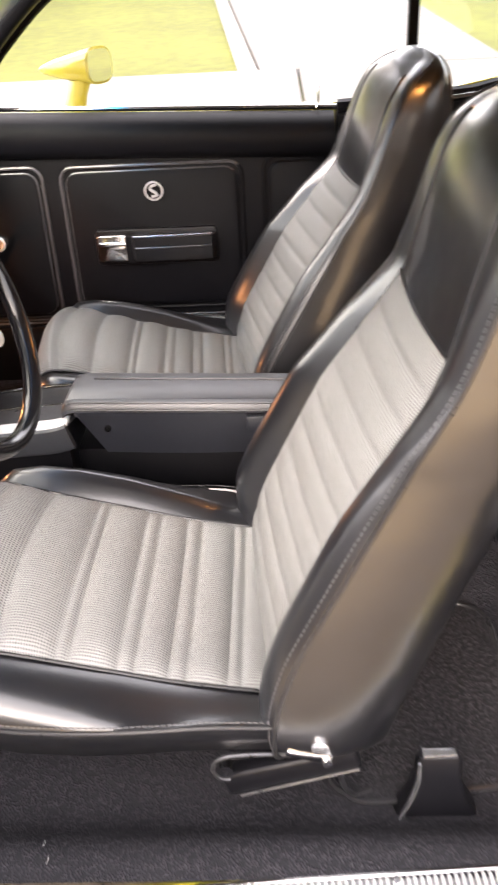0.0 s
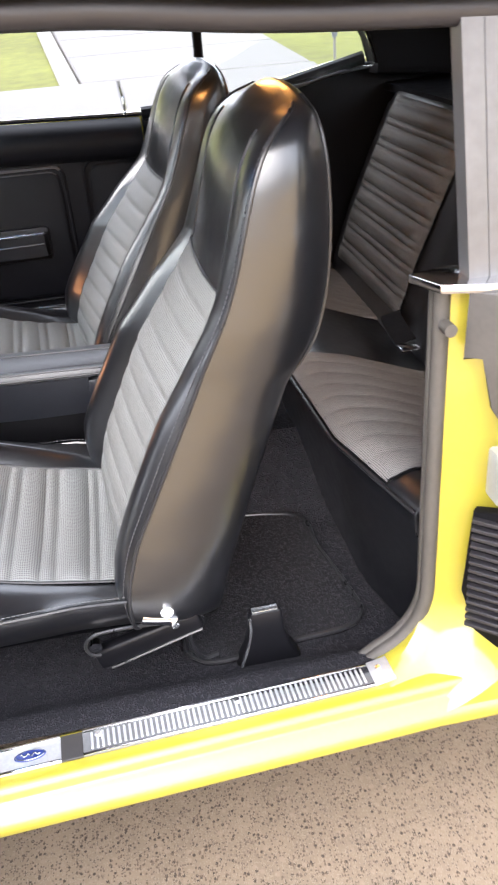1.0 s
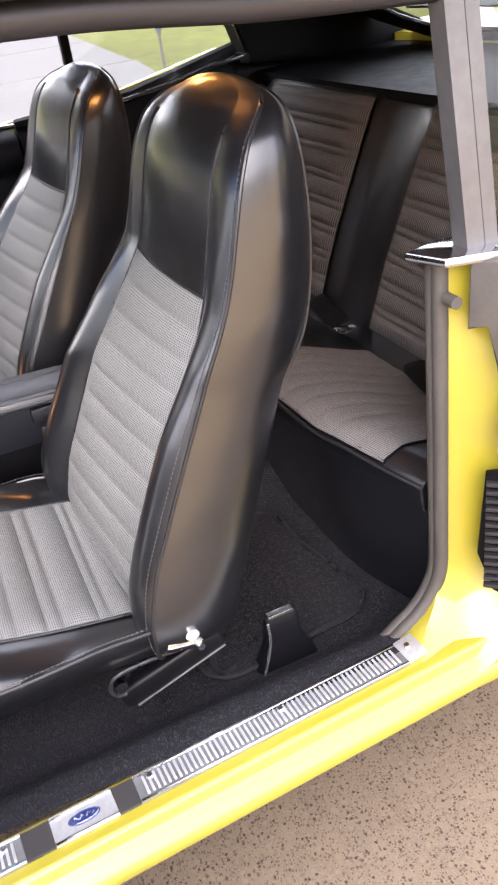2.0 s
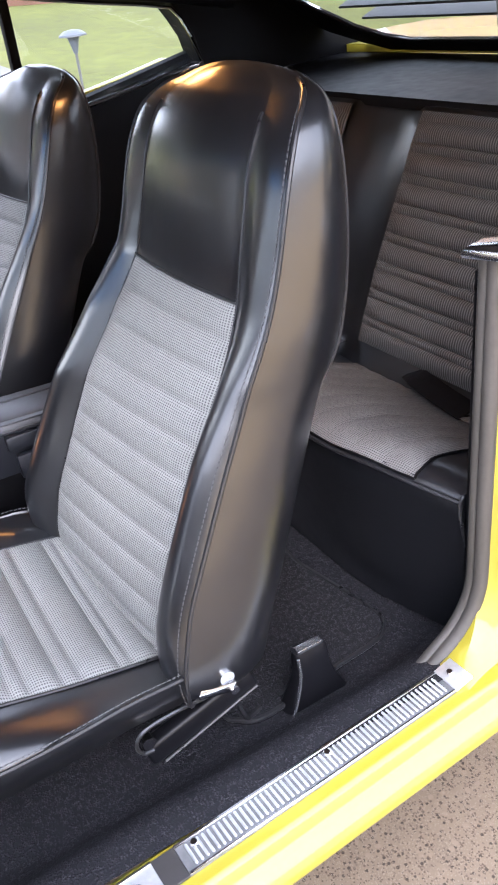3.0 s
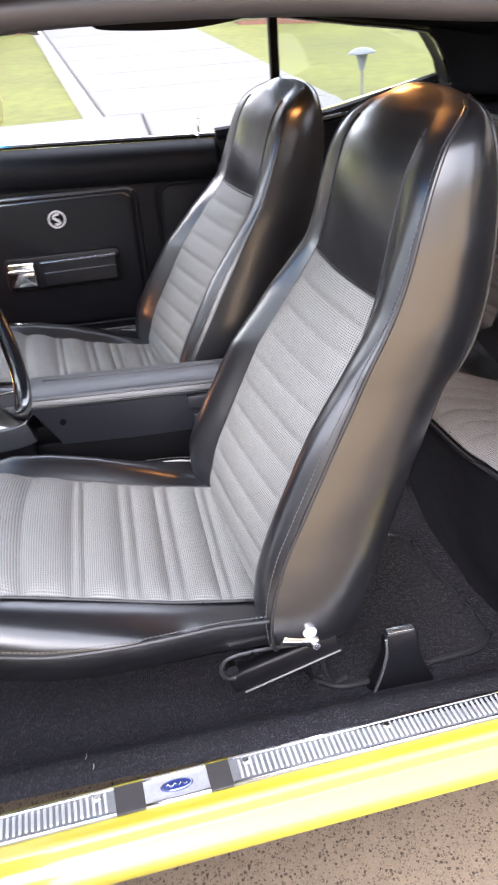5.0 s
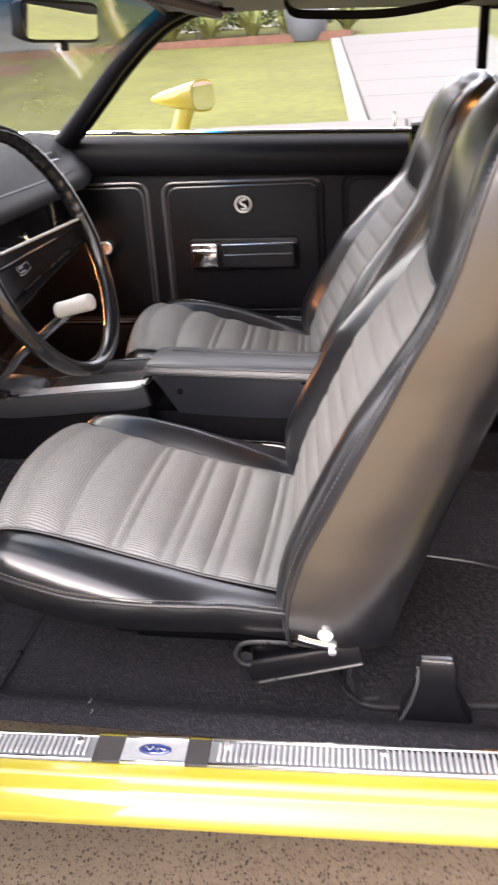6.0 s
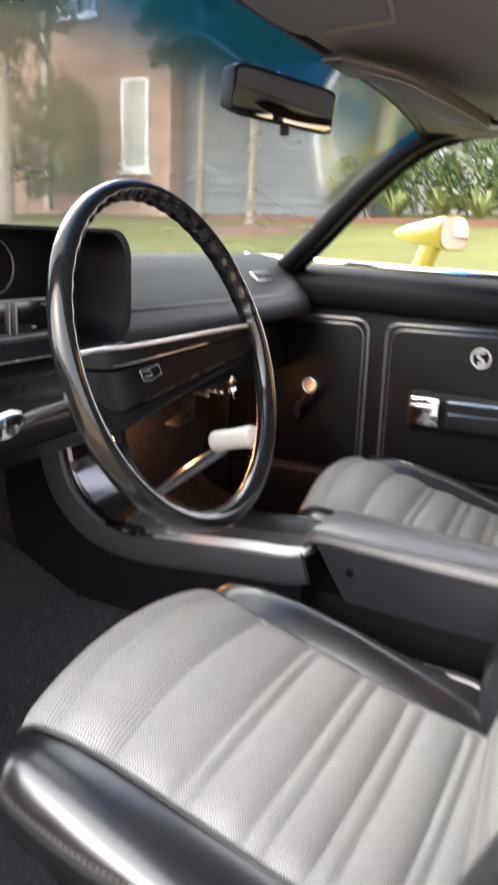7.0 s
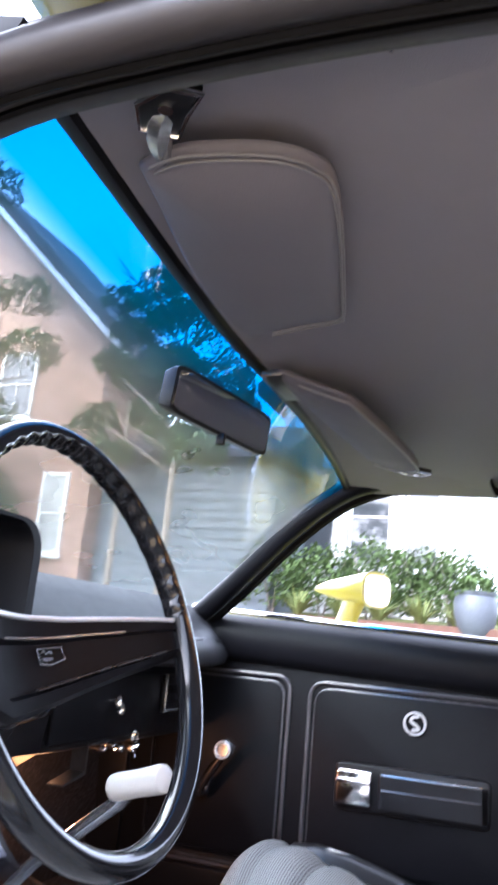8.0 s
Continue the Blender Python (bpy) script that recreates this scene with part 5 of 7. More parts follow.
FRONT_STEPS = [k / 7 for k in range(8)]
STRIP_STEPS = [0.04, 0.12, 0.24, 0.38, 0.52, 0.66, 0.8, 0.9, 0.96, 1.0]
SIDE_STEPS = [0.03, 0.08, 0.2, 0.35, 0.5, 0.62, 0.72, 0.8, 0.87, 0.94, 1.0]
BACK_STEPS = [0.04, 0.1, 0.2, 0.35, 0.55, 0.8]


def bolster(z):
    return lerp([(0.372, 0.006), (0.43, 0.018), (0.5, 0.03), (0.6, 0.034), (0.7, 0.032), (0.78, 0.023), (0.85, 0.013), (0.92, 0.009), (1.03, 0.006), (1.08, 0.001)], z)


def at_height(z):
    for a, b in zip(LEVELS, LEVELS[1:]):
        if a[0] <= z <= b[0]:
            return a.lerp(b, (z - a[0]) / max(1e-6, b[0] - a[0]))
    return LEVELS[0] if z < LEVELS[0][0] else LEVELS[-1]


def strip_point(L, t):
    z, xf, x1, h1, x2, h2, xr, hr = L
    return (x1 + (x2 - x1) * t - bolster(z) * math.sin(math.pi * t ** 1.25) ** 0.85, h1 + (h2 - h1) * t)


def side_point(L, t):
    z, xf, x1, h1, x2, h2, xr, hr = L
    return (x2 + (xr - x2) * t, h2 + (hr - h2) * t ** 3.2 + 0.005 * math.sin(math.pi * t) * min(1, h2 / 0.15))


def half_section(L):
    """Half of one level's outline, from the middle of the face round to the middle of the back."""
    z, xf, x1, h1, x2, h2, xr, hr = L
    pts = [(xf + (x1 - xf) * t * t, h1 * t) for t in FRONT_STEPS]
    pts += [strip_point(L, t) for t in STRIP_STEPS] + [side_point(L, t) for t in SIDE_STEPS]
    swell = 0.016 * min(1.0, hr / 0.12)
    pts += [(xr + swell * (1 - (1 - t) ** 2.6), hr * (1 - t)) for t in BACK_STEPS]
    return pts + [(xr + swell, 0.0)]


def crease(x, y, z):
    """Slight unevenness of the stuffing under the vinyl."""
    return 0.0016 * noise.noise((x * 7, y * 7, z * 6)) + 0.0007 * noise.noise((x * 22, y * 22 + 5, z * 14))


def lean(x, y, z):
    """The worn back is twisted a little: below the headrest its inboard side stands further forward."""
    return x - lerp([(0.4, 0.026), (0.46, 0.03), (0.52, 0.036), (0.7, 0.036), (0.79, 0.02), (0.86, 0.0)], z) * max(0.0, y + 0.15) / 0.3


def face_point(z, y, out=0.0):
    """A point of the backrest's face inside the inner seams, lifted by out along the face's normal."""
    L, M = at_height(z), at_height(z + 0.01)
    k = min(1.0, abs(y) / L[3])
    t = Vector((M[1] - L[1], M[0] - L[0])).normalized()
    return (lean(L[1] + (L[2] - L[1]) * k * k, y, z) - t[1] * out, y, z + t[0] * out)


# the cushion, station by station: x, height of the insert's edge, crest of the bolster, half-width, crown of the insert, height of the side seam
CUSH = [(-0.5, 0.47, 0.468, 0.172, 0.004, 0.452), (-0.492, 0.494, 0.494, 0.2, 0.014, 0.462), (-0.478, 0.512, 0.517, 0.222, 0.024, 0.474), (-0.455, 0.522, 0.537, 0.238, 0.03, 0.484), (-0.41, 0.513, 0.549, 0.246, 0.027, 0.476),
        (-0.35, 0.496, 0.546, 0.25, 0.014, 0.464), (-0.27, 0.474, 0.526, 0.25, 0.002, 0.456), (-0.18, 0.45, 0.492, 0.247, -0.007, 0.456), (-0.12, 0.438, 0.464, 0.243, -0.009, 0.455), (-0.06, 0.427, 0.438, 0.236, -0.008, 0.445), (0.03, 0.41, 0.416, 0.226, -0.004, 0.432)]
ROLLS = (-0.53, -0.44, -0.378, -0.31, -0.297, -0.237, -0.218, -0.177, -0.155, -0.104, -0.088, -0.05, -0.038, 0.04)


def roll_height(x):
    """Padded rolls of the cushion: broad and narrow ones in turn, stitched down between."""
    for a, b in zip(ROLLS, ROLLS[1:]):
        if a <= x <= b:
            w = (x - a) / (b - a)
            return min(0.0125, 0.004 + 0.14 * (b - a)) * (1 - abs(2 * w - 1) ** 2.6)
    return 0.0


def cushion_edge(x):
    """Half-width of the knitted insert."""
    return min(0.168 + 0.012 * smooth((-0.38 - x) / 0.1), 0.82 * lerp(CUSH, x)[2])


def cushion_top(x, y):
    edge, crest, w, crown, seam = lerp(CUSH, x)
    k = min(1.0, abs(y) / cushion_edge(x))
    return edge + crown * (1 - k * k)


def cushion_bow(x, y):
    """The front edge bows forward in the middle."""
    return x - 0.018 * (1 - min(1.0, abs(y) / 0.2) ** 2) * smooth((-0.33 - x) / 0.14)


def front_seat(label):
    seat = thing("front_seat", label, "bucket seat", "front bucket seats")
    # backrest shell
    bm = bmesh.new()
    rings = []
    for L in LEVELS:
        half = half_section(L)
        ring = [(x, y) for x, y in half] + [(x, -y) for x, y in reversed(half[1:-1])]
        z = L[0]
        sag = 0.01 * smooth((0.42 - z) / 0.05)
        rings.append([(lean(x, y, z) + crease(x, y, z), y + crease(y, z, x) * (1 if y > 0 else -1), z - sag * (x - 0.03) / 0.06 + 0.7 * crease(z, x, y)) for x, y in ring])
    loft(bm, rings)
    back = part("backrest", bm, VINYL, seat, "glossy black vinyl high-back shell", sharp=75)
    # pleated insert of the back
    z0, z1 = 0.402, 0.852

    def f(u, v):
        z = z0 + (z1 - z0) * v
        h = at_height(z)[3]
        y = (2 * u - 1) * (h - 0.001)
        edge = min(1, 9 * min(u, 1 - u), 16 * min(v, 1 - v))
        p = face_point(z, y, 0.0015 + (0.0052 * (1 - abs(2 * ((v * 11) % 1) - 1) ** 3) + 0.0015) * edge ** 0.5)
        return (*p, y, v * 0.475)
    bm = bmesh.new()
    sheet(bm, f, 26, 140)
    part("back_insert", bm, KNIT, back, "pale grey knitted vinyl with horizontal pleats", sharp=80)
    # inner seam round the face, the welted outer seam with its two rows of stitches, and the welt of the rear panel
    for sgn in (-1, 1):
        pts = [(lean(L[2], sgn * L[3], L[0]) - 0.0012, sgn * L[3], L[0] + 0.0006) for L in LEVELS if 0.4 < L[0] < 1.048]
        part("face_piping", tube(bmesh.new(), pts, 0.0022, 6, up=(0, 1, 0)), PIPING, back)
        pts = [(lean(L[4], sgn * L[5], L[0]) - 0.0008, sgn * (L[5] + 0.0008), L[0]) for L in LEVELS[2:] if L[0] < 1.076]
        part("side_seam", tube(bmesh.new(), pts, 0.003, 8, up=(0, 1, 0)), PIPING, back)
        for t, where in ((0.92, strip_point),):
            pts = []
            for L in LEVELS[3:]:
                if L[0] < 1.07:
                    x, h = where(L, t)
                    pts.append((lean(x, sgn * h, L[0]) - 0.0008, sgn * (h + 0.0008), L[0]))
            part("stitching", stitches(bmesh.new(), pts, 0.0009), THREAD, back)
        pts = [(lean(L[6], sgn * L[7], L[0]) + 0.001, sgn * (L[7] + 0.0005), L[0]) for L in LEVELS if 0.74 < L[0] < 1.08]
        part("rear_welt", tube(bmesh.new(), pts, [0.0026 * min(1, 0.1 + k / 8) for k in range(len(pts))], 6, up=(0, 1, 0)), PIPING, back)
    part("insert_piping", tube(bmesh.new(), [face_point(0.853, y, 0.002) for y in np.linspace(-0.143, 0.143, 16)], 0.0022, 6), PIPING, back)
    # cushion
    bm = bmesh.new()
    rings = []
    for x in [-0.5, -0.497, -0.492, -0.486, -0.478, -0.468, -0.455, -0.435, -0.41, -0.38, -0.35, -0.31, -0.27, -0.23, -0.18, -0.15, -0.12, -0.09, -0.06, -0.02, 0.03]:
        edge, crest, w, crown, seam = lerp(CUSH, x)
        e = cushion_edge(x)
        low = seam - 0.066 * smooth((x + 0.505) / 0.05)
        sides = []
        for worn in (0.62, 0.12):
            top = edge + worn * (crest - edge)
            half = [(0.0, low - 0.002), (0.6 * w, low - 0.002), (0.86 * w, low), (0.94 * w, low + 0.01), (0.985 * w, seam - 0.022), (1.0 * w, seam - 0.004), (1.0 * w, seam + 0.003)]
            for t in (0.15, 0.3, 0.45, 0.6, 0.75, 0.9):
                a = t * math.pi / 2
                half.append((w + (e + 0.4 * (w - e) - w) * (1 - math.cos(a)), seam + (top - seam) * math.sin(a)))
            half += [(e + 0.4 * (w - e), top), (e + 0.2 * (w - e), edge + 0.75 * (top - edge)), (e + 0.04 * (w - e), edge + 0.2 * (top - edge))]
            sides.append(half + [(k * e, cushion_top(x, k * e)) for k in (0.98, 0.8, 0.6, 0.4, 0.2)])
        ring = [(x, y, z) for y, z in sides[0]] + [(x, 0, cushion_top(x, 0))] + [(x, -y, z) for y, z in reversed(sides[1][1:])]
        rings.append([(cushion_bow(px, py) + crease(px, py, pz), py + crease(py, pz, px), pz + 0.9 * crease(pz, px, py)) for px, py, pz in ring])
    loft(bm, rings)
    cush = part("cushion", bm, VINYL, seat, "black vinyl cushion bolsters", sharp=60)

    def g(u, v):
        x = -0.497 + 0.487 * v ** 1.0
        e = cushion_edge(x) + 0.002
        y = (2 * u - 1) * e
        edge = min(1, 12 * min(u, 1 - u), 14 * min(v, 1 - v))
        z = cushion_top(x, y) + 0.0025 + roll_height(x) * edge ** 0.5
        return (cushion_bow(x, y), y, z, y, 0.49 * v)
    bm = bmesh.new()
    sheet(bm, g, 30, 160)
    part("cushion_insert", bm, KNIT, cush, "pale grey knitted vinyl with cross pleats", sharp=80)
    for sgn in (-1, 1):
        xs = [-0.492, -0.478, -0.455, -0.41, -0.35, -0.3, -0.24, -0.18, -0.12, -0.06, 0.0]
        for dz in (0.0, 0.008):
            line = spline([(cushion_bow(x, lerp(CUSH, x)[2]), sgn * (lerp(CUSH, x)[2] + 0.0012), lerp(CUSH, x)[4] + dz) for x in xs], 44)
            if dz:
                part("cushion_stitching", stitches(bmesh.new(), line, 0.0009), THREAD, cush)
            else:
                part("cushion_seam", tube(bmesh.new(), line, 0.003, 6), PIPING, cush)
        part("insert_edge", tube(bmesh.new(), spline([(cushion_bow(x, cushion_edge(x)), sgn * (cushion_edge(x) + 0.0015), cushion_top(x, 1) + 0.003) for x in xs], 44), 0.0022, 6), PIPING, cush)
    # pedestal and runners
    bm = bmesh.new()
    box(bm, -0.36, 0.0, -0.09, 0.16, 0.27, 0.385, 0.01)
    part("seat_base", bm, BLACK, seat)
    for y in (-0.17, 0.17):
        part("runner", box(bmesh.new(), -0.33, 0.02, y * 0.3 - 0.012, y * 0.3 + 0.012, 0.244, 0.272, 0.004), BLACK, seat)
    # outboard hinge arm, its strap and the release lever
    bm = bmesh.new()
    slope = Matrix.Translation((-0.03, -0.214, 0.35)) @ Matrix.Rotation(radians(-16), 4, "Y")
    box(bm, -0.085, 0.085, -0.012, 0.012, -0.019, 0.017, 0.006, slope, 3)
    arm = part("hinge_arm", bm, PLASTIC, seat)
    part("hinge_edge", tube(bmesh.new(), [slope @ Vector((u, -0.0135, -0.0185 + 0.004 * (u + 0.08) / 0.16)) for u in (-0.07, -0.02, 0.04, 0.082)], 0.0022, 6), SWEEP, arm)
    bm = bmesh.new()
    strap = spline([(0.02, -0.226, 0.38), (-0.05, -0.227, 0.386), (-0.095, -0.227, 0.385), (-0.116, -0.227, 0.378), (-0.124, -0.227, 0.362), (-0.118, -0.227, 0.346), (-0.104, -0.227, 0.342)], 30)
    tube(bm, strap, 0.0028, 6, up=(0, 1, 0))
    part("hinge_strap", bm, SWEEP, arm)
    part("pivot", disc(bmesh.new(), (-0.108, -0.226, 0.362), 0.009, 0.012, TO_Y), CHROME, arm)
    bm = bmesh.new()
    box(bm, -0.036, 0.018, -0.241, -0.231, 0.388, 0.404, 0.003)
    bmesh.ops.transform(bm, matrix=Matrix.Translation((0, 0, 0.396)) @ Matrix.Rotation(radians(17), 4, "Y") @ Matrix.Translation((0, 0, -0.396)), verts=bm.verts)
    lever = part("release_lever", bm, CHROME, seat, "chrome seat-back release lever")
    part("knob", disc(bmesh.new(), (0.004, -0.236, 0.419), 0.013, 0.022, TO_Y, 18, 0.010), CHROME, lever)
    part("screw", disc(bmesh.new(), (0.013, -0.243, 0.39), 0.006, 0.006, TO_Y, 14), CHROME, lever)
    part("cable", tube(bmesh.new(), spline([(0.03, -0.2, 0.35), (0.035, -0.2, 0.3), (0.05, -0.19, 0.262), (0.075, -0.18, 0.256)], 12), 0.004, 6), PIPING, seat)
    return seat


def puff(s, rows, amp):
    """Padded rolls: each row is one broad and one narrow roll between stitched lines."""
    f = (s * rows) % 1.0
    w = f / 0.7 if f < 0.7 else (f - 0.7) / 0.3
    top = 1.0 if f < 0.7 else 0.72
    return amp * top * max(0.0, 1 - abs(2 * w - 1) ** 3)


driver = settle(front_seat("black vinyl high-back bucket seat with pleated pale grey knit inserts"), (-0.2, 0, 0.244), (-0.2, 0.45, 0.244))
passenger = copy_thing(driver, pose(-0.24, 1.245, 0.244, 0, 0, 4))
for c in passenger.children:  # the passenger's back leans a little further
    if c.name.startswith("backrest"):
        c.matrix_basis = Matrix.Translation((0.16, 0, 0.146)) @ Matrix.Rotation(radians(4), 4, "Y") @ Matrix.Translation((-0.16, 0, -0.146))


def rear_seat():
    seat = thing("rear_bench", "black vinyl rear bench with two pleated grey knit places", "rear seat")

    def corner(y):
        """How far the front edge falls back and drops towards the bench's ends."""
        t = min(1.2, max(0.0, (0.4 - min(y, 2 * MID - y)) / 0.2))
        return 0.05 * t ** 1.2, 0.02 * max(0.0, t - 0.3)

    def fade(x):
        return min(1.0, max(0.0, (0.6 - x) / 0.22))
    prof = [(0.365, 0.25), (0.35, 0.4), (0.325, 0.52), (0.322, 0.548), (0.329, 0.557), (0.37, 0.563), (0.45, 0.545), (0.6, 0.487), (0.68, 0.46), (0.68, 0.25)]
    rings = []
    for k in range(29):
        y = 0.185 + 1.325 * k / 28
        back, drop = corner(y)
        hump = 0.012 * math.exp(-((y - MID) / 0.1) ** 2)
        curve = 0.03 * (1 - abs(y - MID) / 0.7)
        rings.append([(x - curve * (1 if z > 0.3 else 0.3) + back * fade(x), y, z + (hump - drop * fade(x) if z > 0.5 else 0)) for x, z in prof])
    bm = bmesh.new()
    loft(bm, rings)
    cush = part("cushion", bm, VINYL, seat, "black vinyl bench cushion", sharp=50)
    tops = [(0.322, 0.549), (0.33, 0.557), (0.37, 0.563), (0.45, 0.545), (0.6, 0.487), (0.66, 0.468)]
    for y0, y1 in ((0.268, 0.72), (1.03, 1.422)):
        def f(u, v, y0=y0, y1=y1):
            wide = 0.014 * (1 - math.sin(math.pi * min(1.0, v / 0.6)))  # the pad's end bows in behind the front corner
            a, b = (y0 - wide, y1) if y0 < MID else (y0, y1 + wide)
            y = a + (b - a) * u
            s = xx = 0.325 + 0.31 * v
            back, drop = corner(y)
            z = lerp(tops, xx) - drop * fade(xx)
            edge = min(1, 10 * min(u, 1 - u), 14 * min(v, 1 - v))
            curve = 0.03 * (1 - abs(y - MID) / 0.7)
            return (xx - curve + back * fade(xx), y, z + 0.002 + 0.006 * edge ** 0.5 * (0.4 + 0.6 * abs(math.sin(math.pi * u * 9)) ** 0.5) + 0.012 * math.exp(-((y - MID) / 0.1) ** 2), y, s)
        bm = bmesh.new()
        sheet(bm, f, 72, 24)
        part("cushion_insert", bm, KNIT_REAR_SHADED, cush, "grey knitted vinyl seat pad", sharp=80)
        end = 0 if y0 < MID else 1
        part("corner_piping", tube(bmesh.new(), [Vector(f(end, (k / 30) ** 2)[:3]) for k in range(31)], 0.0022, 6), BLACK, cush)
        part("front_piping", tube(bmesh.new(), [Vector(f(k / 40, 0)[:3]) - Vector((0, 0, 0.001)) for k in range(41)], 0.002, 6), BLACK, cush)
    part("cushion_piping", tube(bmesh.new(), [(r[3][0] - 0.001, r[3][1], r[3][2]) for r in rings], 0.0035, 6), PIPING, cush)
    part("side_piping", tube(bmesh.new(), [Vector(rings[0][k]) - Vector((0.002, 0.001, 0)) for k in range(5)], 0.0028, 6, up=(0, 1, 0)), PIPING, cush)
    # backrest
    prof = [(0.6, 0.47), (0.615, 0.53), (0.66, 0.66), (0.72, 0.8), (0.765, 0.9), (0.785, 0.935), (0.81, 0.948), (0.86, 0.945), (0.86, 0.45)]
    rings = []
    for k in range(57):
        y = 0.155 + 1.375 * k / 56
        e = min(1, (y - 0.155) / 0.12, (1.53 - y) / 0.12)
        groove = 0.02 * math.exp(-((y - 0.82) / 0.085) ** 4)
        rings.append([(x + (groove + 0.03 * (1 - e) ** 2 if x < 0.8 else 0), y, z - (0.03 * (1 - e) ** 2 if z > 0.9 else 0)) for x, z in prof])
    bm = bmesh.new()
    loft(bm, rings)
    back = part("backrest", bm, VINYL, seat, "black vinyl rear backrest", sharp=50)
    face = [(0.53, 0.615), (0.66, 0.66), (0.8, 0.72), (0.9, 0.765), (0.932, 0.783)]
    for y0, y1 in ((0.265, 0.718), (0.925, 1.415)):
        def f(u, v, y0=y0, y1=y1):
            z = 0.53 + 0.4 * v
            y = y0 + (y1 - y0) * u
            edge = min(1, 10 * min(u, 1 - u), 14 * min(v, 1 - v))
            out = 0.004 + (0.006 + puff(v, 8, 0.009)) * edge ** 0.5
            x = lerp(face, z)
            return (x - out * 0.92, y, z + out * 0.38, y, 0.35 + v * 0.2)
        bm = bmesh.new()
        sheet(bm, f, 20, 128)
        part("back_insert", bm, KNIT_BACK_SHADED, back, "grey knitted vinyl with horizontal pleats", sharp=80)
    return seat


settle(rear_seat(), (0.6, MID, 0.25))


def seat_belts():
    boot = thing("seat_belt_boot", "black plastic seat-belt boot standing on the sill carpet", "seat-belt boot")
    rings = []
    for z, x0, x1, y0, y1 in ((0.238, 0.1, 0.21, 0.228, 0.27), (0.255, 0.105, 0.205, 0.23, 0.266), (0.285, 0.118, 0.19, 0.233, 0.262), (0.315, 0.126, 0.182, 0.236, 0.26), (0.342, 0.126, 0.182, 0.24, 0.26), (0.348, 0.128, 0.18, 0.242, 0.258)):
        rings.append([(x, y, z) for x, y in rounded(x0, x1, y0, y1, 0.007, 4)])
    bm = bmesh.new()
    loft(bm, rings)
    part("shell", bm, PLASTIC, boot)
    part("edge", tube(bmesh.new(), spline([(0.128, 0.237, 0.346), (0.127, 0.233, 0.318), (0.119, 0.23, 0.287), (0.106, 0.226, 0.256), (0.101, 0.225, 0.24)], 14), 0.0026, 6), SILVER, boot, "bright silver edge")
    part("slot", box(bmesh.new(), 0.133, 0.175, 0.244, 0.256, 0.346, 0.352, 0.001), SILVER, boot)
    lap = thing("rear_lap_belt", "black rear lap-belt webbing with a bright tongue lying on the bench", "seat belt")
    for y, z0 in ((0.47, 0.505), (0.86, 0.52)):
        bm = bmesh.new()
        pts = spline([(0.62, y + 0.1, z0 - 0.005), (0.585, y + 0.04, z0 + 0.015), (0.575, y - 0.03, z0 + 0.012), (0.57, y - 0.1, z0 + 0.008)], 16)
        loft(bm, [[p + Vector((-0.022, 0, 0.004)), p + Vector((0.022, 0, 0.014)), p + Vector((0.022, 0, 0.017)), p + Vector((-0.022, 0, 0.007))] for p in pts])
        web = part("webbing", bm, BLACK, lap)
        part("tongue", box(bmesh.new(), 0.55, 0.59, y - 0.135, y - 0.1, z0 + 0.012, z0 + 0.016, 0.001), CHROME, web)
    strap = thing("shoulder_belt", "black stowed shoulder belt sagging under the far roof rail", "seat belt")
    bm = bmesh.new()
    pts = spline([(-0.165, 1.43, 1.232), (-0.15, 1.43, 1.208), (-0.1, 1.42, 1.198), (0.05, 1.41, 1.19), (0.16, 1.42, 1.198), (0.26, 1.45, 1.215), (0.3, 1.48, 1.222)], 40)
    loft(bm, [[p + Vector((0, -0.02, -0.012)), p + Vector((0, 0.02, -0.008)), p + Vector((0, 0.02, 0.008)), p + Vector((0, -0.02, 0.006))] for p in pts])
    part("webbing", bm, BLACK, strap)


seat_belts()

# ---------------------------------------------------------------- console, dash, wheel


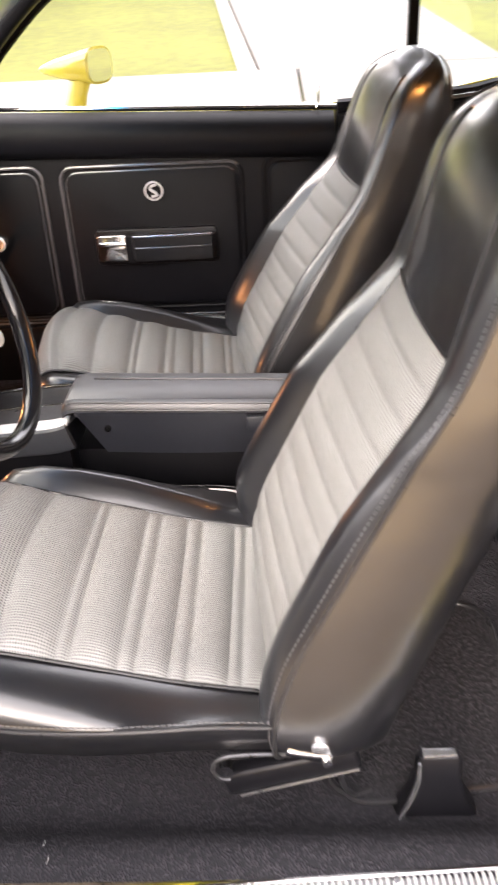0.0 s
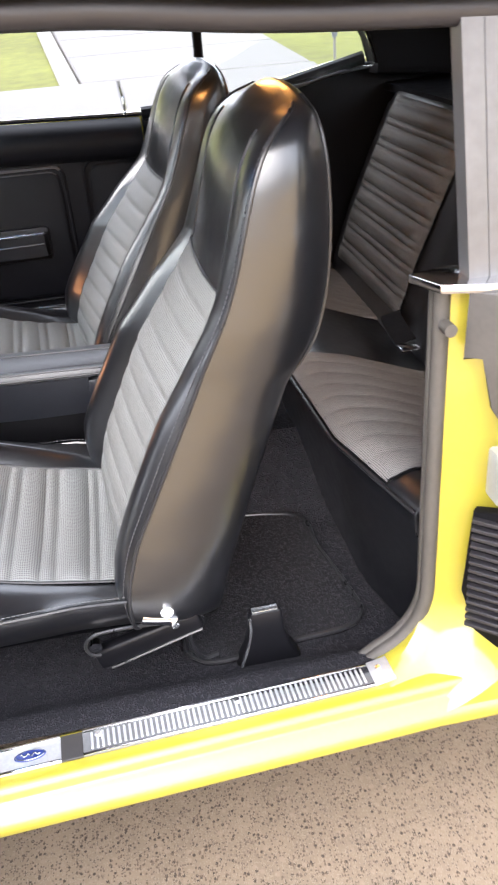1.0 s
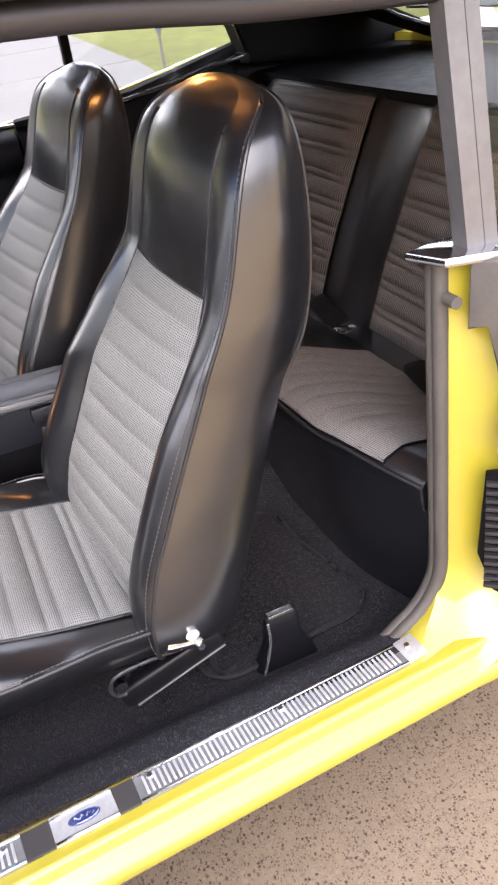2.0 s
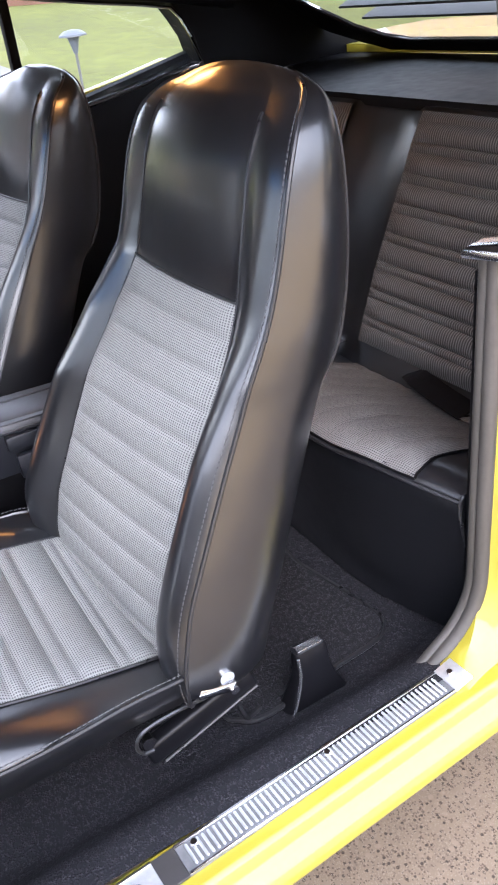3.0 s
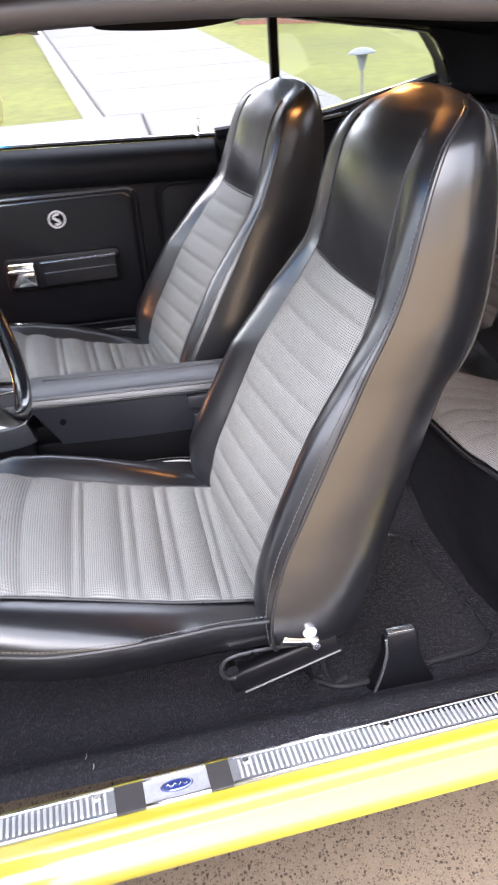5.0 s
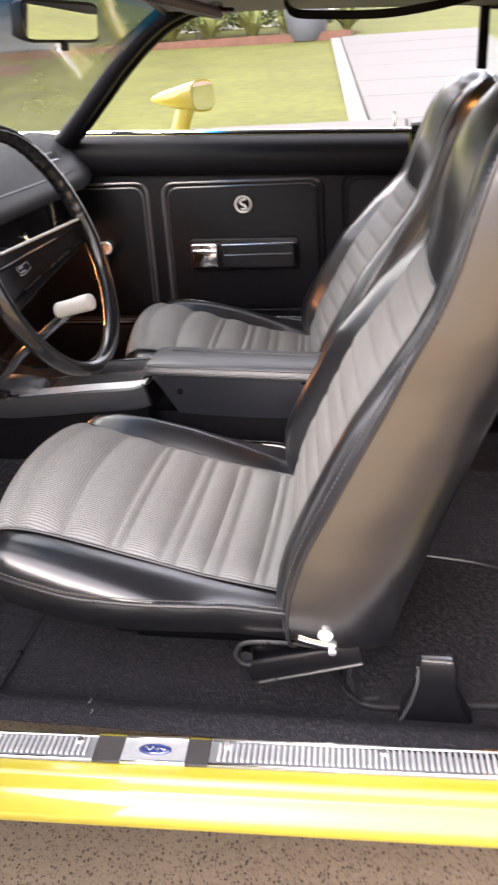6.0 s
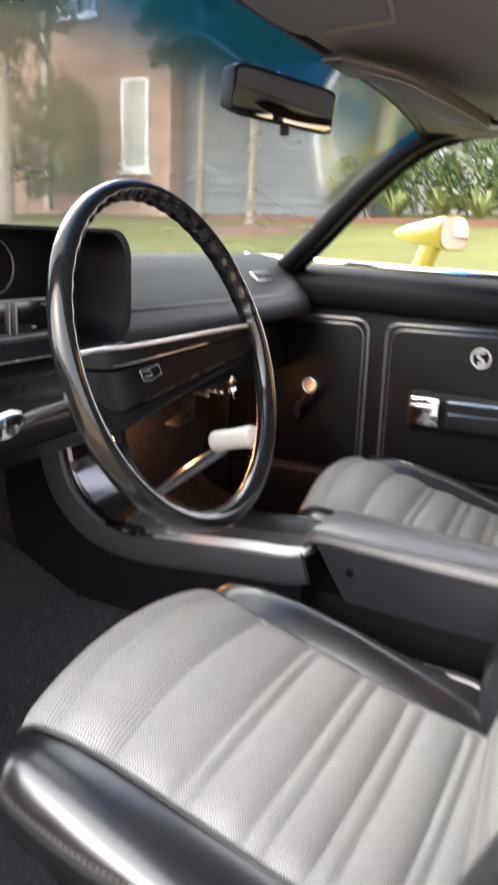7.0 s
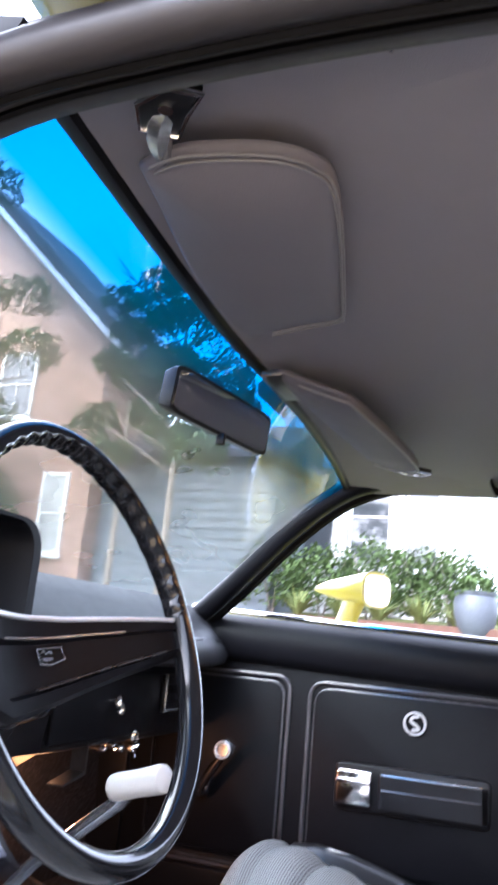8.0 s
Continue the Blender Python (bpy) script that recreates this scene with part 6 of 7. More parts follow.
def console():
    con = thing("centre_console", "black centre console with a padded lid and bright-edged shift plate", "console")
    bm = bmesh.new()
    plate(bm, [(-0.39, 0.54), (-0.335, 0.452), (-0.2, 0.446), (0.12, 0.44), (0.12, 0.52), (-0.07, 0.532)], "y", 0.79, 0.9, 0.004)
    part("bin", bm, CONSOLE, con)
    part("base", box(bmesh.new(), -0.42, 0.12, 0.8, 0.89, 0.3, 0.455, 0.01), BLACK, con)
    bm = bmesh.new()
    prof = [(0.784, 0.537), (0.78, 0.54), (0.78, 0.549), (0.785, 0.556), (0.795, 0.558), (0.798, 0.5565), (0.801, 0.558), (0.845, 0.559), (0.889, 0.558), (0.905, 0.556), (0.91, 0.549), (0.91, 0.54), (0.906, 0.537)]
    loft(bm, [[(x, y, z + dz) for y, z in prof] for x, dz in ((-0.402, -0.012), (-0.395, -0.003), (-0.38, 0.0), (0.1, -0.019), (0.12, -0.02))])
    lid = part("lid", bm, LID, con, "padded black armrest lid")
    for y, z in ((0.7795, 0.5445), (0.7845, 0.556)):
        part("lid_bead", tube(bmesh.new(), [(-0.39, y, z), (0.11, y, z - 0.019)], 0.0018, 6), PIPING, lid)
    part("lid_seam", tube(bmesh.new(), [(-0.36, 0.875, 0.558), (0.1, 0.875, 0.5395)], 0.0025, 6), PIPING, lid)
    part("screw", disc(bmesh.new(), (-0.328, 0.788, 0.502), 0.006, 0.006, TO_Y), GLOSS, con)
    part("ash_tray", box(bmesh.new(), -0.085, 0.1, 0.776, 0.82, 0.494, 0.522, 0.004), CONSOLE, con)
    part("ash_lip", box(bmesh.new(), -0.075, 0.1, 0.77, 0.785, 0.44, 0.486, 0.004), CONSOLE, con)
    # low front section: a tray with the shift plate that sweeps up to the dash
    sweep = [(-0.39, 0.527), (-0.42, 0.519), (-0.5, 0.513), (-0.6, 0.503), (-0.68, 0.497), (-0.74, 0.503), (-0.785, 0.522), (-0.82, 0.555), (-0.84, 0.6), (-0.85, 0.66), (-0.855, 0.72)]
    curve = spline([(x, 0, z) for x, z in sweep], 44)
    bm = bmesh.new()
    loft(bm, [[(p.x, 0.752, p.z), (p.x, 0.938, p.z), (p.x, 0.938, 0.36 if p.x > -0.8 else p.z - 0.02), (p.x, 0.752, 0.36 if p.x > -0.8 else p.z - 0.02)] if p.x > -0.8 else [(p.x, 0.752, p.z), (p.x, 0.938, p.z), (p.x - 0.12, 0.938, p.z - 0.14), (p.x - 0.12, 0.752, p.z - 0.14)] for p in curve])
    front = part("front_section", bm, PLASTIC, con, "", sharp=30)
    bm = bmesh.new()
    rows = [p for p in curve if p.x > -0.62]
    loft(bm, [[(p.x, 0.788, p.z + 0.0005), (p.x, 0.846, p.z + 0.0005), (p.x, 0.846, p.z + 0.004), (p.x, 0.788, p.z + 0.004)] for p in rows])
    part("shift_plate", bm, SWEEP, front, "brushed dark shift plate")
    bm = bmesh.new()
    loft(bm, [[(p.x, 0.7535, p.z - 0.002), (p.x, 0.784, p.z + 0.001), (p.x, 0.784, p.z + 0.006), (p.x, 0.7535, p.z + 0.003)] for p in curve if p.x > -0.66])
    part("edge_band", bm, BRUSHED, front, "bright brushed band along the edge")
    # stepped sliding covers on the upsweep, each lapping over the next
    for k, (lo, hi) in enumerate(((0.5, 0.585), (0.575, 0.66), (0.65, 0.735), (0.725, 0.81), (0.8, 0.985))):
        rows = curve[int(lo * 43):int(hi * 43) + 2]
        d = 0.0035 if k % 2 else 0.006
        bm = bmesh.new()
        loft(bm, [[(p.x + 0.001, 0.768, p.z + 0.001), (p.x + 0.001, 0.918, p.z + 0.001), (p.x + d, 0.914, p.z + d), (p.x + d + 0.001, 0.84, p.z + d + 0.001), (p.x + d, 0.772, p.z + d)] for p in rows])
        part("sliding_cover", bm, SMOKED, front, "smoked chrome sliding cover")
    # moulded side border that sweeps up with the console
    bm = bmesh.new()
    rings = []
    for k, p in enumerate(curve):
        a, b = curve[max(0, k - 1)], curve[min(43, k + 1)]
        d = (b - a).normalized()
        nrm = Vector((d.z, 0, -d.x))
        rings.append([(p.x + nrm.x * o, y, p.z + nrm.z * o) for o, y in ((0.003, 0.756), (0.005, 0.75), (0.002, 0.745), (-0.034, 0.742), (-0.04, 0.745), (-0.042, 0.756))])
    loft(bm, rings)
    part("side_border", bm, LID, front, "dark grey moulded border")
    for y, r in ((0.786, 0.0018), (0.852, 0.0018), (0.934, 0.003)):
        part("strip", tube(bmesh.new(), [(p.x + 0.001, y, p.z + 0.002) for p in curve if p.x > -0.72], r, 6), CHROME, front, "thin chrome strip")
    part("end_strip", tube(bmesh.new(), spline([(-0.395, 0.755, 0.526), (-0.378, 0.8, 0.53), (-0.376, 0.86, 0.53), (-0.39, 0.93, 0.527)], 12), 0.0035, 6), CHROME, front)
    bm = bmesh.new()
    rings = []
    for x, z, w, h in ((-0.735, 0.503, 0.02, 0.004), (-0.72, 0.503, 0.03, 0.02), (-0.69, 0.5, 0.034, 0.03), (-0.65, 0.5, 0.034, 0.027), (-0.625, 0.502, 0.03, 0.018), (-0.615, 0.502, 0.022, 0.004)):
        rings.append([(x, 0.8 + w * math.cos(a * math.pi / 8), z + h * max(0.0, math.sin(a * math.pi / 8)) ** 0.7) for a in range(16)])
    loft(bm, rings)
    part("cover", bm, LID, front, "dull grey moulded cover")
    con.location = (0, 0.012, 0.02)
    # gear lever with a white T handle
    sh = thing("gear_lever", "automatic gear lever with a white cylindrical handle on a chrome stalk", "gear lever")
    part("stalk", tube(bmesh.new(), [(-0.7, 0.748, 0.52), (-0.63, 0.738, 0.592), (-0.57, 0.73, 0.638), (-0.51, 0.712, 0.682), (-0.492, 0.697, 0.698)], [0.007, 0.008, 0.009, 0.009, 0.008], 10, flat=1.5), SILVER, sh)
    bm = bmesh.new()
    a, b = Vector((-0.512, 0.697, 0.699)), Vector((-0.436, 0.677, 0.722))
    tube(bm, [a, a.lerp(b, 0.03), a.lerp(b, 0.1), a.lerp(b, 0.5), a.lerp(b, 0.9), a.lerp(b, 0.97), b], [0.0125, 0.0148, 0.0155, 0.0148, 0.016, 0.0152, 0.012], 20)
    part("handle", bm, WHITE, sh)
    part("boot_plate", box(bmesh.new(), -0.745, -0.66, 0.712, 0.785, 0.49, 0.522, 0.004), GLOSS, sh)
    sh.location = (-0.02, 0.045, 0.008)


def dashboard():
    dash = thing("dashboard", "black padded dashboard with a hooded instrument pod before the driver", "dashboard")
    prof = [(-1.1, 0.9), (-1.0, 0.945), (-0.86, 0.968), (-0.8, 0.962), (-0.765, 0.935), (-0.735, 0.905), (-0.718, 0.886), (-0.716, 0.882), (-0.706, 0.872), (-0.698, 0.852), (-0.704, 0.836), (-0.73, 0.828), (-0.8, 0.825), (-1.1, 0.82)]
    bm = bmesh.new()
    rings = []
    for k in range(31):
        y = 0.14 + 1.42 * k / 30
        q = abs(y - MID) / 0.71
        back = 0.03 * max(0, q - 0.8) / 0.2
        rings.append([(x - back if x > -0.95 else x, y, z) for x, z in prof])
    loft(bm, rings)
    pad = part("pad", bm, DASHPAD, dash, "black padded dash top and lip", sharp=50)
    part("pad_seam", tube(bmesh.new(), [(-0.7165, 0.68, 0.884), (-0.7165, 1.38, 0.884), (-0.7465, 1.558, 0.884)], 0.0025, 6), PIPING, pad)
    bm = bmesh.new()
    m = Matrix.Translation((-0.752, 1.33, 0.922)) @ Matrix.Rotation(radians(41), 4, "Y")
    box(bm, -0.014, 0.014, -0.045, 0.045, -0.003, 0.004, 0.003, m)
    vent = part("vent_frame", bm, SILVER, pad, "small bright-edged demister slot")
    bm = bmesh.new()
    box(bm, -0.009, 0.009, -0.038, 0.038, 0.003, 0.006, 0.001, m)
    part("vent_slot", bm, PLASTIC, vent)
    # recessed lower dash on the passenger side with glovebox
    part("lower_panel", box(bmesh.new(), -0.9, -0.79, 0.93, 1.56, 0.688, 0.826, 0.008), PLASTIC, dash)
    part("glovebox_lid", box(bmesh.new(), -0.79, -0.782, 0.98, 1.345, 0.7, 0.812, 0.004), VINYL_DULL, dash)
    latch = part("latch", disc(bmesh.new(), (-0.778, 1.168, 0.764), 0.011, 0.012, TO_X), CHROME, dash, "chrome glovebox latch")
    part("latch_tab", tube(bmesh.new(), spline([(-0.772, 1.168, 0.764), (-0.768, 1.172, 0.752), (-0.766, 1.166, 0.742)], 8), [0.004, 0.005, 0.006, 0.007, 0.008, 0.008, 0.007, 0.004], 8), CHROME, latch)
    outlet = part("side_vent", box(bmesh.new(), -0.79, -0.78, 1.366, 1.44, 0.733, 0.81, 0.004), PLASTIC, dash)
    for k in range(5):
        part("fin", box(bmesh.new(), -0.782, -0.775, 1.37, 1.436, 0.737 + 0.016 * k, 0.742 + 0.016 * k, 0.001), SILVER if k == 0 else PLASTIC, outlet)
    part("vent_edge", box(bmesh.new(), -0.782, -0.776, 1.366, 1.369, 0.735, 0.808, 0.001), SILVER, outlet)
    # firewall and footwell
    bm = bmesh.new()
    plate(bm, [(-1.12, 0.24), (-1.08, 0.24), (-1.02, 0.5), (-1.05, 0.85), (-1.12, 0.9)], "y", 0.14, 1.6)
    part("firewall", bm, CARPET, dash)
    # heater knobs and a bent bracket under the panel's edge
    for y, z, q in ((1.155, 0.684, 0.006), (1.188, 0.687, 0.006), (1.217, 0.68, 0.008), (1.262, 0.696, 0.013)):
        bm = bmesh.new()
        tube(bm, [(-0.84, y, z), (-0.797, y, z), (-0.792, y, z), (-0.782, y, z), (-0.778, y, z)], [0.004, 0.004, q, q, q * 0.7], 12)
        part("heater_knob", bm, CHROME, dash, "small chrome pull knob")
    part("pull_tee", tube(bmesh.new(), [(-0.786, 1.258, 0.676), (-0.784, 1.275, 0.68), (-0.784, 1.272, 0.658)], [0.005, 0.006, 0.004], 8), CHROME, dash)
    bm = bmesh.new()
    plate(bm, [(1.075, 0.698), (1.112, 0.7), (1.112, 0.65), (1.05, 0.636), (1.05, 0.633), (1.116, 0.645), (1.116, 0.704), (1.075, 0.702)], "x", -0.82, -0.79, 0.0)
    part("bracket", bm, SWEEP, dash, "bent metal bracket")
    part("courtesy_bulb", box(bmesh.new(), -0.905, -0.885, 1.115, 1.145, 0.676, 0.688, 0.002), BULB, dash, "warm lit courtesy bulb under the dash")
    # instrument pod
    bm = bmesh.new()
    shape = rounded(0.16, 0.692, 0.85, 1.008, 0.04, 6)
    outer = [[(x, MID_POD + (y - MID_POD) * s, 0.929 + (z - 0.929) * s) for y, z in shape] for x, s in ((-0.98, 0.86), (-0.7, 0.985), (-0.655, 1.0), (-0.643, 0.985), (-0.643, 0.93), (-0.66, 0.9), (-0.73, 0.84))]
    loft(bm, outer)
    pod = part("instrument_pod", bm, VINYL_DULL, dash, "black hooded instrument pod")
    for y, r in ((0.27, 0.034), (0.39, 0.024), (0.505, 0.034)):
        dial = part("dial", disc(bmesh.new(), (-0.727, y, 0.955), r, 0.008, TO_X, 28), BLACK, pod)
        part("dial_ring", tube(bmesh.new(), [(-0.722, y + r * math.cos(a * math.pi / 14), 0.955 + r * math.sin(a * math.pi / 14)) for a in range(28)], 0.0015, 6, closed=True, up=(1, 0, 0)), GREYTRIM, dial)
    cluster = part("gauge_panel", box(bmesh.new(), -0.735, -0.706, 0.2, 0.608, 0.866, 0.915, 0.003), GLOSS, pod, "glossy black gauge panel edged in bright trim")
    part("gauge_frame", tube(bmesh.new(), [(-0.705, y, z) for y, z in rounded(0.202, 0.606, 0.867, 0.914, 0.006, 4)], 0.0026, 6, closed=True, up=(1, 0, 0)), SILVER, cluster)
    for y in (0.3, 0.312, 0.41, 0.422, 0.508, 0.52):
        part("divider", box(bmesh.new(), -0.707, -0.7035, y, y + 0.003, 0.87, 0.911), SILVER, cluster)
    for y, z in ((0.55, 0.876), (0.575, 0.905), (0.46, 0.876)):
        part("gauge_mark", box(bmesh.new(), -0.707, -0.7035, y, y + 0.008, z, z + 0.003), SILVER, cluster)
    part("pod_strip", tube(bmesh.new(), [(-0.648, 0.18, 0.85), (-0.648, 0.64, 0.85)], 0.003, 6), SILVER, pod)
    # knee panel and radio panel below the pod
    bm = bmesh.new()
    plate(bm, [(-0.9, 0.845), (-0.665, 0.845), (-0.65, 0.83), (-0.66, 0.76), (-0.7, 0.7), (-0.74, 0.69), (-0.9, 0.69)], "y", 0.14, 0.72, 0.006)
    part("knee_panel", bm, PLASTIC, dash)
    bm = bmesh.new()
    plate(bm, [(-1.0, 0.84), (-0.74, 0.835), (-0.76, 0.7), (-0.82, 0.66), (-1.0, 0.64)], "y", 0.725, 0.928, 0.006)
    part("radio_panel", bm, PLASTIC, dash)


MID_POD = 0.426


def steering():
    c = Vector((-0.401, 0.4345, 0.8815))
    tilt = radians(19.8)
    axis = Vector((math.cos(tilt), 0, math.sin(tilt)))
    side = Vector((0, 1, 0))
    up = side.cross(axis) * -1
    if up.z < 0:
        up = -up
    R = 0.172
    col = thing("steering_wheel", "thin glossy black two-spoke steering wheel on a black column", "steering wheel")
    bm = bmesh.new()
    rings, n = [], 528
    for k in range(n):
        a = 2 * math.pi * k / n
        rad = math.cos(a) * side + math.sin(a) * up
        ring = []
        for j in range(22):
            b = 2 * math.pi * j / 22
            notch = -0.0026 * max(0, math.cos(b + math.pi)) * (0.5 + 0.5 * math.cos(a * 48)) if math.sin(a) > 0.15 else 0
            r = 0.0108
            ring.append(c + rad * (R + (r * math.cos(b) - (notch if math.cos(b) < 0 else 0))) + axis * (0.0125 * math.sin(b)))
        rings.append([bm.verts.new(p) for p in ring])
    for a, b in zip(rings, rings[1:] + rings[:1]):
        for i in range(22):
            j = (i + 1) % 22
            bm.faces.new((a[i], a[j], b[j], b[i]))
    part("rim", bm, GLOSS, col, "glossy black rim with finger notches", sharp=180)

    def place(u, v, w):
        return c + side * u + up * v + axis * w
    # padded cross spoke: a raised border round a sunk panel, bright strips along the top
    spoke = [(-0.163, 0.02, -0.02, 0.0), (-0.13, 0.022, -0.036, -0.015), (-0.09, 0.026, -0.051, -0.035), (-0.05, 0.027, -0.058, -0.049), (-0.02, 0.025, -0.053, -0.047), (0.02, 0.024, -0.045, -0.04), (0.05, 0.023, -0.038, -0.03), (0.09, 0.022, -0.03, -0.018), (0.13, 0.021, -0.023, -0.007), (0.163, 0.02, -0.016, 0.0)]
    bm = bmesh.new()
    rings = []
    for u, top, low, dep in spoke:
        t = top - low
        rings.append([place(u, top - 0.003, dep), place(u, top, dep - 0.006), place(u, top - 0.003, dep - 0.02), place(u, low + 0.003, dep - 0.02), place(u, low, dep - 0.008), place(u, low + 0.004, dep - 0.001), place(u, low + 0.18 * t, dep + 0.001), place(u, low + 0.22 * t, dep - 0.004), place(u, top - 0.3 * t, dep - 0.004), place(u, top - 0.26 * t, dep)])
    loft(bm, rings)
    pad = part("spoke_pad", bm, PAD, col, "black padded cross spoke", sharp=30)

    def wire(name, us, at, lift, radius, material, label=""):
        pts = []
        for u in us:
            top, low, dep = lerp(spoke, u)
            pts.append(place(u, top + at * (top - low), dep + lift))
        return part(name, tube(bmesh.new(), pts, radius, 10), material, pad, label)
    wire("spoke_strip", [-0.16 + 0.02 * k for k in range(17)], -0.02, 0.0, 0.0022, RIBMETAL, "bright strip on the spoke")
    wire("spoke_strip", [-0.05 + 0.02 * k for k in range(8)], -0.24, -0.0015, 0.0018, SILVER, "bright strip on the spoke")
    wire("spoke_groove", [-0.02 + 0.02 * k for k in range(9)], -0.77, 0.0, 0.0012, PIPING)
    bm = bmesh.new()
    q = [(-0.015, -0.003), (0.016, -0.001), (0.0175, -0.011), (0.0, -0.0155), (-0.0145, -0.0145)]
    tube(bm, [place(u, v, -0.0445 + 0.2 * max(0.0, u)) for u, v in q], 0.0009, 5, closed=True)
    tube(bm, [place(-0.011, -0.0115, -0.0445), place(0.004, -0.0105, -0.0445)], 0.0018, 5)
    tube(bm, [place(-0.012 + 0.0042 * k, -0.0065 + 0.0025 * (k % 2), -0.0445) for k in range(5)], 0.0009, 5)
    part("crest", bm, SILVER, pad, "small bright outlined crest")
    # column shroud, turn stalk
    bm = bmesh.new()
    rings = []
    for w, r in ((-0.055, 0.034), (-0.06, 0.042), (-0.082, 0.042), (-0.084, 0.037), (-0.09, 0.037), (-0.092, 0.043), (-0.13, 0.043), (-0.136, 0.037), (-0.2, 0.038), (-0.42, 0.038)):
        rings.append([place(r * math.cos(k * math.pi / 12), r * math.sin(k * math.pi / 12) - 0.012, w) for k in range(24)])
    loft(bm, rings)
    shroud = part("column", bm, GLOSS, col)
    part("collar", tube(bmesh.new(), [place(0.038 * math.cos(k * math.pi / 14), 0.038 * math.sin(k * math.pi / 14) - 0.012, -0.13) for k in range(28)], 0.0025, 6, closed=True, up=(1, 0, 0)), SWEEP, shroud)
    part("key_lock", disc(bmesh.new(), place(0.04, -0.036, -0.13), 0.014, 0.03, Matrix.Rotation(radians(90), 4, "X")), SILVER, shroud)
    stalk = part("turn_stalk", tube(bmesh.new(), [(-0.515, 0.4, 0.824), (-0.485, 0.31, 0.831), (-0.462, 0.25, 0.835)], [0.005, 0.005, 0.005], 8), SILVER, col)
    part("knob", tube(bmesh.new(), [(-0.466, 0.267, 0.84), (-0.463, 0.257, 0.8385), (-0.457, 0.233, 0.835), (-0.455, 0.225, 0.834)], [0.006, 0.011, 0.0125, 0.008], 14), CHROME, stalk)
    # pedal
    part("pedal_arm", tube(bmesh.new(), [(-0.95, 0.47, 0.7), (-0.93, 0.47, 0.5), (-0.9, 0.47, 0.42)], 0.008, 8), PLASTIC, col)


console()
dashboard()
steering()

# ---------------------------------------------------------------- fittings under the roof


def visor_shape(flip):
    pts = [(-0.335, 0.3), (-0.312, 0.288), (-0.285, 0.284), (-0.246, 0.292), (-0.222, 0.304), (-0.207, 0.322), (-0.2, 0.35), (-0.214, 0.43), (-0.237, 0.53), (-0.257, 0.612), (-0.268, 0.63), (-0.306, 0.64), (-0.35, 0.655), (-0.392, 0.66), (-0.382, 0.5)]
    return [(-0.4 + 0.7 * (x + 0.4), 0.8 + 1.1 * (0.66 - y)) if flip else (x, y) for x, y in pts]


def sun_visor(flip, pitch, label):
    vis = thing("sun_visor", label, "sun visor", "sun visors")
    shape = spline([(x, y, 0) for x, y in visor_shape(flip) + visor_shape(flip)[:1]], 57)[:-1]

    def z(x, y):
        return head_z(-0.3, y) - 0.014 - pitch * (x + 0.4)
    bm = bmesh.new()
    cx = sum(p.x for p in shape) / len(shape)
    cy = sum(p.y for p in shape) / len(shape)
    rings = []
    for s, dz in ((0.5, 0.005), (0.92, 0.004), (1.0, -0.003), (1.0, -0.007), (0.93, -0.014), (0.5, -0.016)):
        rings.append([(cx + (p.x - cx) * s, cy + (p.y - cy) * s, z(cx + (p.x - cx) * s, p.y) + dz) for p in shape])
    loft(bm, rings)
    body = part("visor_pad", bm, VISOR, vis, "", sharp=60)
    for s in (0.995, 0.955):
        part("welt", tube(bmesh.new(), [(cx + (p.x - cx) * s, cy + (p.y - cy) * s, z(cx + (p.x - cx) * s, p.y) - (0.0105 if s > 1 else 0.0145)) for p in shape[2:46]], 0.0012, 6), VISORWELT, body)
    y0 = shape[0].y
    out = -1 if not flip else 1
    br = part("pivot", tube(bmesh.new(), spline([(-0.312, y0 + out * 0.0, z(-0.34, y0) - 0.006), (-0.306, y0 + out * 0.024, z(-0.34, y0) - 0.008), (-0.295, y0 + out * 0.045, z(-0.34, y0) - 0.006), (-0.28, y0 + out * 0.06, z(-0.34, y0) - 0.002)], 10), [0.006, 0.007, 0.008, 0.009, 0.01, 0.011, 0.011, 0.01, 0.008, 0.006], 8), SILVER, vis, "dark chrome visor pivot")
    bm = bmesh.new()
    rim = [(-0.31, 0.045), (-0.3, 0.068), (-0.274, 0.078), (-0.255, 0.066), (-0.272, 0.05), (-0.288, 0.03)]
    low = z(-0.32, y0) - 0.012
    plate(bm, [(x, y0 + out * d) for x, d in rim][::1 if out < 0 else -1], "z", low, low + 0.01, 0.003)
    part("pivot_plate", bm, PLASTIC, br)
    part("pivot_edge", tube(bmesh.new(), [(x, y0 + out * d, low + 0.001) for x, d in rim], 0.0022, 6, closed=True), CHROME, br)
    part("pivot_screw", disc(bmesh.new(), (-0.282, y0 + out * 0.062, low - 0.001), 0.005, 0.004, None, 12), CHROME, br)
    return vis


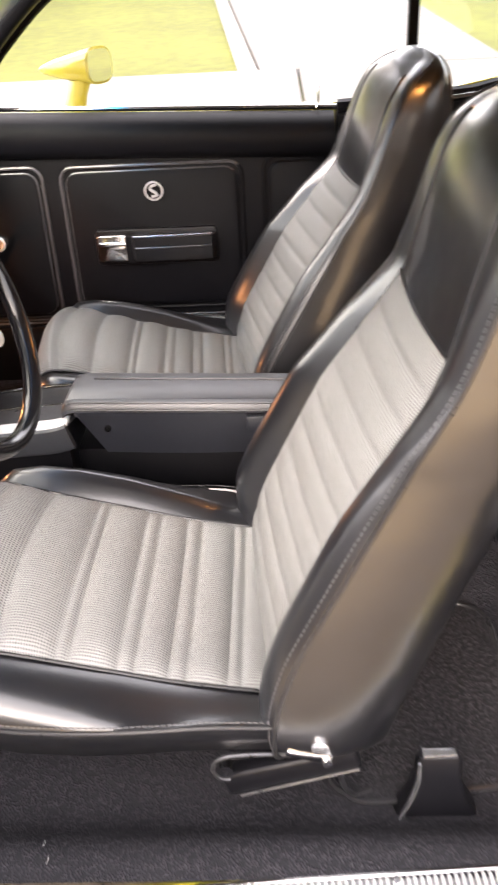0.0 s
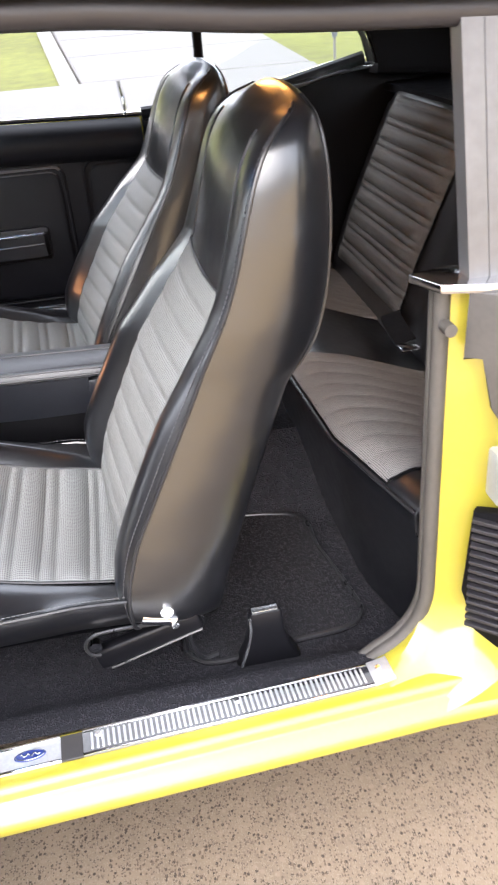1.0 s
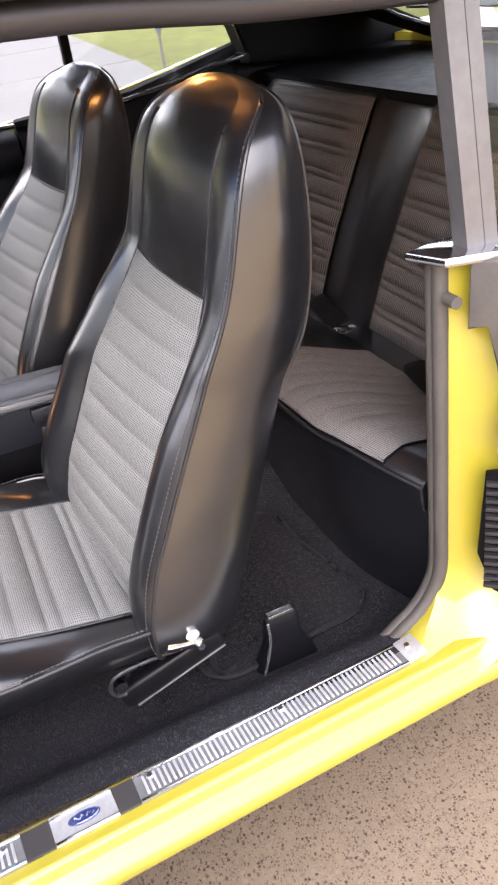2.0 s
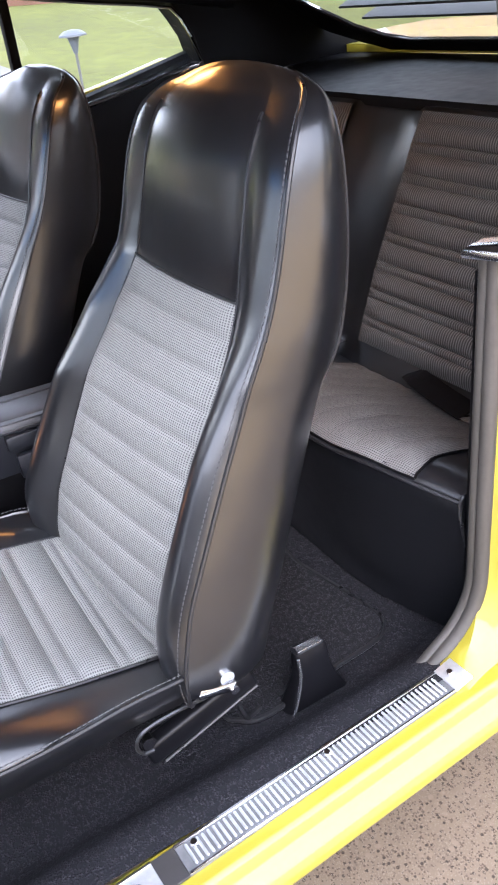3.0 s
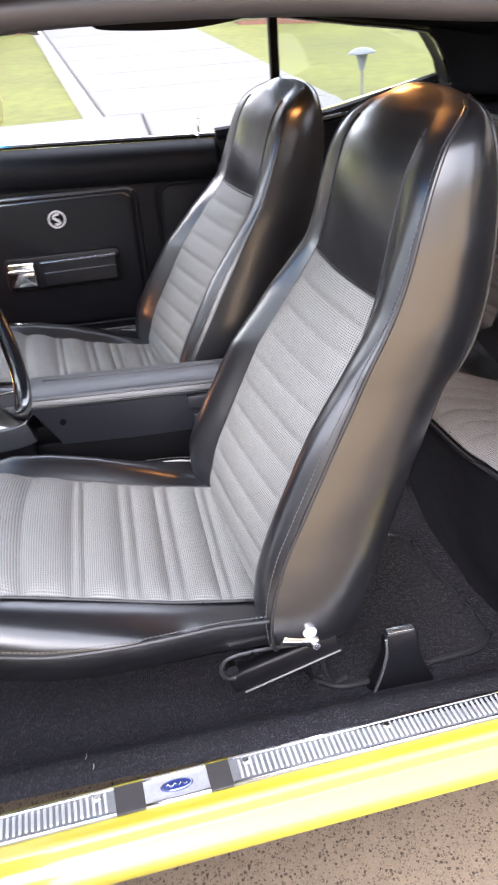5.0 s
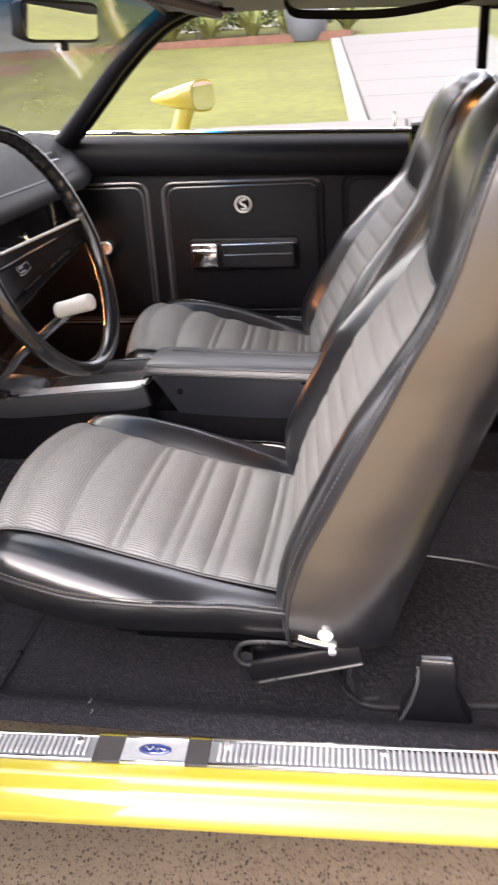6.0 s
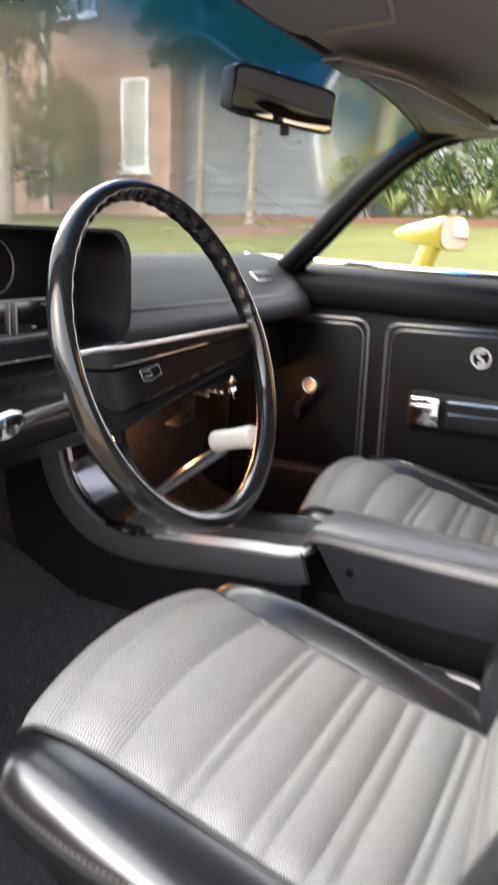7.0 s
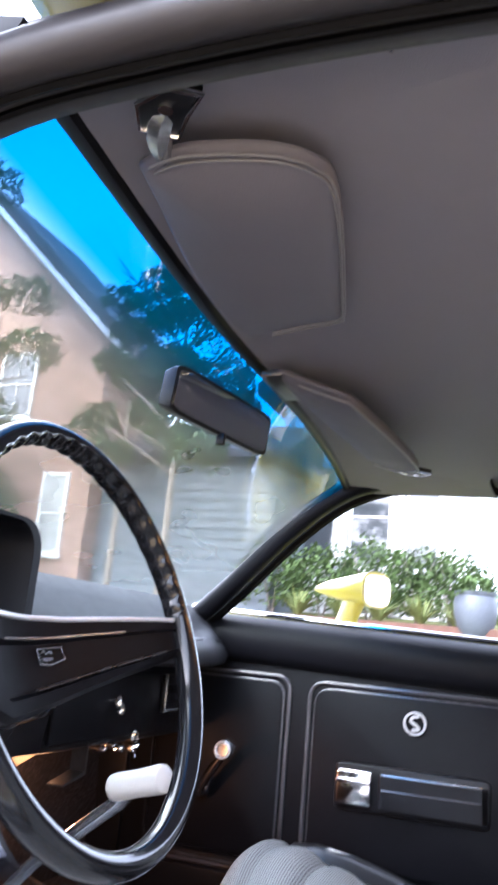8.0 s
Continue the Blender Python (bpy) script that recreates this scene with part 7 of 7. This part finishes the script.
sun_visor(False, 0.0, "dark vinyl sun visor folded up against the headliner")
sun_visor(True, 0.26, "dark vinyl sun visor hanging slightly from the headliner")
clip = thing("visor_clip", "small chrome clip holding the visors' inner ends", "clip")
part("clip_body", box(bmesh.new(), -0.415, -0.385, 0.79, 0.9, 1.228, 1.238, 0.004), SWEEP, clip)
hook = thing("coat_hook", "small bright coat hook on the headliner", "coat hook")
part("hook_body", tube(bmesh.new(), [(-0.15, 0.234, 1.228), (-0.143, 0.229, 1.222), (-0.137, 0.232, 1.219), (-0.131, 0.228, 1.223)], [0.003, 0.004, 0.003, 0.0015], 8), CHROME, hook)
copy_thing(hook, pose(0.02, 1.225, 0.022))


def interior_mirror():
    mir = thing("rear_view_mirror", "black-framed interior mirror on a bright arm from the windscreen", "rear-view mirror")
    a, b = Vector((-0.499, 0.706, 1.188)), Vector((-0.457, 0.946, 1.188))
    mid = (a + b) / 2
    along = (b - a).normalized()
    nrm = Vector((0.95, -0.2, -0.1)).normalized()
    nrm = (nrm - along * nrm.dot(along)).normalized()
    up = along.cross(nrm)
    if up.z < 0:
        up = -up

    def ring(sx, sy, d):
        return [mid + along * p * sx + up * q * sy + nrm * d for p, q in rounded(-1, 1, -1, 1, 0.25, 6)]
    bm = bmesh.new()
    loft(bm, [ring(0.098, 0.014, -0.03), ring(0.118, 0.0275, -0.02), ring(0.123, 0.032, -0.004), ring(0.123, 0.032, 0.003), ring(0.119, 0.028, 0.003)])
    part("case", bm, PLASTIC, mir)
    bm = bmesh.new()
    loft(bm, [ring(0.118, 0.0272, 0.0025), ring(0.118, 0.0272, 0.0045)])
    part("mirror_glass", bm, MIRROR, mir)
    part("arm", tube(bmesh.new(), [mid - nrm * 0.02, mid - nrm * 0.05 + up * 0.02, Vector((-0.5, 0.855, 1.228))], [0.008, 0.007, 0.007], 8), CHROME, mir)
    part("day_night_tab", box(bmesh.new(), -0.006, 0.006, -0.004, 0.004, -0.045, -0.028, 0.002, Matrix.Translation(mid)), PLASTIC, mir)


interior_mirror()
dome = thing("dome_lamp", "lit warm dome lamp in a chrome bezel on the headliner", "dome lamp")
part("bezel", box(bmesh.new(), 0.25, 0.37, MID - 0.07, MID + 0.07, 1.238, 1.254, 0.005), CHROME, dome)
part("lens", box(bmesh.new(), 0.26, 0.36, MID - 0.06, MID + 0.06, 1.22, 1.238, 0.006), DOME, dome, "warm glowing lens")
